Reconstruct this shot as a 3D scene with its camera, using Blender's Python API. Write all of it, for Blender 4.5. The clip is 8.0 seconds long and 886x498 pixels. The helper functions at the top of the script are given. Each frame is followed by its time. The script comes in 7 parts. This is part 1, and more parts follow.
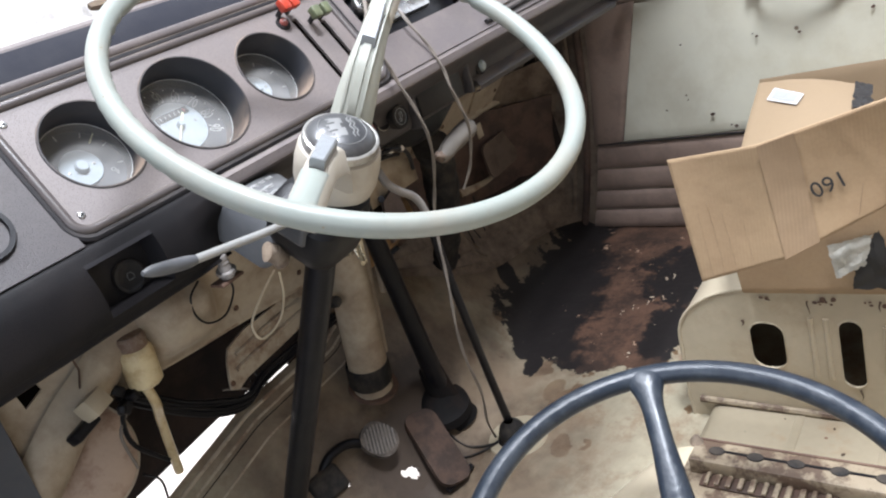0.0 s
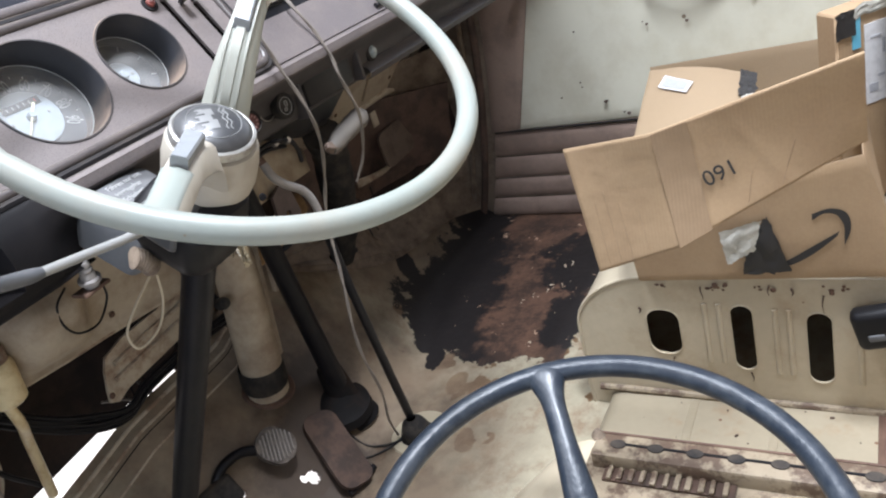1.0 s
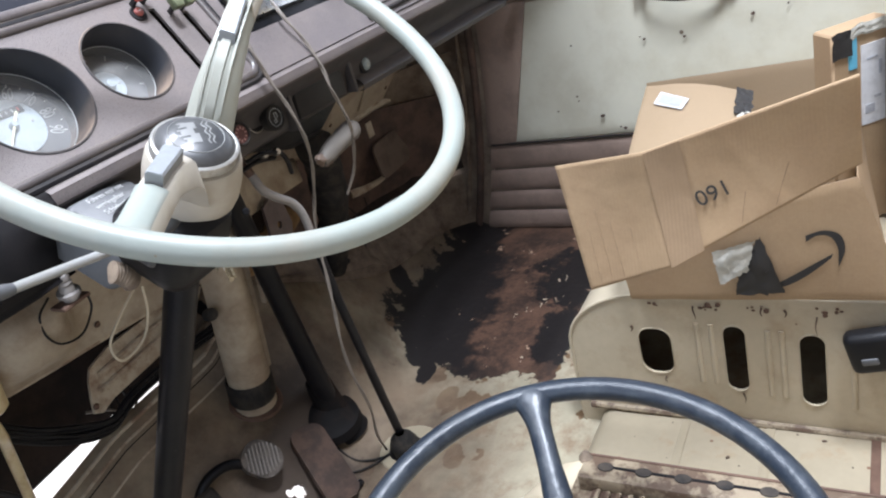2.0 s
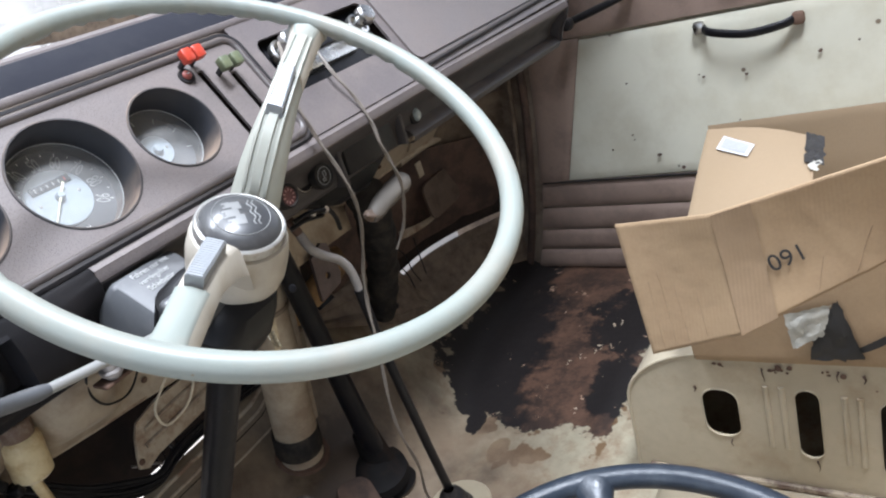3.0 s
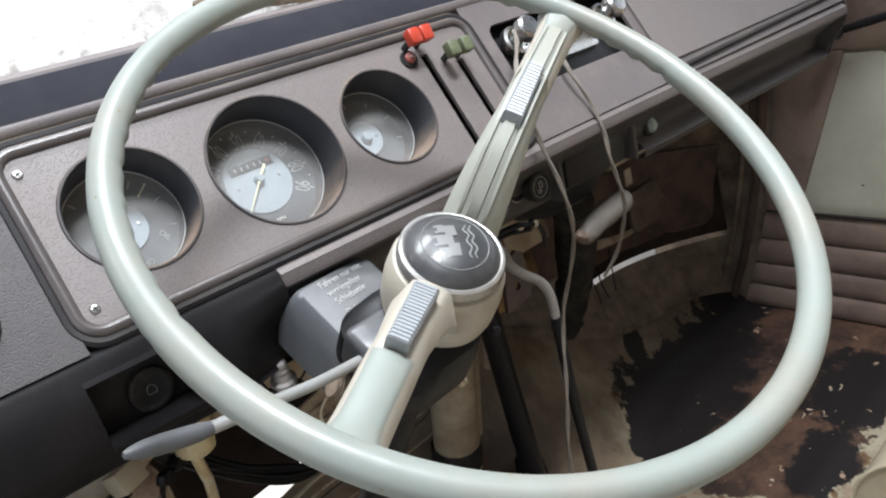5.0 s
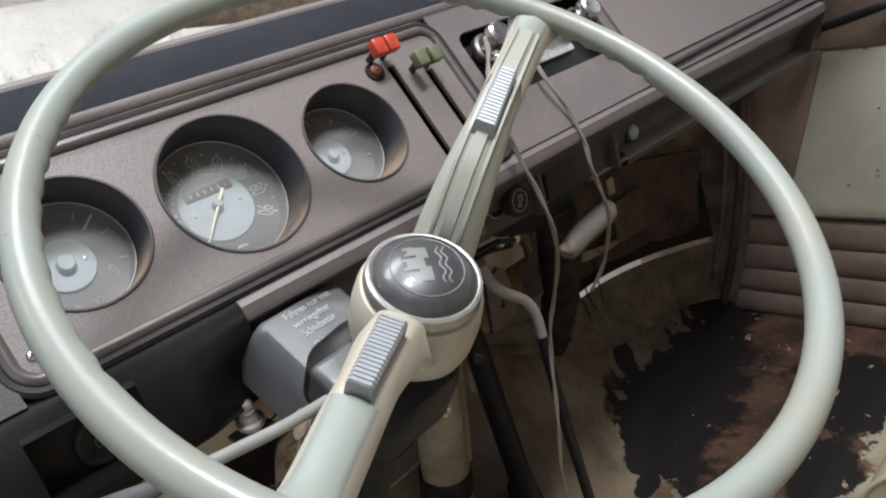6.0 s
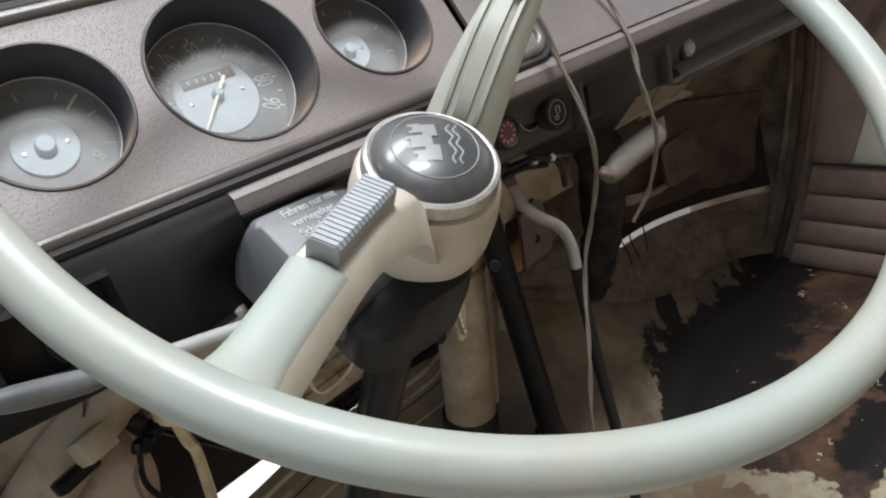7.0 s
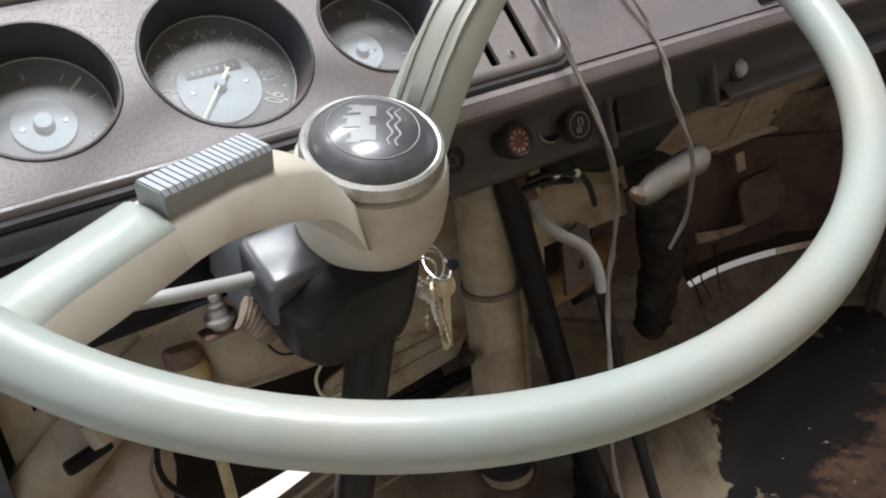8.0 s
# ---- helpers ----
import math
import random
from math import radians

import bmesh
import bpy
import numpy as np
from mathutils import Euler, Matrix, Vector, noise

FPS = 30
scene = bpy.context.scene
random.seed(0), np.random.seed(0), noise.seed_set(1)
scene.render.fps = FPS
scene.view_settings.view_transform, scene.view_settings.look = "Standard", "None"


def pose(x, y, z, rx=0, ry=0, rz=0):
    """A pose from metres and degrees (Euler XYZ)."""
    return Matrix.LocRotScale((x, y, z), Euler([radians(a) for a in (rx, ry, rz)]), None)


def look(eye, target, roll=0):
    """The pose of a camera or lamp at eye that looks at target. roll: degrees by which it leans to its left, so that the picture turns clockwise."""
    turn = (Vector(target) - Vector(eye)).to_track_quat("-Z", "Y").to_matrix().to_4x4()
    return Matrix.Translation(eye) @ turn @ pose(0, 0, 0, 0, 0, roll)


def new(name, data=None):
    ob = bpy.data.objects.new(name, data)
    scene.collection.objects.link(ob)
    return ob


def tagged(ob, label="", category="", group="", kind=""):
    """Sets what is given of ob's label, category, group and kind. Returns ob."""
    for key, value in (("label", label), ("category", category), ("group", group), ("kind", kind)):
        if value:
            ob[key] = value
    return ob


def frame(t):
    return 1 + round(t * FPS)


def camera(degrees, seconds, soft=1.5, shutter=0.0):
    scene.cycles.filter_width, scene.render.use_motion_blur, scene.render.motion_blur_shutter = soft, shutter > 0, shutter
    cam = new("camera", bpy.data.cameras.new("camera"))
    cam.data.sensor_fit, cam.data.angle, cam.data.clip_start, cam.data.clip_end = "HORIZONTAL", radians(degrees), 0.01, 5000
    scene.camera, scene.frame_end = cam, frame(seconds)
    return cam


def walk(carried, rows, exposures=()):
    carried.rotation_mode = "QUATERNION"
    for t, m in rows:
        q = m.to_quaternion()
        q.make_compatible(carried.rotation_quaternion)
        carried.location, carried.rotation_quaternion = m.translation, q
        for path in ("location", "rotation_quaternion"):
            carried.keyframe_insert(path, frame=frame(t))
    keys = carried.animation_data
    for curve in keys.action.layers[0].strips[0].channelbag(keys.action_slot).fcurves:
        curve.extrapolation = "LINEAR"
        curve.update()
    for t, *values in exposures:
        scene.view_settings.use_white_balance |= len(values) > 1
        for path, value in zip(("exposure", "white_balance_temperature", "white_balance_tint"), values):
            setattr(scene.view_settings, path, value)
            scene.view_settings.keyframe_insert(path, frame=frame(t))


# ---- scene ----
cam = camera(60.5, 8.0, 2.1)
PATH = [
    (0, (-0.446, -0.462, 0.914), (0.91, 0.771, 0.115), -19.6),
    (0.5, (-0.398, -0.451, 0.904), (1.039, 0.644, 0.046), -18.8),
    (1, (-0.405, -0.446, 0.902), (1.057, 0.578, -0.001), -18.0),
    (1.5, (-0.397, -0.453, 0.901), (1.074, 0.525, -0.038), -17.4),
    (2, (-0.387, -0.45, 0.902), (1.088, 0.571, 0.016), -16.9),
    (2.2, (-0.388, -0.443, 0.915), (1.078, 0.634, 0.083), -16.7),
    (3.3, (-0.325, -0.415, 0.943), (1.098, 0.742, 0.146), -18.9),
    (3.5, (-0.331, -0.404, 0.956), (1.057, 0.801, 0.168), -18.8),
    (4, (-0.321, -0.359, 0.94), (0.941, 0.967, 0.136), -15.7),
    (4.5, (-0.291, -0.316, 0.918), (0.878, 1.081, 0.093), -13.0),
    (4.7, (-0.282, -0.316, 0.925), (0.865, 1.118, 0.133), -13.4),
    (5.8, (-0.223, -0.303, 0.944), (0.976, 1.148, 0.269), -16.4),
    (6, (-0.232, -0.291, 0.923), (0.967, 1.145, 0.216), -16.2),
    (6.5, (-0.232, -0.271, 0.886), (0.913, 1.177, 0.117), -15.8),
    (7, (-0.2, -0.263, 0.862), (0.868, 1.24, 0.087), -15.7),
    (7.5, (-0.177, -0.289, 0.839), (0.794, 1.298, 0.105), -15.6),
    (8, (-0.138, -0.299, 0.816), (0.759, 1.376, 0.191), -14.3),
]
EXPOSURES = [(0, 0.42, 6300, 14), (2.0, 0.42, 6080, 14), (3.5, 0.20, 6130, 13), (4, 0.08, 6320, 13), (4.5, 0.10, 6330, 12), (6, -0.34, 6650, 11), (6.5, -0.14, 6580, 11), (7, -0.07, 6600, 11), (8, -0.05, 6600, 12)]
walk(cam, [(t, look(eye, target, roll)) for t, eye, target, roll in PATH], EXPOSURES)

# ---- world and light ----
world = bpy.data.worlds.new("sky")
scene.world = world
world.use_nodes = True
wn = world.node_tree
sky = wn.nodes.new("ShaderNodeTexSky")
sky.sky_type, sky.sun_disc = "NISHITA", False
sky.sun_elevation, sky.sun_rotation = radians(50), radians(-60)
wn.nodes["Background"].inputs["Strength"].default_value = 0.05
wn.links.new(sky.outputs[0], wn.nodes["Background"].inputs["Color"])
sun = new("sun", bpy.data.lights.new("sun", "SUN"))
sun.data.energy, sun.data.angle, sun.data.color = 0.5, radians(12), (1.0, 0.96, 0.9)
sun.matrix_world = look((-3, 2.2, 4), (0, 0, 0))


def area(name, eye, target, w, h, watts, colour):
    lamp = new(name, bpy.data.lights.new(name, "AREA"))
    lamp.data.shape, lamp.data.size, lamp.data.size_y = "RECTANGLE", w, h
    lamp.data.energy, lamp.data.color = watts, colour
    lamp.matrix_world = look(eye, target)
    return lamp


area("windscreen_daylight", (0.35, 0.66, 1.25), (0.3, -0.3, 0.55), 1.35, 0.55, 2.2, (0.88, 0.95, 1.0))
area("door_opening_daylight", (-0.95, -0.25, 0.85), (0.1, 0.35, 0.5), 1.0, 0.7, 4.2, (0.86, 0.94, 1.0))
area("passenger_window_daylight", (1.30, -0.15, 1.05), (0.2, 0.0, 0.6), 0.8, 0.45, 1.5, (0.95, 0.98, 1.0))
# tubes under the workshop ceiling, over an opening left in the unseen roof
for lx, ly, long_, watts in ((0.05, 0.37, 1.2, 54.0), (0.15, -0.70, 0.7, 98.0)):
    area("workshop_tube", (lx, ly, 2.75), (lx, ly, 0), long_, 0.4, watts, (0.90, 0.955, 1.0))
# unseen fills, added low ahead of the van to brighten wall and ground
area("wall_fill_ahead", (0.3, 2.0, 0.30), (0.3, 3.2, 1.3), 3.0, 0.5, 62.0, (0.97, 0.98, 1.0))
area("ground_fill_ahead", (0.3, 1.5, 0.15), (0.3, 1.5, -1), 2.4, 1.0, 30.0, (0.97, 0.98, 1.0))


# ---- helpers for shapes ----
def thing(name, base, label, category, group="", kind=""):
    ob = new(name)
    ob.location = base
    ob.empty_display_size = 0.05
    return tagged(ob, label, category, group, kind)


def finish(bm, smooth, angle):
    bmesh.ops.recalc_face_normals(bm, faces=bm.faces)
    for f in bm.faces:
        f.smooth = smooth
    if smooth:
        for e in bm.edges:
            if len(e.link_faces) == 2 and e.calc_face_angle(0) > radians(angle):
                e.smooth = False


def part(name, bm, material, parent=None, label="", smooth=True, angle=38):
    finish(bm, smooth, angle)
    me = bpy.data.meshes.new(name)
    bm.to_mesh(me)
    bm.free()
    me.materials.append(material)
    ob = new(name, me)
    if parent is not None:
        ob.parent = parent
        if parent.parent is None and parent.type == "EMPTY":
            ob.matrix_parent_inverse = Matrix.Translation(parent.location).inverted()
    return tagged(ob, label)


def solid(name, bm, material, label, category, group="", kind="", smooth=True, angle=38):
    return tagged(part(name, bm, material, None, "", smooth, angle), label, category, group, kind)


def box(bm, centre, size, bevel=0.0, turn=None, seg=2):
    m = Matrix.Translation(centre) @ (turn.to_4x4() if turn is not None else Matrix.Identity(4)) @ Matrix.Diagonal((*size, 1))
    made = bmesh.ops.create_cube(bm, size=1, matrix=m)
    if bevel:
        es = list({e for v in made["verts"] for e in v.link_edges})
        bmesh.ops.bevel(bm, geom=es, offset=bevel, segments=seg, affect="EDGES", profile=0.5)
    return bm


def frame_of(axis, hint=(0, 0, 1)):
    """A turn whose z is axis."""
    z = Vector(axis).normalized()
    x = Vector(hint).cross(z)
    if x.length < 1e-4:
        x = Vector((1, 0, 0)).cross(z)
    x.normalize()
    return Matrix((x, z.cross(x), z)).transposed()


def lathe(bm, profile, m, n=32, close=False):
    """Profile of (radius, height) turned about z, laid by the matrix m."""
    rings = []
    for r, h in profile:
        if r < 1e-6:
            rings.append([bm.verts.new(m @ Vector((0, 0, h)))])
        else:
            rings.append([bm.verts.new(m @ Vector((r * math.cos(2 * math.pi * k / n), r * math.sin(2 * math.pi * k / n), h))) for k in range(n)])
    pairs = list(zip(rings[:-1], rings[1:])) + ([(rings[-1], rings[0])] if close else [])
    for a, b in pairs:
        for k in range(n):
            q = [a[k % len(a)], a[(k + 1) % len(a)], b[(k + 1) % len(b)], b[k % len(b)]]
            q = list(dict.fromkeys(q))
            if len(q) > 2:
                bm.faces.new(q)
    return bm


def glide(points, per=8):
    """A smooth line through the points."""
    p = [Vector(q) for q in points]
    p = [2 * p[0] - p[1], *p, 2 * p[-1] - p[-2]]
    out = []
    for i in range(1, len(p) - 2):
        for k in range(per):
            t = k / per
            out.append(0.5 * (2 * p[i] + (p[i + 1] - p[i - 1]) * t + (2 * p[i - 1] - 5 * p[i] + 4 * p[i + 1] - p[i + 2]) * t * t
                              + (3 * p[i] - p[i - 1] - 3 * p[i + 1] + p[i + 2]) * t ** 3))
    return out + [p[-2]]


def hose(bm, line, radius, n=12, flat=1.0, closed=False, caps=True):
    """A tube along a line; radius a number or one for each point."""
    line = [Vector(q) for q in line]
    rad = radius if isinstance(radius, (list, tuple)) else [radius] * len(line)
    rings, hint = [], Vector((0.13, 0.27, 0.95))
    for i, q in enumerate(line):
        a, b = line[max(i - 1, 0)], line[min(i + 1, len(line) - 1)]
        if closed:
            a, b = line[i - 1], line[(i + 1) % len(line)]
        z = (b - a).normalized()
        x = (hint - hint.project(z)).normalized()
        hint = x
        y = z.cross(x)
        rings.append([bm.verts.new(q + rad[i] * (math.cos(2 * math.pi * k / n) * x + flat * math.sin(2 * math.pi * k / n) * y)) for k in range(n)])
    for a, b in list(zip(rings[:-1], rings[1:])) + ([(rings[-1], rings[0])] if closed else []):
        for k in range(n):
            bm.faces.new((a[k], a[(k + 1) % n], b[(k + 1) % n], b[k]))
    if caps and not closed:
        bm.faces.new(rings[0][::-1])
        bm.faces.new(rings[-1])
    return bm


def rounded(w, h, r, seg=6, cx=0.0, cy=0.0):
    out = []
    for sx, sy, a0 in ((1, 1, 0), (-1, 1, 90), (-1, -1, 180), (1, -1, 270)):
        for k in range(seg + 1):
            a = radians(a0 + 90 * k / seg)
            out.append((cx + sx * (w / 2 - r) + r * math.cos(a), cy + sy * (h / 2 - r) + r * math.sin(a)))
    return out


def ring2(r, n=40, cx=0.0, cy=0.0):
    return [(cx + r * math.cos(2 * math.pi * k / n), cy + r * math.sin(2 * math.pi * k / n)) for k in range(n)]


def plate(bm, outer, holes, m, thick):
    """A flat plate with holes, its face in the xy plane of m and its thickness towards -z."""
    own = bmesh.new()
    edges = []
    for loop in (outer, *holes):
        vs = [own.verts.new((x, y, 0)) for x, y in loop]
        edges += [own.edges.new((vs[i], vs[(i + 1) % len(vs)])) for i in range(len(vs))]
    made = bmesh.ops.triangle_fill(own, use_beauty=True, use_dissolve=False, edges=edges)
    faces = [f for f in made["geom"] if isinstance(f, bmesh.types.BMFace)]
    if thick:
        up = bmesh.ops.extrude_face_region(own, geom=faces)
        bmesh.ops.translate(own, verts=[v for v in up["geom"] if isinstance(v, bmesh.types.BMVert)], vec=(0, 0, -thick))
    bmesh.ops.transform(own, matrix=m, verts=own.verts)
    tmp = bpy.data.meshes.new("tmp")
    own.to_mesh(tmp)
    own.free()
    bm.from_mesh(tmp)
    bpy.data.meshes.remove(tmp)
    return bm


def sweep(bm, profile, xs, at=None, cap=False):
    """A profile of (y, z) drawn along x through the stations xs; at(x, y, z) may shift it."""
    rows = []
    for x in xs:
        rows.append([bm.verts.new(at(x, y, z) if at else (x, y, z)) for y, z in profile])
    for a, b in zip(rows[:-1], rows[1:]):
        for k in range(len(profile) - 1):
            bm.faces.new((a[k], a[k + 1], b[k + 1], b[k]))
    if cap:
        bm.faces.new(rows[0])
        bm.faces.new(rows[-1][::-1])
    return bm


def sheet(bm, f, us, vs):
    """A grid of points f(u, v)."""
    rows = [[bm.verts.new(f(u, v)) for v in vs] for u in us]
    for a, b in zip(rows[:-1], rows[1:]):
        for k in range(len(vs) - 1):
            bm.faces.new((a[k], a[k + 1], b[k + 1], b[k]))
    return bm


def thicken(ob, t, offset=-1.0):
    mod = ob.modifiers.new("thickness", "SOLIDIFY")
    mod.thickness, mod.offset = t, offset
    ob.modifiers.new("crisp_edges", "WEIGHTED_NORMAL").weight = 90
    return ob


def steps(a, b, n):
    return [a + (b - a) * k / (n - 1) for k in range(n)]


def lettering(name, text, m, size, material, parent, depth=0.0003, side="CENTER"):
    cu = bpy.data.curves.new("t", "FONT")
    cu.body, cu.size, cu.extrude, cu.align_x, cu.align_y = text, size, depth, side, "CENTER"
    tmp = new("t", cu)
    bpy.context.view_layer.update()
    me = bpy.data.meshes.new_from_object(tmp.evaluated_get(bpy.context.evaluated_depsgraph_get()))
    bpy.data.objects.remove(tmp)
    me.transform(m)
    me.materials.clear()
    me.materials.append(material)
    me.name = name
    ob = new(name, me)
    if parent is not None:
        ob.parent = parent
        if parent.parent is None and parent.type == "EMPTY":
            ob.matrix_parent_inverse = Matrix.Translation(parent.location).inverted()
    return ob


# ---- materials ----
def paint(name, colour, rough=0.5, metal=0.0, second=None, blotch=(6.0, 0.5), grain=(180.0, 0.12), bump=(300.0, 0.05), coat=0.0,
          specks=None, spread=(0.45, 0.62), leather=False, vary=0.1, dust=None, ribs=None, spec=0.5, coat_rough=0.24):
    mat = bpy.data.materials.new(name)
    mat.use_nodes = True
    nt = mat.node_tree
    N, L = nt.nodes, nt.links
    b = N["Principled BSDF"]
    b.inputs["Metallic"].default_value = metal
    b.inputs["Coat Weight"].default_value = coat
    b.inputs["Coat Roughness"].default_value = coat_rough
    b.inputs["Specular IOR Level"].default_value = spec
    co = N.new("ShaderNodeTexCoord").outputs["Object"]

    def noise_of(scale, detail=6.0, rough_=0.6):
        n = N.new("ShaderNodeTexNoise")
        n.inputs["Scale"].default_value, n.inputs["Detail"].default_value, n.inputs["Roughness"].default_value = scale, detail, rough_
        L.new(co, n.inputs["Vector"])
        return n.outputs["Fac"]

    def ramp(src, a, c):
        r = N.new("ShaderNodeMapRange")
        r.inputs["From Min"].default_value, r.inputs["From Max"].default_value = a, c
        L.new(src, r.inputs["Value"])
        return r.outputs["Result"]

    def mix(fac, a, c, mode="MIX"):
        x = N.new("ShaderNodeMix")
        x.data_type, x.blend_type = "RGBA", mode
        for sock, val in ((x.inputs["Factor"], fac), (x.inputs["A"], a), (x.inputs["B"], c)):
            if hasattr(val, "default_value"):
                L.new(val, sock)
            elif isinstance(val, (tuple, list)):
                sock.default_value = (*val[:3], 1)
            else:
                sock.default_value = val
        return x.outputs["Result"]

    def times(src, k):
        x = N.new("ShaderNodeMath")
        x.operation = "MULTIPLY"
        L.new(src, x.inputs[0])
        x.inputs[1].default_value = k
        return x.outputs[0]

    col = mix(times(noise_of(blotch[0]), 1.0), [c * (1 - vary) for c in colour], [min(1, c * (1 + vary)) for c in colour])
    if second:
        col = mix(times(ramp(noise_of(blotch[0] * 2.3, 9.0, 0.68), *spread), blotch[1]), col, second)
    if grain[1]:
        g = noise_of(grain[0], 3.0)
        col = mix(times(ramp(g, 0.35, 0.7), grain[1]), col, [c * 0.55 for c in colour])
    if ribs:
        # the flutes of corrugated board, faint and uneven
        w = N.new("ShaderNodeTexWave")
        w.bands_direction = "Y"
        w.inputs["Scale"].default_value, w.inputs["Distortion"].default_value, w.inputs["Detail"].default_value = ribs[0], 1.5, 2.0
        L.new(co, w.inputs["Vector"])
        part_ = N.new("ShaderNodeMath")
        part_.operation = "MULTIPLY"
        L.new(times(w.outputs["Fac"], ribs[1] * 2), part_.inputs[0])
        L.new(ramp(noise_of(9.0), 0.42, 0.62), part_.inputs[1])
        col = mix(part_.outputs[0], col, [c * 0.55 for c in colour])
    if specks:
        v = N.new("ShaderNodeTexVoronoi")
        v.inputs["Scale"].default_value = specks[0]
        L.new(co, v.inputs["Vector"])
        dot = ramp(v.outputs["Distance"], specks[1], specks[1] * 0.7)
        col = mix(times(dot, 0.9), col, specks[2])
    if leather:
        pits = N.new("ShaderNodeTexVoronoi")
        pits.feature = "F1"
        pits.inputs["Scale"].default_value = bump[0]
        L.new(co, pits.inputs["Vector"])
        col = mix(times(ramp(pits.outputs["Distance"], 0.45, 0.12), 0.55), col, [c * 0.35 for c in colour])
    if dust:
        # dust lies on faces that look up; on m_block it adds sheen too
        geo = N.new("ShaderNodeNewGeometry")
        sep = N.new("ShaderNodeSeparateXYZ")
        L.new(geo.outputs["Normal"], sep.inputs[0])
        lay = times(ramp(sep.outputs["Z"], dust[1], dust[1] + 0.5), dust[2])
        cloud = N.new("ShaderNodeMath")
        cloud.operation = "MULTIPLY"
        L.new(lay, cloud.inputs[0])
        L.new(ramp(noise_of(18.0), 0.3, 0.65), cloud.inputs[1])
        col = mix(cloud.outputs[0], col, dust[0])
    L.new(col, b.inputs["Base Color"])
    rr = N.new("ShaderNodeMapRange")
    rr.inputs["To Min"].default_value, rr.inputs["To Max"].default_value = max(0.03, rough - 0.1), min(1.0, rough + 0.12)
    L.new(noise_of(blotch[0] * 4), rr.inputs["Value"])
    L.new(rr.outputs["Result"], b.inputs["Roughness"])
    if bump[1]:
        bp = N.new("ShaderNodeBump")
        bp.inputs["Strength"].default_value, bp.inputs["Distance"].default_value = bump[1], 0.001
        if leather:
            L.new(ramp(pits.outputs["Distance"], 0.10, 0.50), bp.inputs["Height"])
        else:
            L.new(noise_of(bump[0], 4.0), bp.inputs["Height"])
        L.new(bp.outputs["Normal"], b.inputs["Normal"])
        if coat:
            L.new(bp.outputs["Normal"], b.inputs["Coat Normal"])
    return mat


def plain(name, colour, rough=0.5, metal=0.0, trans=0.0, ior=1.45, alpha=1.0):
    mat = bpy.data.materials.new(name)
    mat.use_nodes = True
    b = mat.node_tree.nodes["Principled BSDF"]
    b.inputs["Base Color"].default_value = (*colour, 1)
    b.inputs["Roughness"].default_value, b.inputs["Metallic"].default_value = rough, metal
    b.inputs["Transmission Weight"].default_value, b.inputs["IOR"].default_value = trans, ior
    b.inputs["Alpha"].default_value = alpha
    return mat


RUST = (0.13, 0.055, 0.028)
TAN = (0.34, 0.26, 0.19)
# rim, hub and spokes are one cream enamel; tones offset the uneven light
m_rim = paint("wheel_enamel", (0.218, 0.238, 0.214), 0.48, coat=0.15, coat_rough=0.15, second=(0.250, 0.216, 0.172), blotch=(6, 0.45), grain=(60, 0.08), bump=(130, 0.20), specks=(48, 0.045, (0.2, 0.15, 0.1)))
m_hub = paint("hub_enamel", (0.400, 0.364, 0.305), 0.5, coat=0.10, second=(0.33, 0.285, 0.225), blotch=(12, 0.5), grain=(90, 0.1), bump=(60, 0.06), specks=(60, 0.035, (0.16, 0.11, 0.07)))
m_vinyl = paint("dash_vinyl", (0.148, 0.126, 0.121), 0.50, second=(0.165, 0.133, 0.12), blotch=(5, 0.45), grain=(300, 0.12), bump=(620, 0.2), leather=True, dust=(TAN, 0.4, 0.15))
m_pad = paint("dash_pad", (0.125, 0.106, 0.104), 0.46, second=(0.19, 0.157, 0.14), blotch=(6, 0.4), grain=(400, 0.12), bump=(700, 0.12), leather=True, dust=(TAN, 0.6, 0.12))
m_border = paint("border_vinyl", (0.070, 0.059, 0.057), 0.32, second=(0.11, 0.09, 0.08), blotch=(9, 0.4), grain=(200, 0.1), bump=(300, 0.05), dust=(TAN, 0.5, 0.15))
m_trim = paint("trim_plastic", (0.015, 0.014, 0.016), 0.55, second=(0.032, 0.027, 0.025), blotch=(9, 0.4), bump=(300, 0.1), dust=(TAN, 0.5, 0.3), spec=0.22)
m_cone = paint("gauge_cone", (0.030, 0.031, 0.036), 0.5, second=(0.055, 0.048, 0.044), blotch=(12, 0.4), bump=(300, 0.08), dust=((0.36, 0.26, 0.19), 0.40, 0.85), spec=0.25)
m_shelf = paint("shelf_dark", (0.014, 0.0145, 0.020), 0.9, second=(0.026, 0.026, 0.030), blotch=(5, 0.5), bump=(400, 0.2), spec=0.22)
m_black = paint("black_paint", (0.0065, 0.0065, 0.0085), 0.36, second=(0.020, 0.017, 0.016), blotch=(14, 0.3), bump=(200, 0.12), specks=(45, 0.03, (0.16, 0.15, 0.14)), spec=0.22)
m_blackplastic = paint("black_plastic", (0.016, 0.0155, 0.017), 0.42, second=(0.045, 0.04, 0.036), blotch=(10, 0.3), bump=(260, 0.1), dust=(TAN, 0.5, 0.25), spec=0.22)
m_grey = paint("grey_plastic", (0.074, 0.076, 0.081), 0.48, second=(0.12, 0.12, 0.12), blotch=(9, 0.4), bump=(300, 0.08), dust=((0.3, 0.29, 0.28), 0.5, 0.25))
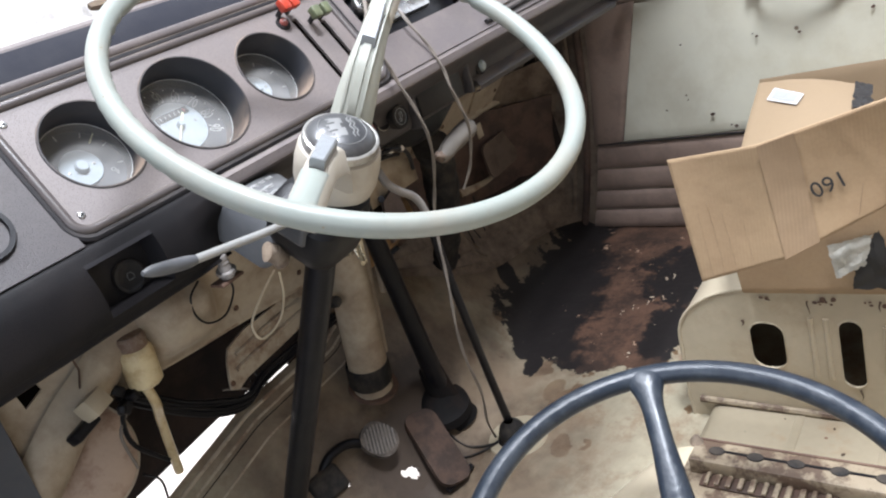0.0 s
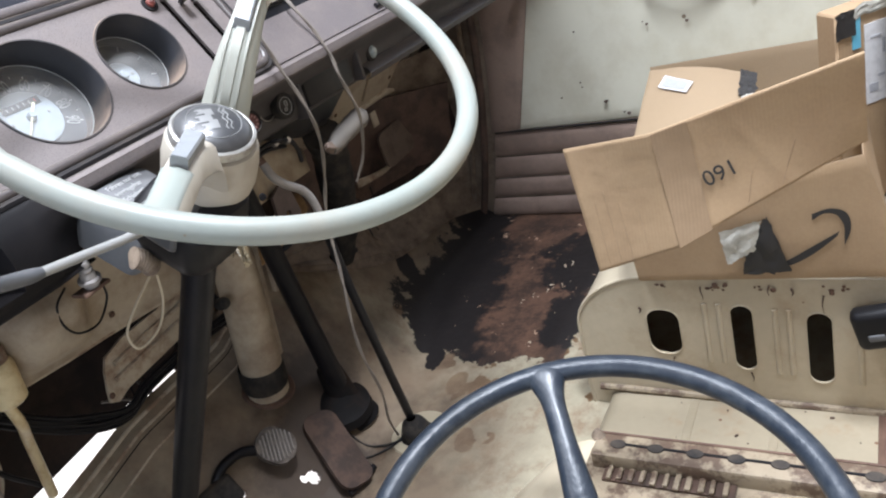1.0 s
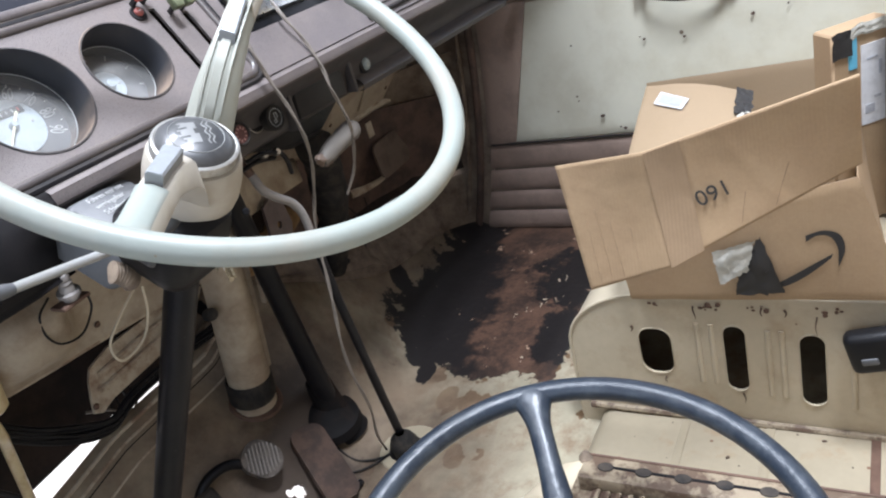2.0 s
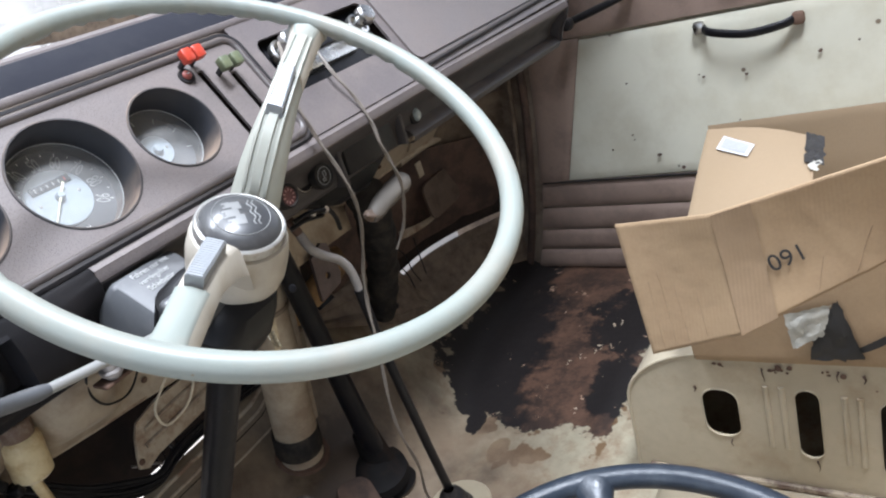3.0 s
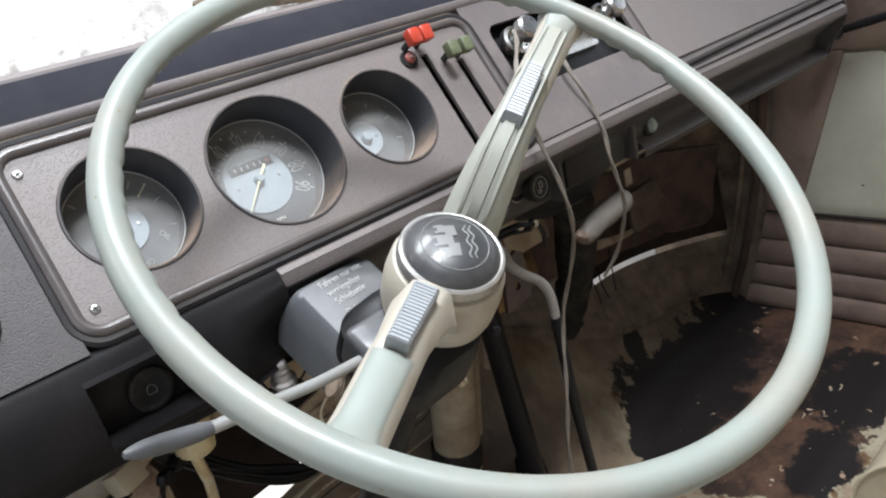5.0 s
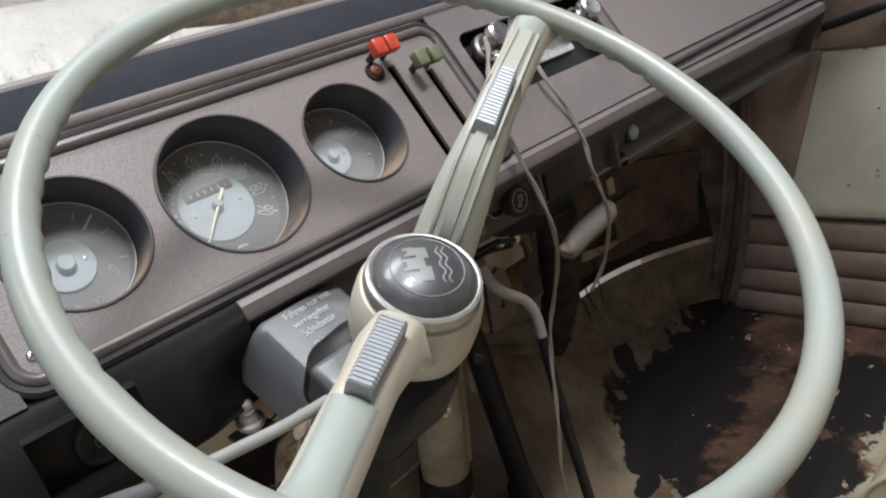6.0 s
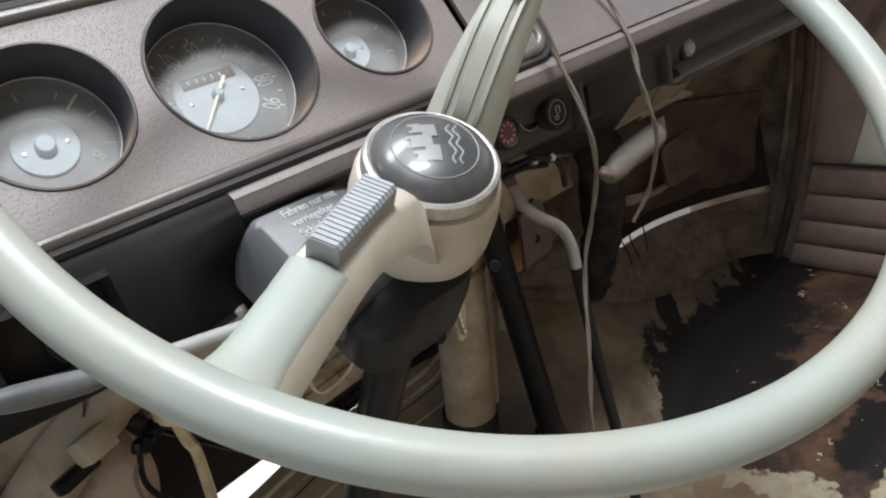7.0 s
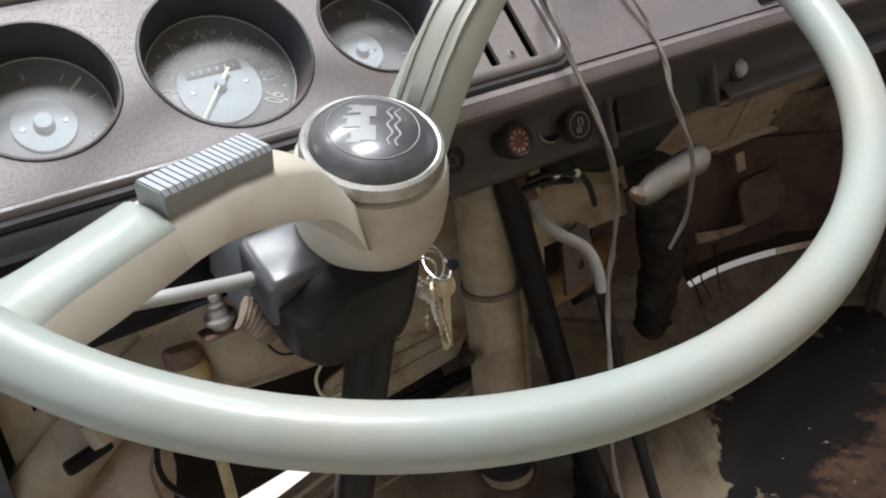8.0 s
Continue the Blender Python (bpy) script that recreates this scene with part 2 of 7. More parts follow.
# its pale upward faces are dust plus the lit sheen of the top
m_block = paint("switch_block_plastic", (0.050, 0.051, 0.054), 0.30, second=(0.05, 0.05, 0.05), blotch=(12, 0.35), bump=(260, 0.1), dust=((0.26, 0.26, 0.26), 0.45, 0.35))
m_stalk = paint("stalk_steel", (0.27, 0.27, 0.262), 0.45, 0.2, second=(0.25, 0.23, 0.2), blotch=(40, 0.4), bump=(200, 0.06))
m_rubber = paint("rubber", (0.017, 0.016, 0.016), 0.7, second=(0.08, 0.065, 0.05), blotch=(16, 0.45), bump=(200, 0.3), dust=(TAN, 0.5, 0.12), spec=0.22)
m_beige = paint("beige_body_paint", (0.46, 0.393, 0.285), 0.42, second=(0.30, 0.20, 0.11), blotch=(4, 0.55), grain=(70, 0.14), bump=(60, 0.12), spread=(0.52, 0.70), specks=(22, 0.045, RUST))
m_dusty = paint("dusty_beige", (0.42, 0.350, 0.262), 0.62, second=(0.17, 0.11, 0.07), blotch=(5, 0.75), grain=(90, 0.2), bump=(90, 0.25), spread=(0.42, 0.65))
m_door = paint("door_panel_white", (0.54, 0.525, 0.435), 0.45, second=(0.44, 0.41, 0.315), blotch=(4, 0.5), grain=(40, 0.05), bump=(50, 0.05), specks=(13, 0.075, (0.12, 0.08, 0.05)))
m_doorbrown = paint("door_board_brown", (0.255, 0.185, 0.150), 0.5, second=(0.15, 0.105, 0.085), blotch=(6, 0.6), bump=(120, 0.15))
m_rust = paint("rusty_steel", (0.12, 0.068, 0.045), 0.75, second=(0.06, 0.03, 0.02), blotch=(7, 0.8), grain=(120, 0.3), bump=(90, 0.4), vary=0.3)
m_railplate = paint("rust_streaked_cream", (0.27, 0.215, 0.145), 0.6, second=(0.075, 0.042, 0.026), blotch=(14, 0.95), grain=(90, 0.3), bump=(90, 0.8), spread=(0.46, 0.56))
m_card = paint("cardboard", (0.335, 0.228, 0.130), 0.78, second=(0.29, 0.19, 0.108), blotch=(5, 0.6), grain=(220, 0.18), bump=(110, 0.35), ribs=(75.0, 0.06))
m_cardin = paint("cardboard_inside", (0.285, 0.205, 0.125), 0.78, second=(0.28, 0.20, 0.12), blotch=(5, 0.5), grain=(220, 0.1), bump=(140, 0.12), ribs=(75.0, 0.03))
m_kraft = paint("kraft_tape", (0.275, 0.185, 0.108), 0.55, second=(0.235, 0.155, 0.09), blotch=(9, 0.5), grain=(220, 0.12), bump=(140, 0.12), ribs=(75.0, 0.10))
m_ink = paint("printed_ink", (0.02, 0.018, 0.017), 0.6, bump=(200, 0.02))
m_paper = paint("paper_label", (0.60, 0.595, 0.60), 0.55, second=(0.45, 0.44, 0.45), blotch=(40, 0.5), bump=(200, 0.03))
m_greyprint = paint("grey_print", (0.34, 0.345, 0.37), 0.55, second=(0.42, 0.42, 0.44), blotch=(120, 0.6))
m_foil = paint("torn_tape", (0.50, 0.48, 0.42), 0.65, second=(0.25, 0.24, 0.21), blotch=(14, 0.6), bump=(60, 0.3))
m_chrome = paint("chrome", (0.60, 0.60, 0.59), 0.28, 1.0, second=(0.3, 0.26, 0.22), blotch=(30, 0.4), grain=(200, 0.1), bump=(100, 0.05))
m_alu = paint("ribbed_alloy", (0.31, 0.325, 0.34), 0.55, 0.3, second=(0.24, 0.235, 0.23), blotch=(40, 0.35), bump=(200, 0.05))
m_cap = paint("horn_cap", (0.032, 0.032, 0.034), 0.40, coat=0.35, coat_rough=0.13, second=(0.07, 0.068, 0.066), blotch=(25, 0.4), grain=(300, 0.1), bump=(60, 0.02))
m_ring = paint("dull_chrome", (0.40, 0.39, 0.37), 0.34, 0.7, second=(0.20, 0.18, 0.15), blotch=(40, 0.5), bump=(100, 0.05))
m_housing = paint("housing_plastic", (0.0065, 0.0065, 0.0075), 0.42, second=(0.016, 0.0145, 0.014), blotch=(12, 0.3), bump=(260, 0.1), spec=0.22)
m_silverprint = paint("silver_relief", (0.16, 0.16, 0.156), 0.45, 0.0, bump=(200, 0.05))
m_dial = paint("dial_black", (0.072, 0.074, 0.080), 0.5, second=(0.10, 0.10, 0.105), blotch=(30, 0.4), bump=(200, 0.02))
m_dialgrey = paint("dial_grey", (0.36, 0.41, 0.44), 0.75, second=(0.31, 0.35, 0.38), blotch=(40, 0.4), bump=(200, 0.02))
m_print = plain("dial_print", (0.85, 0.84, 0.78), 0.6)
m_lettering = plain("worn_white_print", (0.40, 0.40, 0.39), 0.6)
m_needle = plain("needle_cream", (0.88, 0.84, 0.55), 0.5)
m_red = paint("red_plastic", (0.42, 0.045, 0.022), 0.35, second=(0.34, 0.035, 0.02), blotch=(60, 0.4), bump=(200, 0.04))
m_fadedred = paint("faded_red_plastic", (0.30, 0.075, 0.06), 0.5, second=(0.35, 0.2, 0.16), blotch=(80, 0.5))
m_green = paint("olive_plastic", (0.090, 0.105, 0.060), 0.45, second=(0.2, 0.2, 0.1), blotch=(60, 0.4), bump=(200, 0.04))
m_cream = paint("aged_cream_plastic", (0.66, 0.55, 0.33), 0.4, second=(0.42, 0.27, 0.11), blotch=(18, 0.6), bump=(90, 0.05))
m_lever = paint("bare_lever_steel", (0.24, 0.22, 0.205), 0.5, 0.15, second=(0.19, 0.165, 0.15), blotch=(30, 0.5), bump=(120, 0.15))
m_endpad = paint("dark_end_pad", (0.060, 0.053, 0.054), 0.46, second=(0.085, 0.073, 0.07), blotch=(6, 0.4), grain=(400, 0.12), bump=(700, 0.2), leather=True, dust=(TAN, 0.6, 0.1), spec=0.3)
m_fascia = paint("fascia_plastic", (0.052, 0.047, 0.048), 0.42, second=(0.085, 0.073, 0.067), blotch=(9, 0.45), bump=(300, 0.1), dust=(TAN, 0.45, 0.3), spec=0.3)
m_maroon = paint("maroon_knob_face", (0.115, 0.036, 0.034), 0.5, second=(0.07, 0.03, 0.03), blotch=(60, 0.4))
m_pink = paint("pale_pink_print", (0.42, 0.24, 0.22), 0.55)
m_wire = paint("cable_sleeve", (0.165, 0.140, 0.118), 0.45, second=(0.23, 0.20, 0.17), blotch=(30, 0.4), bump=(100, 0.05))
m_string = paint("cream_cord", (0.60, 0.52, 0.38), 0.7, bump=(900, 0.4))
m_wrap = paint("grubby_wrap", (0.21, 0.16, 0.115), 0.75, second=(0.09, 0.06, 0.042), blotch=(30, 0.8), bump=(300, 0.5))
m_gripgrey = paint("grip_grey", (0.135, 0.118, 0.100), 0.6, second=(0.12, 0.105, 0.09), blotch=(16, 0.6), bump=(90, 0.2))
m_brass = paint("brass_key", (0.46, 0.40, 0.29), 0.42, 0.8, second=(0.25, 0.20, 0.13), blotch=(60, 0.4), bump=(200, 0.05))
m_bluegrey = paint("blue_grey_wheel_plastic", (0.016, 0.022, 0.032), 0.34, second=(0.050, 0.058, 0.068), blotch=(16, 0.6), grain=(120, 0.15), bump=(75, 0.9), spec=0.42)
m_kick = paint("slate_board", (0.060, 0.066, 0.082), 0.5, second=(0.085, 0.085, 0.09), blotch=(9, 0.5), bump=(120, 0.15))
m_lens = paint("tell_tale_lens", (0.30, 0.34, 0.33), 0.12, coat=0.5, second=(0.2, 0.22, 0.21), blotch=(80, 0.5), bump=(100, 0.02))
m_wood = paint("weathered_strip", (0.17, 0.125, 0.085), 0.8, second=(0.05, 0.035, 0.025), blotch=(20, 0.8), bump=(120, 0.5))
m_bucket = paint("white_bucket_plastic", (0.72, 0.72, 0.70), 0.35, bump=(60, 0.03))
m_blue = paint("blue_tape", (0.12, 0.38, 0.52), 0.4, bump=(200, 0.05))
m_concrete = paint("workshop_concrete", (0.55, 0.50, 0.45), 0.8, second=(0.42, 0.38, 0.34), blotch=(1.5, 0.5), bump=(60, 0.2))
m_outerwall = paint("workshop_wall", (0.66, 0.65, 0.62), 0.8, second=(0.68, 0.67, 0.65), blotch=(1.0, 0.5), bump=(30, 0.1))
m_roof = paint("headliner", (0.55, 0.53, 0.48), 0.8, second=(0.42, 0.40, 0.36), blotch=(3, 0.5), bump=(200, 0.2))


m_tar = paint("tarred_steel", (0.0085, 0.0075, 0.0075), 0.7, second=(0.035, 0.022, 0.016), blotch=(5, 0.7), grain=(120, 0.2), bump=(60, 0.3), spread=(0.5, 0.7), spec=0.12)
m_darkpanel = paint("dark_inner_panel", (0.024, 0.0185, 0.0165), 0.7, second=(0.050, 0.034, 0.026), blotch=(6, 0.7), grain=(120, 0.2), bump=(60, 0.3), spec=0.15)
m_stained = paint("stained_beige", (0.42, 0.35, 0.26), 0.6, second=(0.17, 0.09, 0.05), blotch=(9, 0.85), grain=(120, 0.2), bump=(90, 0.3), spread=(0.46, 0.62))
m_aisle = paint("stained_floor_paint", (0.305, 0.258, 0.18), 0.5, second=(0.27, 0.17, 0.09), blotch=(5, 0.5), grain=(70, 0.15), bump=(60, 0.15), spread=(0.56, 0.66), specks=(16, 0.05, RUST))
m_gas = paint("greasy_plate", (0.085, 0.052, 0.038), 0.6, second=(0.040, 0.028, 0.022), blotch=(12, 0.9), grain=(120, 0.25), bump=(120, 0.3), spread=(0.42, 0.6), spec=0.2)
m_grimy = paint("grimy_brown_beige", (0.20, 0.150, 0.108), 0.65, second=(0.055, 0.034, 0.023), blotch=(6, 0.85), grain=(120, 0.25), bump=(90, 0.3), spread=(0.42, 0.62))
m_rustdark = paint("dark_rust", (0.110, 0.066, 0.049), 0.75, second=(0.038, 0.025, 0.020), blotch=(7, 0.8), grain=(120, 0.3), bump=(90, 0.4), vary=0.3, spread=(0.42, 0.6))
# dash pad vinyl again, darkened for the shade on the lower face
m_knee = paint("knee_pad_shaded", (0.0085, 0.0078, 0.0085), 0.55, second=(0.018, 0.015, 0.0148), blotch=(7, 0.4), grain=(400, 0.12), bump=(900, 0.2), leather=True, spec=0.12)
# the cream enamel once more, toned for the light on the upper spoke
m_spoke = paint("cream_enamel_toned", (0.285, 0.288, 0.248), 0.5, coat=0.10, second=(0.26, 0.245, 0.20), blotch=(12, 0.4), grain=(90, 0.08), bump=(60, 0.05), specks=(60, 0.035, (0.16, 0.11, 0.07)))
m_sootbrown = paint("sooty_brown", (0.125, 0.088, 0.066), 0.7, second=(0.055, 0.038, 0.030), blotch=(9, 0.7), bump=(90, 0.3))
m_mauve = paint("mauve_brown_steel", (0.125, 0.092, 0.086), 0.6, second=(0.06, 0.045, 0.04), blotch=(12, 0.6), bump=(120, 0.3))
m_ochre = paint("ochre_rust", (0.30, 0.185, 0.085), 0.8, second=(0.12, 0.065, 0.03), blotch=(10, 0.7), grain=(120, 0.3), bump=(90, 0.4))
m_padrib = paint("worn_pad_rib", (0.20, 0.175, 0.155), 0.7, second=(0.12, 0.10, 0.085), blotch=(30, 0.6), bump=(200, 0.3))
m_pedal = paint("dusty_pedal_rubber", (0.060, 0.048, 0.040), 0.8, second=(0.19, 0.155, 0.125), blotch=(30, 0.6), bump=(200, 0.3))

def floor_paint():
    """Cream floor paint with a ragged bare patch of tar and rust, and worn brown spots."""
    mat = paint("worn_floor_paint", (0.36, 0.318, 0.228), 0.5, second=(0.20, 0.125, 0.075), blotch=(8, 0.8), grain=(45, 0.30), bump=(55, 0.55), spread=(0.47, 0.66), spec=0.3)
    nt = mat.node_tree
    N, L = nt.nodes, nt.links
    b = N["Principled BSDF"]
    co = N["Texture Coordinate"].outputs["Object"]
    under = b.inputs["Base Color"].links[0].from_socket

    def noise_of(scale, detail=8.0, rough_=0.65):
        n = N.new("ShaderNodeTexNoise")
        n.inputs["Scale"].default_value, n.inputs["Detail"].default_value, n.inputs["Roughness"].default_value = scale, detail, rough_
        L.new(co, n.inputs["Vector"])
        return n.outputs["Fac"]

    def math_of(op, a, c=None):
        x = N.new("ShaderNodeMath")
        x.operation = op
        for i, v in enumerate((a, c)):
            if v is None:
                continue
            if hasattr(v, "default_value"):
                L.new(v, x.inputs[i])
            else:
                x.inputs[i].default_value = v
        return x.outputs[0]

    def blob(centre, radii, turn):
        mp = N.new("ShaderNodeMapping")
        mp.vector_type = "TEXTURE"
        mp.inputs["Location"].default_value = (*centre, 0.03)
        mp.inputs["Rotation"].default_value = (0, 0, radians(turn))
        mp.inputs["Scale"].default_value = (*radii, 0.6)
        L.new(co, mp.inputs["Vector"])
        g = N.new("ShaderNodeTexGradient")
        g.gradient_type = "SPHERICAL"
        L.new(mp.outputs[0], g.inputs["Vector"])
        return g.outputs["Fac"]

    def cut(src, a, c):
        r = N.new("ShaderNodeMapRange")
        r.inputs["From Min"].default_value, r.inputs["From Max"].default_value = a, c
        L.new(src, r.inputs["Value"])
        return r.outputs["Result"]

    def mix(fac, a, c):
        x = N.new("ShaderNodeMix")
        x.data_type = "RGBA"
        for sock, val in ((x.inputs["Factor"], fac), (x.inputs["A"], a), (x.inputs["B"], c)):
            if hasattr(val, "default_value"):
                L.new(val, sock)
            else:
                sock.default_value = (*val, 1)
        return x.outputs["Result"]

    xyz = N.new("ShaderNodeSeparateXYZ")
    L.new(co, xyz.inputs[0])
    X_, Y_ = xyz.outputs["X"], xyz.outputs["Y"]

    def wobble(scale, k):
        return math_of("MULTIPLY", math_of("SUBTRACT", noise_of(scale), 0.5), k)

    # bare patch: how far a point lies inside its ragged border
    left = math_of("SUBTRACT", X_, math_of("ADD", 0.60, math_of("MULTIPLY", math_of("MAXIMUM", math_of("SUBTRACT", Y_, 0.40), 0.0), 1.1)))
    inside = math_of("MINIMUM", math_of("MINIMUM", left, math_of("SUBTRACT", Y_, 0.085)), math_of("SUBTRACT", 0.525, Y_))
    inside = math_of("ADD", inside, math_of("ADD", wobble(7.0, 0.17), wobble(30.0, 0.07)))
    isle = math_of("MAXIMUM", blob((0.835, 0.535), (0.062, 0.035), 35), blob((0.60, 0.36), (0.06, 0.03), 20))
    isle = math_of("SUBTRACT", math_of("ADD", isle, wobble(30.0, 0.7)), 0.32)
    patch = math_of("MAXIMUM", cut(inside, 0.0, 0.006), cut(isle, 0.0, 0.05))
    black = math_of("ADD", math_of("MULTIPLY", math_of("SUBTRACT", 0.75, X_), 0.40), math_of("MULTIPLY", math_of("SUBTRACT", Y_, 0.285), 1.5))
    black = math_of("ADD", black, math_of("ADD", wobble(7.0, 0.34), wobble(38.0, 0.22)))
    lower = math_of("SUBTRACT", math_of("ADD", math_of("MAXIMUM", blob((0.73, 0.12), (0.17, 0.10), 20), blob((0.97, 0.17), (0.22, 0.17), 0)), wobble(12.0, 1.3)), 0.42)
    tar = math_of("MAXIMUM", cut(black, -0.01, 0.05), cut(math_of("ADD", lower, wobble(38.0, 0.4)), -0.03, 0.08))
    rusty = mix(cut(math_of("ADD", noise_of(14.0), wobble(70.0, 0.5)), 0.36, 0.62), (0.115, 0.064, 0.043), (0.042, 0.027, 0.021))
    flakes = cut(math_of("ADD", noise_of(30.0, 5.0), wobble(5.0, 0.10)), 0.665, 0.685)
    inner = mix(flakes, mix(tar, rusty, (0.0145, 0.012, 0.0118)), (0.34, 0.23, 0.16))
    spots = cut(math_of("ADD", noise_of(16.0, 3.0, 0.5), math_of("MULTIPLY", blob((0.55, 0.30), (0.5, 0.4), 0), 0.12)), 0.70, 0.72)
    worn = math_of("MAXIMUM", blob((0.534, 0.278), (0.06, 0.035), 0), blob((0.395, 0.195), (0.055, 0.03), 20))
    worn = cut(math_of("ADD", worn, wobble(25.0, 0.6)), 0.40, 0.46)
    base = mix(math_of("MAXIMUM", spots, math_of("MULTIPLY", worn, 0.8)), under, (0.145, 0.088, 0.045))
    # dark brown over the footwell: grime, plus shade under the dash put in colour
    grime = math_of("MAXIMUM", blob((0.30, 0.43), (0.52, 0.44), 0), blob((0.95, 0.62), (0.6, 0.22), 0))
    toe = math_of("MULTIPLY", cut(math_of("ADD", grime, wobble(8.0, 0.7)), 0.06, 0.50), 0.88)
    base = mix(toe, base, mix(cut(noise_of(10.0), 0.40, 0.62), (0.175, 0.126, 0.085), (0.078, 0.052, 0.036)))
    drips = cut(math_of("ADD", math_of("MAXIMUM", blob((0.25, 0.40), (0.24, 0.15), 20), blob((0.34, 0.45), (0.17, 0.13), 0)), wobble(11.0, 1.1)), 0.36, 0.58)
    base = mix(math_of("MULTIPLY", drips, 0.8), base, (0.05, 0.035, 0.028))
    L.new(mix(patch, base, inner), b.inputs["Base Color"])
    return mat


m_floor = floor_paint()


def pane(name, tint, rough, amount, grime=None, ior=1.45):
    """Clear pane with a film of dust."""
    mat = bpy.data.materials.new(name)
    mat.use_nodes = True
    nt = mat.node_tree
    N, L = nt.nodes, nt.links
    out = N["Material Output"]
    N.remove(N["Principled BSDF"])
    clear, gloss, dust, a, c = (N.new("ShaderNodeBsdf" + k) for k in ("Transparent", "Glossy", "Diffuse", "Transparent", "Transparent"))
    N.remove(a), N.remove(c)
    gloss.inputs["Roughness"].default_value = rough
    dust.inputs["Color"].default_value = (*tint, 1)
    fres = N.new("ShaderNodeFresnel")
    fres.inputs["IOR"].default_value = ior
    m1, m2 = N.new("ShaderNodeMixShader"), N.new("ShaderNodeMixShader")
    n = N.new("ShaderNodeTexNoise")
    n.inputs["Scale"].default_value, n.inputs["Detail"].default_value = 14.0, 8.0
    L.new(N.new("ShaderNodeTexCoord").outputs["Object"], n.inputs["Vector"])
    r = N.new("ShaderNodeMapRange")
    r.inputs["From Min"].default_value, r.inputs["From Max"].default_value = 0.35, 0.75
    r.inputs["To Min"].default_value, r.inputs["To Max"].default_value = amount * 0.6, amount * 1.5
    L.new(n.outputs["Fac"], r.inputs["Value"])
    L.new(r.outputs["Result"], m1.inputs["Fac"])
    L.new(clear.outputs[0], m1.inputs[1]), L.new(dust.outputs[0], m1.inputs[2])
    L.new(fres.outputs[0], m2.inputs["Fac"])
    last = m1
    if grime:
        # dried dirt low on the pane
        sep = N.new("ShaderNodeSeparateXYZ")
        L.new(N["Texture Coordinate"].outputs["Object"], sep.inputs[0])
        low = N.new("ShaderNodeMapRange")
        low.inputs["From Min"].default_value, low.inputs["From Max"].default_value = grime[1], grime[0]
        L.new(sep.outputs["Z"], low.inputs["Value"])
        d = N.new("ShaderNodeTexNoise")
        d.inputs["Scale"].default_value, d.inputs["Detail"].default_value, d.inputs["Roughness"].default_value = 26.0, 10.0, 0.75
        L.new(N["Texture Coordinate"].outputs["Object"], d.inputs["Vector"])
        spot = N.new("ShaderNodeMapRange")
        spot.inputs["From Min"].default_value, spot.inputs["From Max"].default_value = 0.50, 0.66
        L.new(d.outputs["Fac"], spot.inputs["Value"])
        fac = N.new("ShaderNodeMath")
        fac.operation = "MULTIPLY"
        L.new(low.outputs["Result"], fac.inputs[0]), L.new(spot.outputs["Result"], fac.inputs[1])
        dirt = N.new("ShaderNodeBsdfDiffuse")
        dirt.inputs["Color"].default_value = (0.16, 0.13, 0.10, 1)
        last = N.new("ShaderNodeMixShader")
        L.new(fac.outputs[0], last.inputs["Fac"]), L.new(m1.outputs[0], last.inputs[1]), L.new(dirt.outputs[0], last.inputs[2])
    L.new(last.outputs[0], m2.inputs[1]), L.new(gloss.outputs[0], m2.inputs[2])
    L.new(m2.outputs[0], out.inputs["Surface"])
    return mat


m_glass = pane("dial_glass", (0.55, 0.54, 0.52), 0.3, 0.30, None, 1.16)
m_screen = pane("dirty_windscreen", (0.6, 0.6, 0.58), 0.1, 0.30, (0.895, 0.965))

# ---- the cab: floor, walls, roof, door ----
FLOOR = 0.014


def toe_y(x):
    """Where the flat floor bends up into the toe board."""
    k = min(max((x - 0.42) / 0.45, 0), 1)
    return 0.36 + 0.11 * k * k * (3 - 2 * k)


def front_y(x):
    """The upper edge of the toe board, which bows back towards the doors."""
    k = min(max((x - 0.95) / 0.26, 0), 1)
    a = min(max((x - 0.30) / 0.15, 0), 1)
    return 0.583 - 0.018 * min(max((0.10 - x) / 0.18, 0), 1.4) + 0.025 * a - 0.06 * min(max((x - 0.45) / 0.5, 0), 1) - 0.06 * k * k


def floor_z(x, y):
    s = 1.2 - 0.25 * min(max((x - 0.42) / 0.45, 0), 1)
    d = (y - toe_y(x)) * s
    r = 0.03
    lift = 0 if d < -r else (d + r) ** 2 / (4 * r) if d < r else d
    ribs = 0.0035 * math.exp(-((y - 0.12) / 0.012) ** 2) + 0.003 * math.exp(-((x - 0.60) / 0.012) ** 2) * (1 if y < 0.3 else 0)
    wear = 0.0012 * noise.noise(Vector((x * 14, y * 14, 0)))
    return FLOOR + lift + ribs + wear


bm = bmesh.new()
sheet(bm, lambda x, k: (x, -1.15 + (front_y(x) + 1.15) * k, floor_z(x, -1.15 + (front_y(x) + 1.15) * k)), steps(-0.46, 1.21, 90), steps(0, 1, 110))
for hx, hy, hr in ((0.229, 0.398, 0.0085), (0.216, 0.405, 0.005), (0.130, 0.446, 0.004)):
    # small rust holes through the floor
    near = [f for f in bm.faces if (f.calc_center_median().xy - Vector((hx, hy))).length < 0.024]
    bmesh.ops.subdivide_edges(bm, edges=list({e for f in near for e in f.edges}), cuts=7, use_grid_fill=True)
    gone = [f for f in bm.faces if ((f.calc_center_median().x - hx) / 1.35) ** 2 + (f.calc_center_median().y - hy) ** 2 < hr ** 2]
    bmesh.ops.delete(bm, geom=gone, context="FACES")
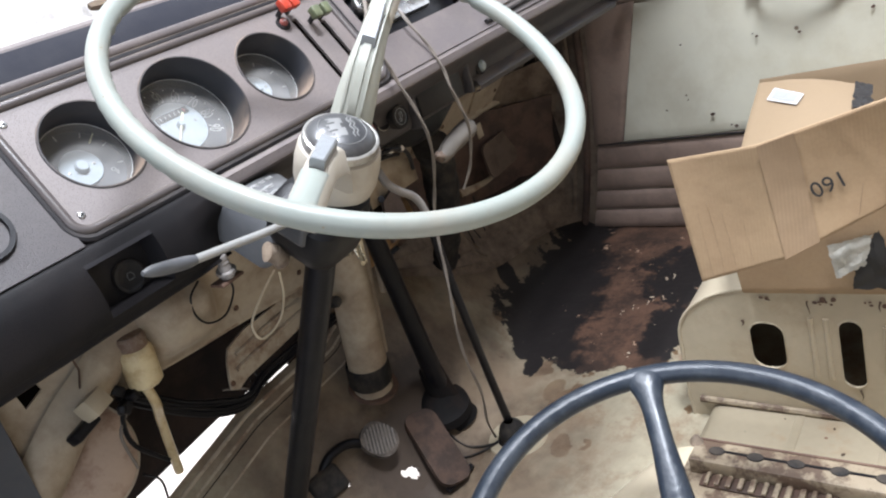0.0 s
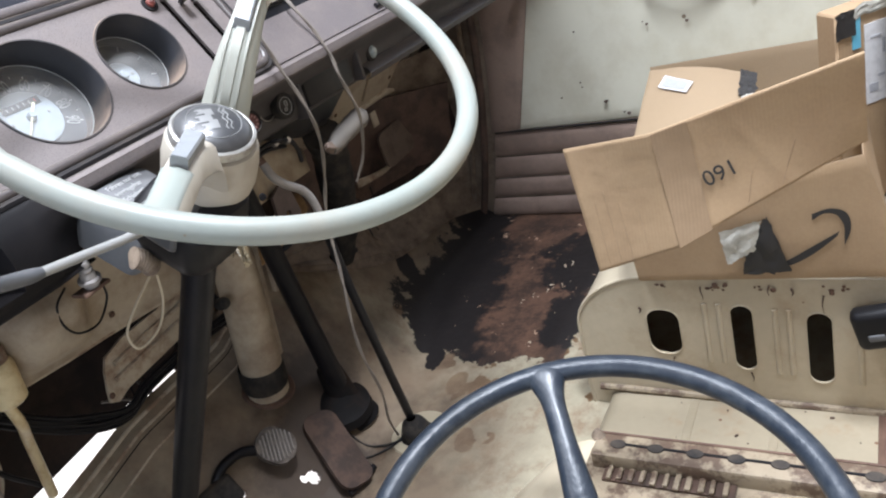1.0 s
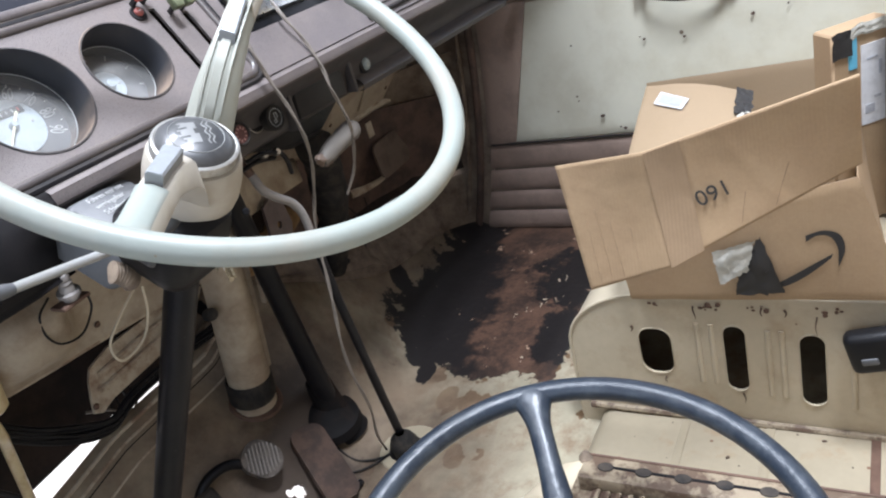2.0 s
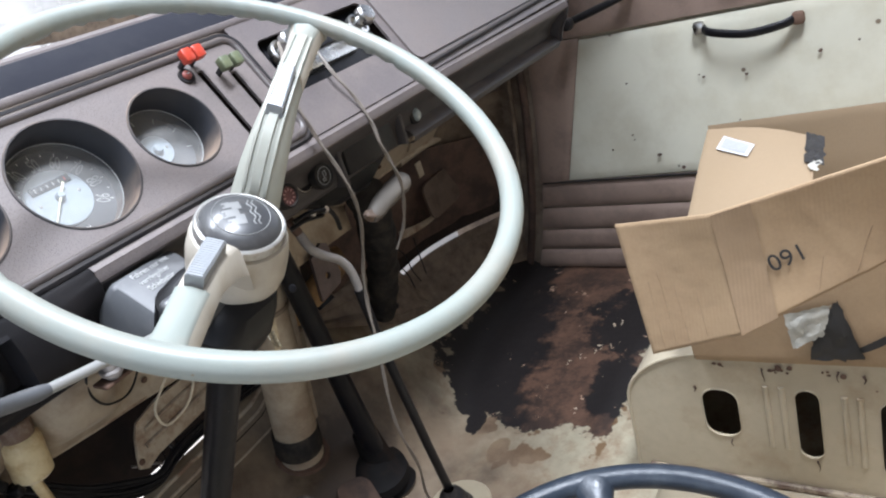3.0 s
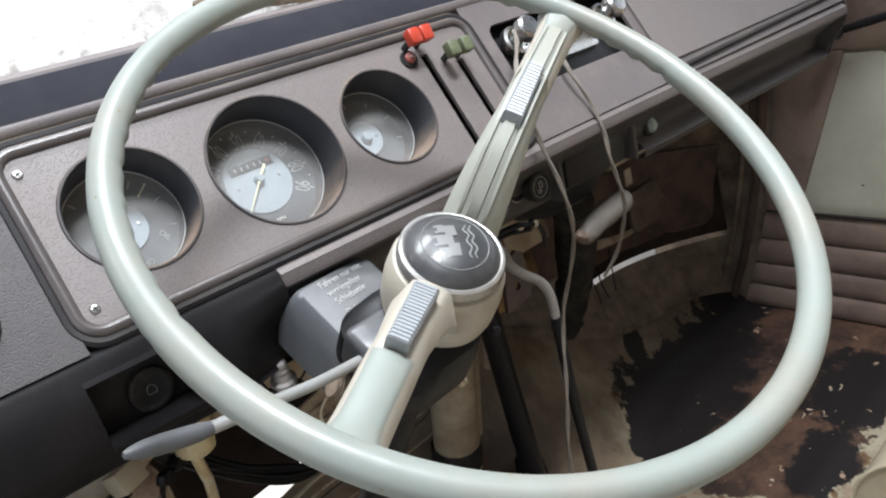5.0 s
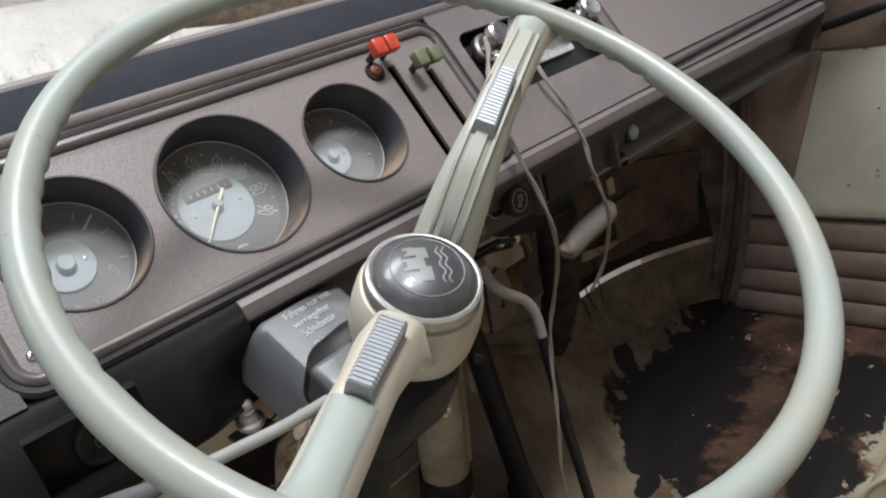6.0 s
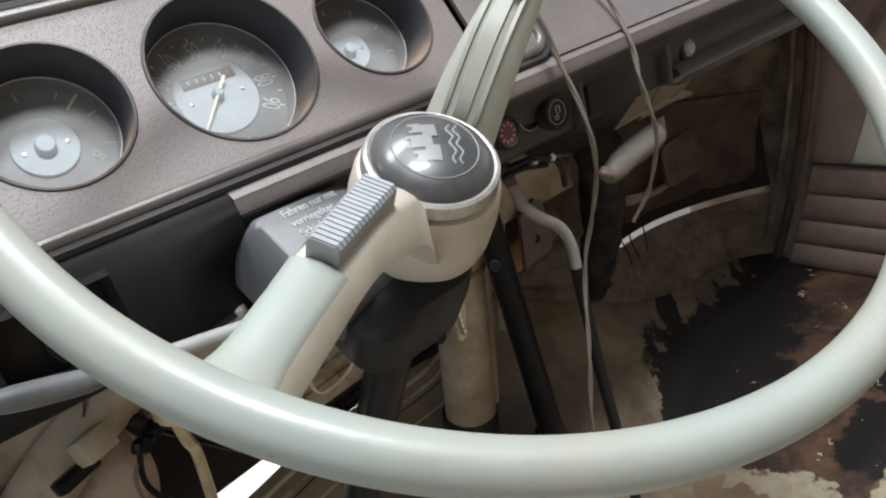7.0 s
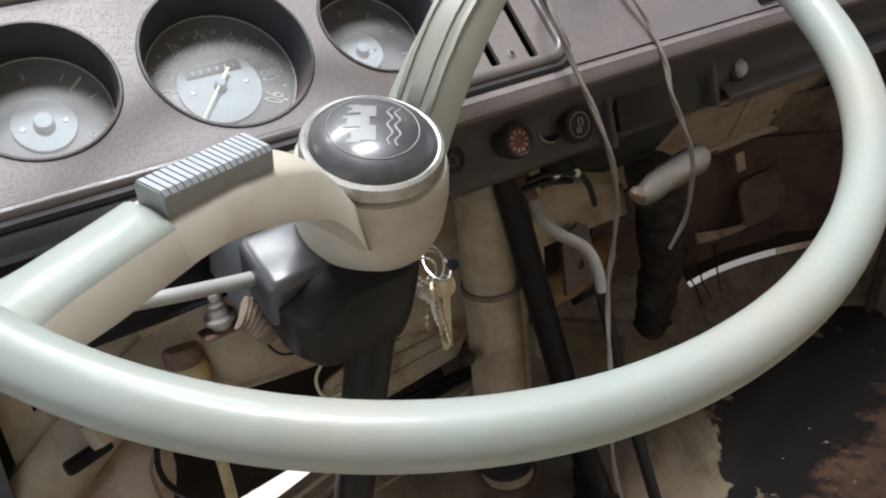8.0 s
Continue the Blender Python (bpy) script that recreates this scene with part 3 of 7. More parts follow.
thicken(solid("floor", bm, m_floor, "worn cream-painted steel cab floor with a bare rusty and tarred patch", "floor", kind="structure"), 0.006)

# rolled upper edge of the toe board, ribbed like a beam
for k, (dy, dz, r) in enumerate(((0.0, -0.004, 0.005), (-0.0125, 0, 0.0042), (-0.0235, 0, 0.0034), (-0.046, 0, 0.003))):
    bm = bmesh.new()
    hose(bm, [(x, front_y(x) + dy, floor_z(x, front_y(x) + dy) + (0.006 if k else dz)) for x in steps(-0.40, 0.34 if k else 1.10, 40)], r, 8)
    tagged(part("trim", bm, m_stained, None), "pressed dusty beige rib along the toe board", "trim", kind="structure")


for dy, r in ((-0.0075, 0.0022), (-0.0185, 0.0024), (-0.029, 0.0030), (-0.068, 0.0016)):
    bm = bmesh.new()
    hose(bm, [(x, front_y(x) + dy, floor_z(x, front_y(x) + dy) + 0.0055) for x in steps(-0.40, 0.34, 40)], r, 6)
    tagged(part("trim", bm, m_tar, None), "thin dark line between the ribs of the toe board", "trim", kind="structure")


# front wall, with the gap along its foot through which daylight comes
def wall_y(x):
    k = min(max((x - 0.88) / 0.33, 0), 1)
    return 0.646 - 0.16 * k * k


FOOT = 0.262


def foot_z(x):
    if x < 0.26:
        return FOOT + 0.006 * math.sin(x * 9)
    if x < 0.82:
        return 0.2
    return 0.213 - 0.022 * (x - 0.82)


bm = bmesh.new()
sheet(bm, lambda x, k: (x, wall_y(x) + 0.03 * k, foot_z(x) + (0.90 - foot_z(x)) * k), steps(-0.46, 1.21, 60), steps(0, 1, 12))
thicken(solid("wall_front", bm, m_darkpanel, "near-black inner front panel under the windscreen", "wall", kind="structure"), 0.012)
bm = bmesh.new()
sheet(bm, lambda x, k: (x, wall_y(x) - 0.008 - 0.035 * k, 0.240 - 0.03 * (x - 0.82) + 0.20 * k + 0.02 * math.sin(9 * x) * k), steps(0.62, 1.16, 30), steps(0, 1, 14))
for v in bm.verts:
    v.co.y += 0.010 * noise.noise(v.co * 14)
thicken(solid("trim", bm, m_rustdark, "rusty bare steel inner panel below the dashboard", "trim", kind="structure"), 0.004)

bm = bmesh.new()
sheet(bm, lambda x, k: (x, wall_y(x) - 0.014 - 0.045 * k, 0.435 - 0.40 * max(0.0, x - 1.0) + (0.07 + 0.40 * max(0.0, x - 1.0)) * k), steps(0.94, 1.188, 14), steps(0, 1, 6))
thicken(solid("trim", bm, m_grimy, "dusty brown corner panel below the end of the dash", "trim", kind="structure"), 0.004)

# passenger side: wall ahead of the door, jamb, door with its boards
def jamb_y(z):
    return 0.508 - 0.35 * z + 0.24 * z * z


def panel_y(z):
    """Front edge of the cream door panel; a brown board fills the rest up to the seal."""
    return 0.337 - 0.30 * (z - 0.266)


bm = bmesh.new()
sheet(bm, lambda z, k: (1.190 - 0.014 * math.sin(3 * k), jamb_y(z) - 0.03 + (0.73 - jamb_y(z)) * k, z), steps(-0.02, 1.0, 20), steps(0, 1, 10))
thicken(solid("wall_right", bm, m_grimy, "dusty beige kick panel ahead of the passenger door", "wall", kind="structure"), 0.02, 1.0)
bm = bmesh.new()
hose(bm, [(1.172, jamb_y(z), z) for z in steps(0.0, 0.95, 24)], 0.009, 8)
tagged(part("trim", bm, m_rustdark), "dark brown rubber door seal along the jamb", "trim", kind="structure")
bm = bmesh.new()
hose(bm, [(1.165, jamb_y(z) + 0.03, z) for z in steps(0.0, 0.95, 24)], 0.006, 8)
tagged(part("trim", bm, m_grimy), "beige flange beside the door seal", "trim", kind="structure")

door = thing("door_1", (1.19, -0.2, 0.0), "closed passenger door with cream panel and brown boards", "door", kind="structure")
bm = bmesh.new()
sheet(bm, lambda z, k: (1.20, jamb_y(z) - 0.012 + (-0.75 - jamb_y(z)) * k, z), steps(-0.02, 0.73, 16), steps(0, 1, 10))
thicken(part("door_shell", bm, m_beige, door), 0.02, 1.0)
bm = bmesh.new()
sheet(bm, lambda z, k: (1.186 + 0.002 * noise.noise(Vector((0, k * 6, z * 8))), panel_y(z) + (-0.77 - panel_y(z)) * k, z + 0.01 * k), steps(0.262, 0.582, 14), steps(0, 1, 24))
thicken(part("door_panel", bm, m_door, door, "cream painted panel with dark specks and scratches"), 0.006, 1.0)
bm = bmesh.new()
sheet(bm, lambda z, k: (1.183 - 0.003 * math.sin(math.pi * k), panel_y(z) + 0.001 + (jamb_y(z) - 0.018 - panel_y(z)) * k, z), steps(0.257, 0.588, 12), steps(0, 1, 6))
thicken(part("front_board", bm, m_doorbrown, door, "brown front border board"), 0.006, 1.0)
for z0, z1 in ((0.024, 0.075), (0.079, 0.130), (0.134, 0.190), (0.194, 0.254)):
    bm = bmesh.new()
    sheet(bm, lambda z, k: (1.186 - 0.005 * math.sin(math.pi * (z - z0) / (z1 - z0)) ** 0.5, jamb_y(z) - 0.025 + (-0.74 - jamb_y(z)) * k, z), steps(z0, z1, 8), steps(0, 1, 8))
    part("board", bm, m_doorbrown, door)
bm = bmesh.new()
hose(bm, [(1.182, jamb_y(0.258) - 0.028 + (-0.74 - jamb_y(0.258)) * k, 0.259 + 0.008 * k) for k in steps(0, 1, 20)], 0.003, 6)
part("edge_strip", bm, m_blackplastic, door, "dark strip under the cream panel")
bm = bmesh.new()
sheet(bm, lambda z, k: (1.184 - 0.006 * math.sin(math.pi * (z - 0.59) / 0.13), jamb_y(z) - 0.03 + (-0.74 - jamb_y(z)) * k, z + 0.01 * k), steps(0.59, 0.72, 8), steps(0, 1, 8))
part("top_board", bm, m_doorbrown, door, "brown upper board")
random.seed(21)
for y, z, r in ((0.155, 0.477, 0.0028), (-0.004, 0.469, 0.0036), (0.004, 0.475, 0.0018), (-0.085, 0.464, 0.004), (0.163, 0.361, 0.0026), (0.161, 0.350, 0.002), (0.214, 0.330, 0.0026), (0.112, 0.310, 0.0055), (0.065, 0.277, 0.005), (0.075, 0.281, 0.003), (-0.217, 0.490, 0.005), (-0.062, 0.372, 0.002), (-0.28, 0.50, 0.003)):
    bm = bmesh.new()
    loop = [(r * random.uniform(0.6, 1.2) * math.cos(a), 0.7 * r * random.uniform(0.6, 1.2) * math.sin(a)) for a in steps(0, 5.6, 8)]
    plate(bm, loop, [], Matrix.Translation((1.1795, y, z)) @ Matrix.Rotation(radians(-90), 4, "Y") @ Matrix.Rotation(radians(90), 4, "Z"), 0.002)
    part("paint_chip", bm, m_rustdark, door, smooth=False)
# grab handle
handle = part("pull_handle", hose(bmesh.new(), glide([(1.180, -0.015, 0.568), (1.160, -0.035, 0.560), (1.152, -0.10, 0.549), (1.160, -0.160, 0.553), (1.180, -0.184, 0.558)], 6), 0.0088, 10, 0.7), m_black, door, "black plastic pull handle with chrome ends")
for y, z, mat, lab in ((-0.010, 0.569, m_chrome, "chrome end cap"), (-0.186, 0.557, m_rust, "end cap gone rusty")):
    part("end_cap", box(bmesh.new(), (1.175, y, z), (0.017, 0.022, 0.024), 0.006), mat, handle, lab)
crank = part("window_crank", hose(bmesh.new(), glide([(1.175, 0.115, 0.662), (1.150, 0.125, 0.66), (1.148, 0.18, 0.645), (1.150, 0.235, 0.632)], 6), [0.011, 0.010, 0.009, 0.008] + [0.008] * 15, 10), m_blackplastic, door, "dark window crank with chrome hub")
part("hub", lathe(bmesh.new(), [(0, 0.026), (0.008, 0.025), (0.012, 0.018), (0.013, 0)], Matrix.Translation((1.175, 0.113, 0.664)) @ frame_of((-1, 0, 0)).to_4x4(), 16), m_chrome, crank)
part("crank_knob", lathe(bmesh.new(), [(0, 0.034), (0.012, 0.03), (0.014, 0.018), (0.008, 0.0)], Matrix.Translation((1.150, 0.235, 0.632)) @ frame_of((-1, 0, 0)).to_4x4(), 16), m_blackplastic, crank)
latch = part("latch_plate", box(bmesh.new(), (1.178, -0.10, 0.655), (0.012, 0.10, 0.035), 0.006), m_chrome, door, "chrome door latch plate")
part("latch_lever", box(bmesh.new(), (1.168, -0.09, 0.655), (0.014, 0.055, 0.016), 0.005), m_chrome, latch)

# roof, rear wall, pillars and the driver's doorway close the cab
# unseen roof; its opening is added to let the overhead tubes in
ROOF = lambda u, v: (u, v, 1.62 - 0.10 * ((u - 0.38) / 0.85) ** 4 - 0.05 * (max(v, 0) / 0.6) ** 2)
bm = bmesh.new()
# last sheet is an unseen roof piece, added to shade the passenger door
for us, vs in ((steps(-0.46, 1.21, 20), steps(0.45, 0.55, 3)), (steps(-0.46, 1.21, 20), steps(-1.15, -0.95, 4)), (steps(-0.46, -0.25, 4), steps(-0.95, 0.45, 12)), (steps(1.02, 1.21, 4), steps(-0.95, 0.45, 12)), (steps(0.50, 1.02, 6), steps(-0.245, 0.45, 8))):
    sheet(bm, ROOF, us, vs)
thicken(tagged(part("ceiling", bm, m_roof), "pale cab headliner, unseen, with an added opening for the overhead tubes", "ceiling", kind="structure"), 0.02, 1.0)
solid("wall_rear", box(bmesh.new(), (0.375, -1.16, 0.80), (1.67, 0.02, 1.66)), m_dusty, "painted rear bulkhead of the cab", "wall", kind="structure")
for x in (-0.43, 1.19):
    bm = bmesh.new()
    hose(bm, [(x, 0.66, 0.72), (x, 0.62, 0.95), (x, 0.50, 1.58)], 0.035, 10)
    solid("trim", bm, m_beige, "beige windscreen pillar", "pillar", kind="structure")
    bm = bmesh.new()
    box(bm, (x, -0.95, 0.80), (0.05, 0.42, 1.62), 0.01)
    solid("trim", bm, m_beige, "beige door post", "pillar", kind="structure")
bm = bmesh.new()
sheet(bm, lambda z, k: (-0.44, 0.36 + 0.34 * k - 0.04 * z * (1 - k), z), steps(-0.02, 0.95, 10), steps(0, 1, 6))
thicken(solid("wall_left", bm, m_dusty, "beige kick panel ahead of the driver's doorway", "wall", kind="structure"), 0.02, 1.0)
solid("trim", box(bmesh.new(), (-0.45, -0.2, 0.005), (0.05, 1.2, 0.03), 0.008), m_beige, "painted door sill", "sill", kind="structure")

screen = thing("window_1", (0.38, 0.62, 0.93), "dirty windscreen over the dashboard", "window", kind="structure")
bm = bmesh.new()
sheet(bm, lambda x, k: (x, wall_y(x) + 0.01 - 0.13 * k, 0.892 + 0.66 * k), steps(-0.42, 1.17, 24), steps(0, 1, 4))
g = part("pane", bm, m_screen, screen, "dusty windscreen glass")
g.visible_shadow = False
bm = bmesh.new()
hose(bm, [(x, wall_y(x) + 0.004, 0.884) for x in steps(-0.43, 1.18, 40)], 0.012, 8)
part("seal", bm, m_trim, screen, "dark rubber windscreen seal")

# workshop round the van
bm = bmesh.new()
sheet(bm, lambda x, y: (x, y, -0.55), steps(-60, 60, 3), steps(-60, 60, 3))
solid("ground", bm, m_concrete, "pale concrete workshop floor", "floor", kind="structure")
solid("backdrop", box(bmesh.new(), (0.4, 3.2, 1.6), (14, 0.1, 4.3)), m_outerwall, "pale workshop wall beyond the windscreen", "wall", kind="structure")

bm = bmesh.new()
hose(bm, [(-1.0709999999999997, 3.1, 1.306), (3.1849999999999996, 3.1, 1.0399999999999998)], 0.022, 8)
solid("wall_rail", bm, m_stalk, "grey metal rail along the far workshop wall", "rail")

# ---- seat boxes ----
AISLE = 0.052
bm = bmesh.new()
prof = [(-1.14, AISLE), (-0.10, AISLE)] + [(-0.06 + 0.028 * math.sin(a), AISLE - 0.028 + 0.028 * math.cos(a)) for a in steps(0, math.pi / 2, 6)] + [(-0.028, FLOOR - 0.005)]
sweep(bm, prof, steps(0.17, 0.53, 6))
solid("floor_aisle", bm, m_aisle, "cream painted raised floor between the seat boxes", "floor", kind="structure")
for y in (-0.175, -0.295, -0.43):
    bm = bmesh.new()
    box(bm, (0.36, y, AISLE), (0.32, 0.012, 0.003), 0.001)
    tagged(part("trim", bm, m_aisle if y > -0.4 else m_rust), "pressed rib across the raised floor", "trim", kind="structure")


ped = thing("seat_box", (0.80, -0.45, FLOOR), "cream steel passenger seat box with oval openings and rust spots", "seat base")
PX, PT = 0.524, 0.279
# pierced side
outer = []
for y, z in ((-1.10, 0.052), (-1.10, PT - 0.004), (-0.14, PT - 0.004)):
    outer.append((y, z))
outer += [(-0.14 + 0.135 * math.sin(a), PT - 0.104 + 0.10 * math.cos(a)) for a in steps(0.1, math.pi / 2, 9)]
outer += [(-0.003, 0.13), (0.0, 0.06), (-0.003, 0.0)]
outer = [(y, max(z, 0.006)) for y, z in outer] + [(-0.30, 0.008)]
holes = [rounded(0.050, 0.084, 0.021, 5, -0.1415, 0.177), rounded(0.031, 0.117, 0.0153, 6, -0.2555, 0.172), rounded(0.033, 0.124, 0.0163, 6, -0.3555, 0.160),
         rounded(0.033, 0.124, 0.0163, 6, -0.56, 0.160), rounded(0.033, 0.124, 0.0163, 6, -0.66, 0.160)]
m_side = Matrix(((0, 0, -1, PX), (-1, 0, 0, 0), (0, 1, 0, 0), (0, 0, 0, 1)))
flip = lambda loop: [(-y, z) for y, z in loop]
bm = bmesh.new()
plate(bm, flip(outer), [flip(h) for h in holes], m_side, 0.003)
side = part("side_panel", bm, m_beige, ped, "cream side panel with oval openings", smooth=False)
for loop in holes:
    bm = bmesh.new()
    line = [(PX - 0.001, y, z) for y, z in loop]
    hose(bm, line, 0.0010, 6, closed=True)
    part("hole_rim", bm, m_beige, side)
for y, z0, z1 in ((-0.205, 0.125, 0.232), (-0.225, 0.125, 0.232), (-0.300, 0.11, 0.225), (-0.318, 0.11, 0.225), (-0.405, 0.10, 0.22)):
    bm = bmesh.new()
    hose(bm, [(PX, y, z) for z in steps(z0, z1, 5)], 0.0042, 8)
    part("pressed_rib", bm, m_beige, side)
bm = bmesh.new()
prof = [(-1.10, PT)] + [(y, PT) for y in (-0.6, -0.14)] + [(-0.14 + 0.135 * math.sin(a), PT - 0.10 + 0.10 * math.cos(a)) for a in steps(0.1, math.pi / 2, 10)] + [(-0.003, 0.10), (0.0, 0.06), (-0.003, 0.0)]
sweep(bm, prof, steps(PX - 0.002, 1.17, 8))
part("top_and_front", bm, m_beige, ped)
bm = bmesh.new()
hose(bm, [(PX - 0.0005, y, z - 0.0005) for y, z in prof], 0.0026, 8)
part("folded_edge", bm, m_beige, ped)
bm = bmesh.new()
hose(bm, [(PX - 0.004, y, 0.052 + 0.016 * (y + 0.45)) for y in steps(-1.0, -0.02, 12)], 0.006, 8)
part("weld_flange", bm, m_railplate, ped, "dirty flange along the foot of the side")
random.seed(4)
for k in range(26):
    y = -0.14 - 0.02 * random.random() - random.choice((0.0, 0.07, 0.075, 0.13, 0.22, 0.225, 0.30)) - 0.012 * random.random()
    z = PT - 0.012 - 0.012 * random.random()
    r = 0.0016 + 0.0028 * random.random()
    bm = bmesh.new()
    lathe(bm, [(0, 0.0006), (r * 0.8, 0.0005), (r, 0)], Matrix.Translation((PX - 0.0025, y, z)) @ frame_of((-1, 0, 0)).to_4x4() @ Matrix.Diagonal((1, 0.6 + 0.6 * random.random(), 1, 1)), 8)
    part("rust_spot", bm, m_rust, side)

for y, z, L_, r in ((-0.110, 0.222, 0.010, 0.0022), (-0.205, 0.262, 0.022, 0.0014), (-0.262, 0.110, 0.018, 0.0012), (-0.295, 0.266, 0.016, 0.0016), (-0.362, 0.252, 0.030, 0.0012), (-0.150, 0.130, 0.012, 0.0012), (-0.325, 0.262, 0.012, 0.0020)):
    bm = bmesh.new()
    hose(bm, [(PX - 0.0026, y + 0.0012 * math.sin(5 * k + y * 90), z - L_ * k) for k in steps(0, 1, 7)], [r * (1 - 0.75 * k) for k in steps(0, 1, 7)], 6)
    part("rust_run", bm, m_rustdark, side, "thin brown rust run")

# driver's seat box with its rusted slide rail
dbox = thing("seat_box", (-0.05, -0.5, FLOOR), "cream steel driver's seat box with rusty edges and openings", "seat base")
DT = 0.272
bm = bmesh.new()
prof = [(-1.10, DT)] + [(-0.10, DT)] + [(-0.09 + 0.085 * math.sin(a), DT - 0.09 + 0.09 * math.cos(a)) for a in steps(0.1, math.pi / 2, 9)] + [(0.0, 0.08), (0.004, FLOOR)]


def round_front(x, y, z):
    k = max(0, (x - 0.02) / 0.18)
    return (x, y - (0.07 * k if y > -0.2 else 0), z - 0.004 * k)


sweep(bm, prof, steps(-0.40, 0.20, 16), round_front)
part("top_and_front", bm, m_beige, dbox)
bm = bmesh.new()
sheet(bm, lambda y, z: (0.20, y, z), steps(-1.10, -0.16, 8), steps(FLOOR, DT - 0.004, 4))
thicken(part("side_panel", bm, m_beige, dbox), 0.003)
for y in (-0.20, -0.27):
    bm = bmesh.new()
    plate(bm, rounded(0.05, 0.035, 0.012, 4), [], Matrix.Translation((0.06, y, DT + 0.0012)), 0.002)
    part("opening", bm, m_black, dbox, "dark opening in the box top", smooth=False)
rail = thing("slide_rail", (0.165, -0.40, DT), "rusted steel seat slide rail with a toothed edge", "seat rail")
bm = bmesh.new()
box(bm, (0.130, -0.52, DT + 0.004), (0.095, 0.74, 0.006), 0.002)
part("base_plate", bm, m_railplate, rail, "rust-streaked cream base plate")
bm = bmesh.new()
box(bm, (0.166, -0.52, DT + 0.024), (0.034, 0.72, 0.003), 0.001)
box(bm, (0.150, -0.52, DT + 0.015), (0.003, 0.72, 0.018), 0.001)
part("channel", bm, m_railplate, rail)
part("slot", box(bmesh.new(), (0.1680, -0.53, DT + 0.0258), (0.0032, 0.70, 0.0012)), m_black, rail, "dark slot along the rail")
part("lip", box(bmesh.new(), (0.1825, -0.52, DT + 0.0250), (0.003, 0.72, 0.004), 0.001), m_rust, rail, "dark rusted edge")
for k in range(17):
    bm = bmesh.new()
    lathe(bm, [(0, 0.0008), (0.0085, 0.0008), (0.0090, 0)], Matrix.Translation((0.1672, -0.186 - 0.0405 * k, DT + 0.0260)) @ Matrix.Diagonal((0.72, 1, 1, 1)), 14)
    part("lock_hole", bm, m_rubber, rail, "")
part("rust_strip", box(bmesh.new(), (0.141, -0.242, DT + 0.0085), (0.022, 0.135, 0.003), 0.001), m_gas, rail, "rusted strip behind the teeth")
random.seed(9)
for k in range(11):
    bm = bmesh.new()
    box(bm, (0.139, -0.182 - 0.0118 * k + random.uniform(-0.001, 0.001), DT + 0.012), (0.020 + random.uniform(-0.004, 0.002), 0.0058 + random.uniform(-0.001, 0.001), 0.004), 0.0015)
    part("tooth", bm, m_railplate, rail)
bm = bmesh.new()
lathe(bm, [(0, 0.007), (0.004, 0.006), (0.007, 0.003), (0.009, 0)], Matrix.Translation((0.178, -0.160, DT + 0.024)), 12)
for v in bm.verts:
    v.co += 0.003 * noise.noise_vector(v.co * 90)
part("rusted_stop", bm, m_wood, rail, "crusted rusty end stop")

# ---- dashboard ----
C0 = Vector((0.016, 0.208, 0.8125))
EX = Vector((0.9992, -0.0174, -0.0304)).normalized()
EN = Vector((0, -0.855, 0.518))
EN = (EN - EN.project(EX)).normalized()
EV = EN.cross(EX)
D = Matrix.Translation(C0) @ Matrix((EX, EV, EN)).transposed().to_4x4()


def along(x, y, z):
    """A point of the dashboard's section, carried along the slightly falling dashboard."""
    k = max(0.0, (x - 0.45) / 0.5)
    return (x, y - 0.0174 * (x - 0.016), z - 0.0304 * (x - 0.016) - 0.004 * k)


dash = thing("dashboard", (0.34, 0.30, 0.66), "dark brown padded dashboard with three round gauges", "dashboard")
LX, RX = -0.415, 0.955
xs = steps(LX, RX, 40)
yz = lambda v, w: (C0.y + EV.y * v + EN.y * w, C0.z + EV.z * v + EN.z * w)
# dark shelf under the glass
bm = bmesh.new()
sweep(bm, [(0.2505, 0.876), (0.254, 0.882), (0.268, 0.895), (0.285, 0.911), (0.292, 0.912)], steps(LX, 1.15, 40), along)
part("top_shelf", bm, m_shelf, dash, "dark dusty shelf under the windscreen")
bm = bmesh.new()
sweep(bm, [(0.286, 0.908), (0.288, 0.9135), (0.293, 0.9165), (0.300, 0.9155), (0.312, 0.906), (0.33, 0.898), (0.50, 0.894), (0.66, 0.892)], steps(LX, 1.15, 40), along)
part("sill_pad", bm, m_pad, dash, "brown padded sill along the glass")
# crest above the instruments
bm = bmesh.new()
sweep(bm, [(0.257, 0.868), yz(0.0868, -0.007), yz(0.0864, 0.001), yz(0.0845, 0.0032), yz(0.0810, 0.0032), yz(0.0780, 0.001), yz(0.0755, -0.005)], xs, along)
part("top_pad", bm, m_pad, dash)
# lower lip below the instruments
bm = bmesh.new()
sweep(bm, [yz(-0.0745, -0.004), yz(-0.0785, -0.0005), yz(-0.084, 0.0015), (0.1635, 0.7395), (0.1622, 0.7360), (0.1632, 0.7310), (0.1690, 0.7270)], steps(-0.035, RX, 30), along)
part("lower_pad", bm, m_pad, dash)
OVER = glide([(*yz(-0.0745, -0.004), 0), (*yz(-0.0795, -0.0003), 0), (0.1625, 0.7375, 0), (0.1580, 0.727, 0), (0.1555, 0.714, 0), (0.1555, 0.700, 0), (0.1580, 0.687, 0), (0.1650, 0.675, 0), (0.180, 0.666, 0), (0.30, 0.668, 0)], 6)
UNDER = glide([(*yz(-0.0745, -0.004), 0), (*yz(-0.0795, -0.0005), 0), (0.1635, 0.7375, 0), (0.1615, 0.732, 0), (0.1650, 0.719, 0), (0.1785, 0.703, 0), (0.1860, 0.686, 0), (0.190, 0.668, 0), (0.198, 0.663, 0), (0.30, 0.668, 0)], 6)


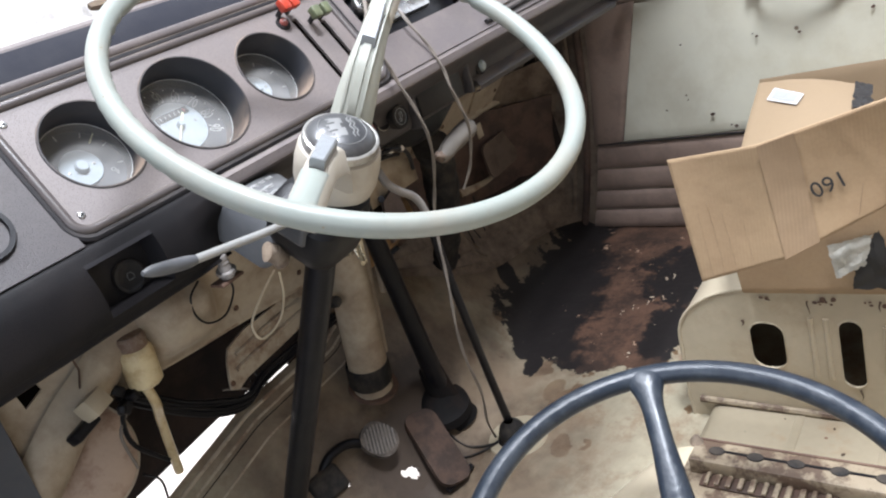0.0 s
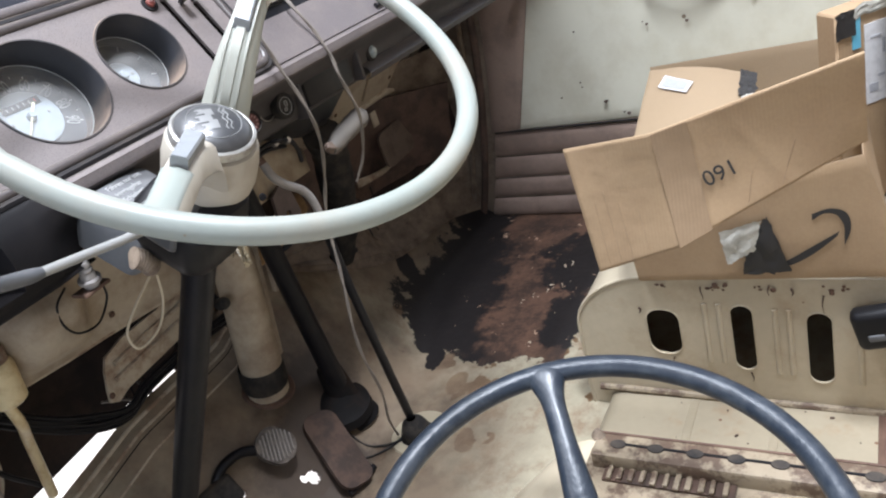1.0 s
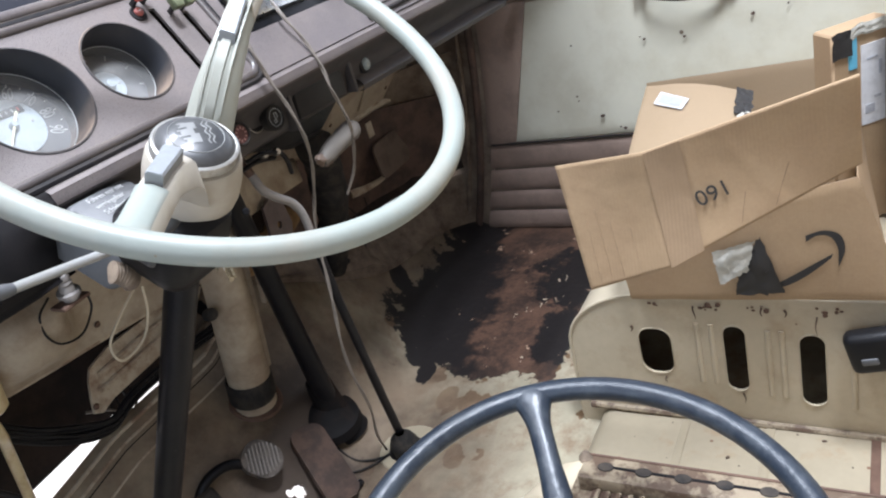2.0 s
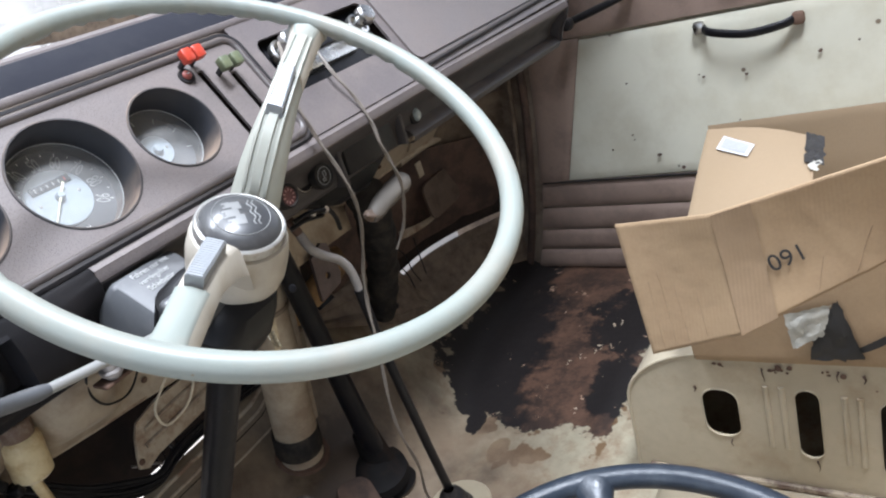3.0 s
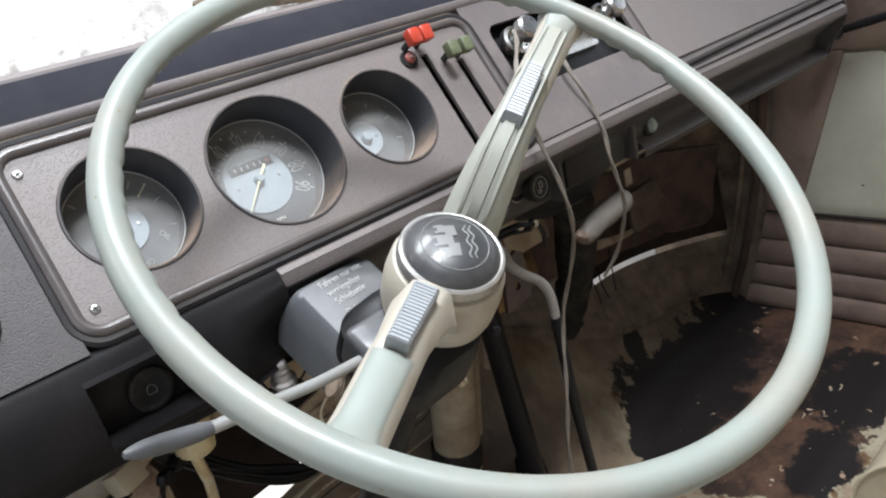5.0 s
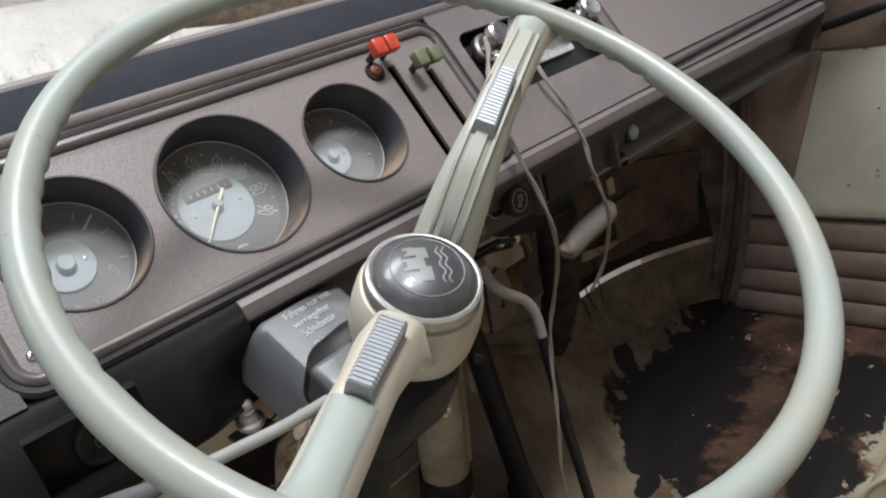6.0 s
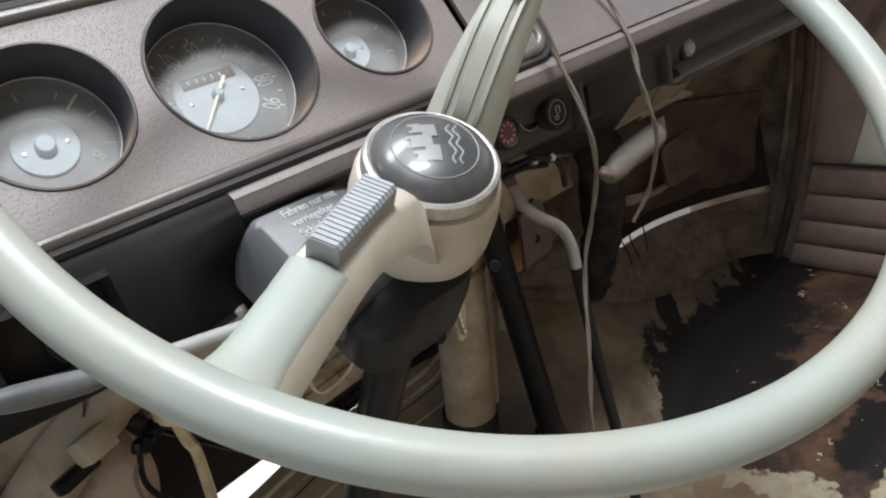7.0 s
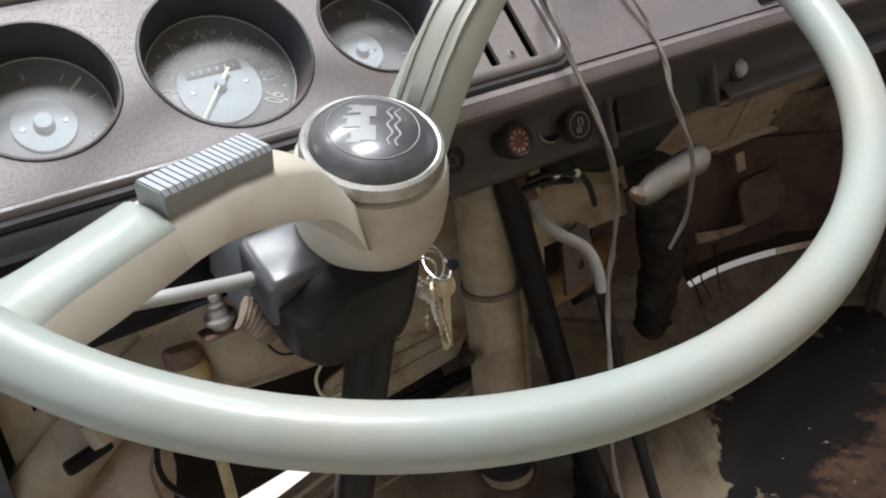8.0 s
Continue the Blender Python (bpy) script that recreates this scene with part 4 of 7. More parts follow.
def lower_face(x, k):
    b = min(max((x + 0.085) / 0.05, 0), 1)
    q = OVER[k] * (1 - b) + UNDER[k] * b
    y = q.x
    if -0.184 < x < -0.118 and 0.684 < q.y < 0.729:
        y = max(y, 0.187)
    return along(x, y, q.y)


bm = bmesh.new()
sheet(bm, lower_face, sorted(steps(LX, -0.035, 90) + [-0.1845, -0.1835, -0.1185, -0.1175]), list(range(len(OVER))))
knee = part("knee_pad", bm, m_knee, dash, "padded lower face, darkened for its shade, with a square knob recess", angle=50)
knee.data.materials.append(m_trim)
for f in knee.data.polygons:
    f.material_index = int(-0.1848 < f.center.x < -0.1172 and 0.684 < f.center.z + 0.0304 * (f.center.x - 0.016) < 0.734)
part("knob_recess", box(bmesh.new(), along(-0.151, 0.1855, 0.7065), (0.0645, 0.002, 0.044), 0.0005), m_trim, dash, "black square knob recess")
# fascia with the pull knobs; it stands back behind the lip towards the passenger's side
def set_back(x):
    k = min(max((x + 0.03) / 0.03, 0), 1)
    return 0.022 * k * k * (3 - 2 * k)


def fascia_at(x, y, z):
    k = min(max((0.727 - z) / 0.02, 0), 1)
    return along(x, y + set_back(x) * k, z)


bm = bmesh.new()
sweep(bm, [(0.1690, 0.7270), (0.1745, 0.7140), (0.1790, 0.704), (0.1840, 0.695), (0.1860, 0.686), (0.1868, 0.676), (0.190, 0.668), (0.198, 0.663), (0.30, 0.668)], steps(-0.035, RX, 50), fascia_at)
part("fascia", bm, m_fascia, dash, "black plastic lower fascia")
for x0, s in ((LX, -1), (RX, 1)):
    bm = bmesh.new()
    p = [along(x0, *q) for q in ((0.50, 0.89), (0.262, 0.868), yz(0.092, 0.004), yz(-0.084, 0.001), (0.164, 0.735), (0.168, 0.717), (0.186, 0.69), (0.192, 0.668), (0.30, 0.668))]
    bm.faces.new([bm.verts.new(q) for q in p])
    made = bmesh.ops.extrude_face_region(bm, geom=list(bm.faces))
    bmesh.ops.translate(bm, verts=[v for v in made["geom"] if isinstance(v, bmesh.types.BMVert)], vec=(s * 0.012, 0, 0))
    bmesh.ops.bevel(bm, geom=[e for e in bm.edges], offset=0.004, segments=2, affect="EDGES")
    part("end_cheek", bm, m_endpad, dash)

PODS = (("fuel", -0.116, 0.0035, 0.0453, 0.0414), ("speedo", 0.0, 0.0, 0.0543, 0.0500), ("clock", 0.1142, 0.0005, 0.0444, 0.0404))
U0, U1, V0, V1 = -0.187, 0.252, -0.072, 0.072
slots = [rounded(0.0085, 0.104, 0.0015, 2, 0.1835, -0.008), rounded(0.0085, 0.090, 0.0015, 2, 0.2190, -0.016)]
bm = bmesh.new()
plate(bm, rounded(U1 - U0, V1 - V0, 0.018, 6, (U0 + U1) / 2, (V0 + V1) / 2), [ring2(r, 48, u, v) for _, u, v, r, _ in PODS] + slots, D, 0.004)
part("instrument_panel", bm, m_vinyl, dash, "grained brown instrument panel", smooth=False)
bm = bmesh.new()
loop = rounded(U1 - U0 - 0.010, V1 - V0 - 0.010, 0.015, 8, (U0 + U1) / 2, (V0 + V1) / 2)
hose(bm, [D @ Vector((u, v, -0.0005)) for u, v in loop], 0.0046, 10, closed=True)
part("panel_frame", bm, m_border, dash, "raised smooth brown border of the panel")
bm = bmesh.new()
loop = rounded(U1 - U0 + 0.0035, V1 - V0 + 0.0035, 0.021, 8, (U0 + U1) / 2, (V0 + V1) / 2)
hose(bm, [D @ Vector((u, v, -0.0022)) for u, v in loop], 0.0042, 8, closed=True)
part("panel_gap", bm, m_trim, dash, "dark gap round the panel")
for u, w in ((0.1835, 0.0085), (0.2190, 0.0085)):
    bm = bmesh.new()
    box(bm, D @ Vector((u, -0.012, -0.016)), (w + 0.004, 0.11, 0.002), 0, D.to_3x3())
    part("slot_bottom", bm, m_black, dash)
# the padding beside the panel, with the radio opening
bm = bmesh.new()
plate(bm, [(LX - C0.x, -0.077), (U0 + 0.002, -0.077), (U0 - 0.002, 0), (U0 + 0.002, 0.079), (LX - C0.x, 0.079)], [], D @ Matrix.Translation((0, 0, 0.001)), 0.004)
part("side_pad", bm, m_endpad, dash, smooth=False)
bm = bmesh.new()
plate(bm, [(U1 - 0.002, -0.077), (0.945, -0.077), (0.945, 0.079), (U1 - 0.002, 0.079)], [rounded(0.200, 0.074, 0.012, 5, 0.371, 0.014)], D @ Matrix.Translation((0, 0, 0.001)), 0.004)
part("passenger_pad", bm, m_pad, dash, smooth=False)
# screws
for k, (u, v) in enumerate(((-0.1705, 0.051), (-0.1695, -0.0515), (0.2000, -0.054))):
    bm = bmesh.new()
    lathe(bm, [(0, 0.0022), (0.0026, 0.0018), (0.0036, 0.0004), (0.0036, 0)], D @ Matrix.Translation((u, v, 0)), 12)
    s = part("screw", bm, m_chrome, dash, "small chrome cross-head screw")
    bm = bmesh.new()
    for a in (20, 110):
        box(bm, D @ Vector((u, v, 0.0023)), (0.0042, 0.0008, 0.0004), 0, D.to_3x3() @ Matrix.Rotation(radians(a), 3, "Z"))
    part("slot", bm, m_black, s, smooth=False)

# gauges
DEEP, GLASS, LIFT = 0.0515, 0.036, 0.0048
for name, u, v, r, rd in PODS:
    P = D @ Matrix.Translation((u, v, 0))
    bm = bmesh.new()
    rings = []
    for rr, w, dv in ((r + 0.0022, 0.0, 0), (r + 0.0014, 0.0012, 0), (r, 0.0012, 0), (r - 0.0012, -0.001, 0), (rd + 0.0012, -GLASS, LIFT * 0.6), (rd, -DEEP, LIFT)):
        rings.append([bm.verts.new(P @ Vector((rr * math.cos(2 * math.pi * k / 56), dv + rr * math.sin(2 * math.pi * k / 56), w))) for k in range(56)])
    for a, b in zip(rings[:-1], rings[1:]):
        for k in range(56):
            bm.faces.new((a[k], a[(k + 1) % 56], b[(k + 1) % 56], b[k]))
    cone = part(name + "_gauge", bm, m_cone, dash, "deep black conical gauge recess, dusty")
    Q = P @ Matrix.Translation((0, LIFT, -DEEP))
    face = part("dial", lathe(bmesh.new(), [(0, 0), (rd * 0.5, 0), (rd + 0.001, 0)], Q, 48), m_dial, cone, "black dial face")
    inner = {"fuel": 0.0198, "speedo": 0.0295, "clock": 0.0175}[name]
    Z = Q @ Matrix.Translation((0, 0, 0.0015))
    part("dial_disc", lathe(bmesh.new(), [(0, 0.0006), (inner - 0.0006, 0.0006), (inner, 0), (inner, -0.0015)], Z, 40), m_dialgrey, cone, "pale blue-grey inner disc")
    glass = part("glass", lathe(bmesh.new(), [(0, 0.0), (rd * 0.6, 0), (rd + 0.0012, -0.0005)], P @ Matrix.Translation((0, LIFT * 0.6, -GLASS)), 40), m_glass, cone, "dusty clear glass")
    glass.visible_shadow = False
    part("glass_rim", hose(bmesh.new(), [P @ Vector(((rd + 0.0006) * math.cos(a), LIFT * 0.6 + (rd + 0.0006) * math.sin(a), -GLASS + 0.0006)) for a in steps(0, 2 * math.pi * 0.98, 48)], 0.0005, 6, closed=True), m_lettering, cone, "thin pale edge of the glass")
    if name == "speedo":
        bm = bmesh.new()
        box(bm, Z @ Vector((0.000, 0.0140, 0.0012)), (0.040, 0.0080, 0.0012), 0.0004, Z.to_3x3())
        part("odometer_window", bm, m_black, cone, "odometer window")
        for k in range(6):
            bm = bmesh.new()
            box(bm, Z @ Vector((-0.0150 + 0.0060 * k, 0.0140, 0.0020)), (0.0012, 0.0034, 0.0004), 0, Z.to_3x3())
            part("odometer_bar", bm, m_lettering if k < 5 else m_red, cone, smooth=False)
        bm = bmesh.new()
        a = radians(227)
        tip, tail = Vector((0.034 * math.cos(a), 0.034 * math.sin(a), 0.006)), Vector((-0.014 * math.cos(a), -0.014 * math.sin(a), 0.006))
        side_ = Vector((-math.sin(a), math.cos(a), 0))
        top = [Z @ q for q in (tip + 0.0003 * side_, tip - 0.0003 * side_, tail - 0.0011 * side_, tail + 0.0011 * side_)]
        bm.faces.new([bm.verts.new(q) for q in top])
        low = [Z @ (q - Vector((0, 0, 0.0008))) for q in (tip + 0.0003 * side_, tip - 0.0003 * side_, tail - 0.0011 * side_, tail + 0.0011 * side_)]
        bm.faces.new([bm.verts.new(q) for q in low[::-1]])
        part("needle", bm, m_needle, cone, "cream pointer", smooth=False)
        part("needle_hub", lathe(bmesh.new(), [(0, 0.007), (0.003, 0.0068), (0.0042, 0.004), (0.0044, 0)], Z, 20), m_dialgrey, cone)
        for k, num in enumerate(("10", "20", "30", "40", "50", "60", "70", "80", "90")):
            a = radians(204 - 29 * k)
            q = Vector((0.0372 * math.cos(a), 0.0372 * math.sin(a), 0.0006))
            lettering("numeral", num, Q @ Matrix.Translation(q) @ Matrix.Rotation(a - math.pi / 2, 4, "Z") @ Matrix.Diagonal((0.66, 1.25, 1, 1)), 0.0150, m_lettering, cone, 0.0002)
        lettering("numeral", "MPH", Q @ Matrix.Translation((0.001, -0.037, 0.0006)), 0.0042, m_print, cone, 0.0002)
        for k in range(19):
            a = radians(233 - 14.5 * k)
            bm = bmesh.new()
            box(bm, Q @ Vector((0.0462 * math.cos(a), 0.0462 * math.sin(a), 0.0004)), (0.0035 if k % 2 == 0 else 0.002, 0.0007, 0.0004), 0, Q.to_3x3() @ Matrix.Rotation(a, 3, "Z"))
            part("tick", bm, m_print, cone, smooth=False)
    else:
        k_ = 1.08 if name == "fuel" else 0.85
        part("centre_boss", lathe(bmesh.new(), [(0, 0.0060), (0.0048 * k_, 0.0058), (0.0058 * k_, 0.0046), (0.0061 * k_, 0)], Z, 28), m_dialgrey, cone)
        for k in range(7):
            a = radians(200 - 36 * k)
            bm = bmesh.new()
            box(bm, Q @ Vector(((rd - 0.004) * math.cos(a), (rd - 0.004) * math.sin(a), 0.0004)), (0.006, 0.001, 0.0004), 0, Q.to_3x3() @ Matrix.Rotation(a, 3, "Z"))
            part("tick", bm, m_lettering, cone, smooth=False)
        if name == "fuel":
            # pointer and the printed marks of the warning lamps
            bm = bmesh.new()
            a = radians(40)
            box(bm, Q @ Vector((0.0355 * math.cos(a), 0.0355 * math.sin(a), 0.0030)), (0.013, 0.0014, 0.0008), 0, Q.to_3x3() @ Matrix.Rotation(a, 3, "Z"))
            part("needle", bm, m_needle, cone, "pale pointer tip", smooth=False)
            lettering("numeral", "OIL", Q @ Matrix.Translation((0.0262, -0.0165, 0.0006)) @ Matrix.Rotation(radians(-62), 4, "Z"), 0.0062, m_lettering, cone, 0.0002)
            for a in (-76, -104, -128):
                P_ = Q @ Matrix.Rotation(radians(a), 4, "Z") @ Matrix.Translation((0.0325, 0, 0.0006))
                bm = bmesh.new()
                hose(bm, [P_ @ Vector((0.0020 * math.cos(b), 0.0016 * math.sin(b), 0)) for b in steps(0, 5.6, 10)], 0.00025, 5, closed=True)
                for j in range(3):
                    box(bm, P_ @ Vector((-0.0012 + 0.0012 * j, -0.0030, 0)), (0.0005, 0.0018, 0.0003), 0, P_.to_3x3())
                part("lamp_mark", bm, m_lettering, cone, smooth=False)
    for sx in (-1, 1):
        part("rivet", lathe(bmesh.new(), [(0, 0.001), (0.0013, 0.0008), (0.0017, 0)], Z @ Matrix.Translation((sx * inner * 0.66, -0.001, 0.0006)), 10), m_ring, cone)

# heater sliders, hazard button
for us, v, mat, lab, h in (((0.1665, 0.1805), 0.0540, m_red, "red heater slider knob", 0.020), ((0.2010, 0.2175), 0.0330, m_green, "olive green heater slider knob", 0.018)):
    for u in us:
        bm = bmesh.new()
        box(bm, D @ Vector((u, v, h)), (0.0125, 0.0145, 0.011), 0.0022, D.to_3x3() @ Matrix.Rotation(radians(8), 3, "X"))
        k = part("slider_knob", bm, mat, dash, lab)
        bm = bmesh.new()
        box(bm, D @ Vector((u, v, h / 2 - 0.004)), (0.004, 0.006, h), 0.001, D.to_3x3())
        part("slider_stem", bm, m_blackplastic, k)
P = D @ Matrix.Translation((0.1655, 0.0435, 0))
b = part("button_base", lathe(bmesh.new(), [(0, 0.002), (0.0085, 0.002), (0.0092, 0.001), (0.0092, 0)], P, 20), m_blackplastic, dash)
part("button", lathe(bmesh.new(), [(0, 0.0058), (0.0035, 0.0055), (0.0047, 0.0045), (0.0049, 0.002)], P, 20), m_fadedred, b, "small red push button")
bm = bmesh.new()
box(bm, D @ Vector((0.1655, 0.0435, 0.0059)), (0.0032, 0.0012, 0.0004), 0, D.to_3x3())
part("button_mark", bm, m_paper, b, smooth=False)

# radio in its opening
radio = thing("car_radio", D @ Vector((0.372, 0.026, -0.03)), "old chrome-fronted car radio with two chrome knobs, set in the dashboard", "radio")
part("recess", box(bmesh.new(), D @ Vector((0.371, 0.014, -0.028)), (0.198, 0.072, 0.03), 0.002, D.to_3x3()), m_black, radio)
part("face_plate", box(bmesh.new(), D @ Vector((0.362, 0.018, -0.010)), (0.110, 0.046, 0.012), 0.004, D.to_3x3()), m_chrome, radio, "chrome face plate")
part("tuning_scale", box(bmesh.new(), D @ Vector((0.362, 0.023, -0.002)), (0.080, 0.016, 0.006), 0.002, D.to_3x3()), m_black, radio)
for u, v in ((0.2935, 0.026), (0.4320, 0.020)):
    k = part("knob", lathe(bmesh.new(), [(0, 0.032), (0.010, 0.0315), (0.0125, 0.029), (0.013, 0.020), (0.012, 0.018), (0.008, 0.016), (0.006, -0.012)], D @ Matrix.Translation((u, v, 0)), 24), m_chrome, radio, "chrome radio knob")
    part("knob_ring", lathe(bmesh.new(), [(0.012, 0.008), (0.0155, 0.007), (0.016, 0.0), (0.012, -0.004)], D @ Matrix.Translation((u, v, 0)), 24), m_chrome, k)
# passenger shelf lid: lip, gap and speaker-side trim
bm = bmesh.new()
hose(bm, [D @ Vector((u, -0.068 + 0.012 * (u - 0.5), 0.004)) for u in steps(0.475, 0.93, 20)], 0.0035, 8)
part("lid_lip", bm, m_trim, dash, "dark lip of the glovebox lid")
bm = bmesh.new()
plate(bm, rounded(0.455, 0.125, 0.014, 5, 0.712, 0.006), [], D @ Matrix.Translation((0, 0, 0.0045)), 0.004)
part("glovebox_lid", bm, m_vinyl, dash, "scuffed brown glovebox lid", smooth=False)

# pull knobs, blank plate and tell-tale on the fascia
def fascia_point(x, z, out=0.0):
    return Vector((x, 0.189 - 0.0174 * (x - 0.016) + set_back(x) - out, z))


FF = frame_of((0, -1, 0.03))
for x, z, r, rim, lab, tall_ in ((-0.1440, 0.7055, 0.0160, m_rubber, "black ribbed pull knob", 0.5), (0.2770, 0.6860, 0.0160, m_rubber, "black wiper knob with a pale symbol", 1.0),
                                 (0.2590, 0.6905, 0.0150, m_trim, "low dull switch ring", 0.2), (0.2055, 0.6940, 0.0145, m_rubber, "black knob with red dots", 1.6), (0.1530, 0.6950, 0.0115, m_blackplastic, "small black push knob", 0.8)):
    P = Matrix.Translation(fascia_point(x, z)) @ FF.to_4x4() @ Matrix.Diagonal((1, 1, tall_, 1))
    k = part("pull_knob", lathe(bmesh.new(), [(0, 0.019), (r * 0.72, 0.0188), (r * 0.80, 0.0205), (r * 0.95, 0.0195), (r, 0.016), (r * 0.97, 0.008), (r * 0.7, 0.004), (r * 0.45, 0.0), (r * 0.45, -0.004)], P, 28), rim, dash, lab)
    bm = bmesh.new()
    if x == 0.2770:
        hose(bm, [P @ Vector((0.0105 * math.cos(a), 0.0105 * math.sin(a), 0.0192)) for a in steps(0, 2 * math.pi * 0.97, 28)], 0.0003, 6, closed=True)
        for sx, sy, w, h in ((0.0012, 0.0022, 0.0042, 0.0062), (-0.0018, -0.0040, 0.0042, 0.0030)):
            part("knob_mark", hose(bmesh.new(), [P @ Vector((sx + dx * w, sy + dy * h, 0.0193)) for dx, dy in ((-0.5, -0.5), (0.5, -0.5), (0.5, 0.5), (-0.5, 0.5))], 0.0005, 6, closed=True), m_lettering, k)
        part("knob_symbol", bm, m_lettering, k)
    elif x == 0.2055:
        part("knob_face", lathe(bmesh.new(), [(0, 0.0190), (0.0102, 0.0190), (0.0104, 0.0180)], P, 24), m_maroon, k, "dull maroon knob face")
        for j in range(10):
            a = 2 * math.pi * j / 10
            part("knob_mark", box(bmesh.new(), P @ Vector((0.0072 * math.cos(a), 0.0072 * math.sin(a), 0.0192)), (0.0028, 0.0014, 0.0006), 0, P.to_3x3() @ Matrix.Rotation(a, 3, "Z")), m_pink, k, "pale pink mark", smooth=False)
        bm.free()
    elif x == 0.2590:
        hose(bm, [P @ Vector((0.0138 * math.cos(a), 0.0138 * math.sin(a), 0.0200)) for a in steps(0, 2 * math.pi * 0.97, 28)], 0.0007, 6, closed=True)
        part("knob_ring", bm, m_ring, k, "thin bright ring")
    elif x == 0.1530:
        hose(bm, [P @ Vector(q) for q in ((-0.0042, -0.004, 0.0193), (0.0042, -0.004, 0.0193), (0.0024, 0.0015, 0.0193), (0.0, 0.0050, 0.0193), (-0.0024, 0.0015, 0.0193))], 0.0004, 6, closed=True)
        part("knob_symbol", bm, m_silverprint, k)
    elif x == -0.1440:
        hose(bm, [P @ Vector(q) for q in ((-0.0032, -0.003, 0.0193), (0.0028, -0.003, 0.0193), (0.0034, 0.0, 0.0193), (0.0015, 0.0032, 0.0193), (-0.0015, 0.0036, 0.0193), (-0.0034, 0.001, 0.0193))], 0.0003, 6, closed=True)
        part("knob_symbol", bm, m_silverprint, k)
    else:
        bm.free()
# recess behind the left pull knob, blank plate, small chrome light
bm = bmesh.new()
box(bm, fascia_point(0.380, 0.689, 0.004), (0.106, 0.016, 0.056), 0.004, Matrix.Rotation(radians(2.5), 3, "Y"))
part("blank_plate", bm, m_blackplastic, dash, "square black switch cover")
for x in (0.316, 0.449):
    part("fascia_rib", box(bmesh.new(), fascia_point(x, 0.686, 0.006), (0.006, 0.020, 0.064), 0.002), m_fascia, dash)
P = Matrix.Translation(fascia_point(0.4935, 0.679)) @ FF.to_4x4() @ Matrix.Diagonal((0.9, 1.3, 1, 1))
k = part("lamp_bezel", lathe(bmesh.new(), [(0.008, 0.008), (0.012, 0.006), (0.013, 0.0)], P, 20), m_blackplastic, dash)
part("lamp_lens", lathe(bmesh.new(), [(0, 0.015), (0.004, 0.0142), (0.0068, 0.011), (0.008, 0.004)], P, 20), m_lens, k, "small domed greyish tell-tale lens")
part("fascia_ledge", sweep(bmesh.new(), [(0.186, 0.684), (0.176, 0.680), (0.170, 0.672), (0.174, 0.664), (0.188, 0.662)], steps(0.462, 0.955, 8), fascia_at), m_fascia, dash, "rounded lower ledge of the fascia")
# round end vent
P = D @ Matrix.Translation((-0.245, -0.03, 0.001))
part("end_vent", lathe(bmesh.new(), [(0.026, 0), (0.025, 0.004), (0.021, 0.004), (0.019, -0.012), (0, -0.014)], P, 28), m_black, dash, "round black air vent")

# ---- steering wheel ----
O = Vector((0.0137, 0.0203, 0.7663))
WN = Vector((-0.0052, -0.5859, 0.8104)).normalized()
WU = (Vector((1, 0, 0)) - Vector((1, 0, 0)).project(WN)).normalized()
W = Matrix.Translation(O) @ Matrix((WU, WN.cross(WU), WN)).transposed().to_4x4()
RISE, RR, RT = 0.066, 0.1910, 0.0084
wheel = thing("steering_wheel", O, "cream-white enamelled two-spoke steering wheel with chrome horn bars", "steering wheel")
bm = bmesh.new()
n, m_ = 192, 20
rings = []
for i in range(n):
    a = 2 * math.pi * i / n
    grip = 0.5 + 0.5 * math.cos(72 * a)
    deg = math.degrees(a) % 360
    zone = 1.0 if (-1 < deg < 92 or 118 < deg < 182) else 0.0
    ring = []
    for j in range(m_):
        b = 2 * math.pi * j / m_
        under = max(0.0, -math.sin(b)) * (0.6 + 0.4 * max(0.0, -math.cos(b)))
        rt = RT * (1 - 0.30 * zone * grip * min(1.0, under + 0.45 * max(0.0, -math.cos(b))))
        ring.append(bm.verts.new(W @ Vector(((RR + rt * math.cos(b)) * math.cos(a), (RR + rt * math.cos(b)) * math.sin(a), RISE + rt * 1.05 * math.sin(b)))))
    rings.append(ring)
for i in range(n):
    for j in range(m_):
        bm.faces.new((rings[i][j], rings[(i + 1) % n][j], rings[(i + 1) % n][(j + 1) % m_], rings[i][(j + 1) % m_]))
part("rim", bm, m_rim, wheel, "pale enamel rim with finger grips underneath", angle=80)
bm = bmesh.new()
lathe(bm, [(0.0295, -0.0170), (0.0338, -0.0172), (0.0362, -0.0185), (0.0378, -0.0225), (0.0394, -0.036), (0.0390, -0.054), (0.0365, -0.064), (0.022, -0.068), (0, -0.068)], W, 56)
part("hub", bm, m_hub, wheel, "aged cream hub boss")
part("hub_ring", lathe(bmesh.new(), [(0.0300, -0.0085), (0.0322, -0.0080), (0.0340, -0.0090), (0.0347, -0.0110), (0.0350, -0.0155), (0.0338, -0.0160), (0.030, -0.0165)], W, 56), m_ring, wheel, "dull chrome ring")
cap = part("horn_cap", lathe(bmesh.new(), [(0, 0.0025), (0.008, 0.0022), (0.016, 0.0008), (0.0235, -0.002), (0.0285, -0.0052), (0.0312, -0.0085), (0.0318, -0.0115)], W, 56), m_cap, wheel, "domed dark horn cap with a silver relief emblem")
capz = lambda r: 0.0025 - 0.0045 * (r / 0.0235) ** 2 + 0.0001
bm = bmesh.new()
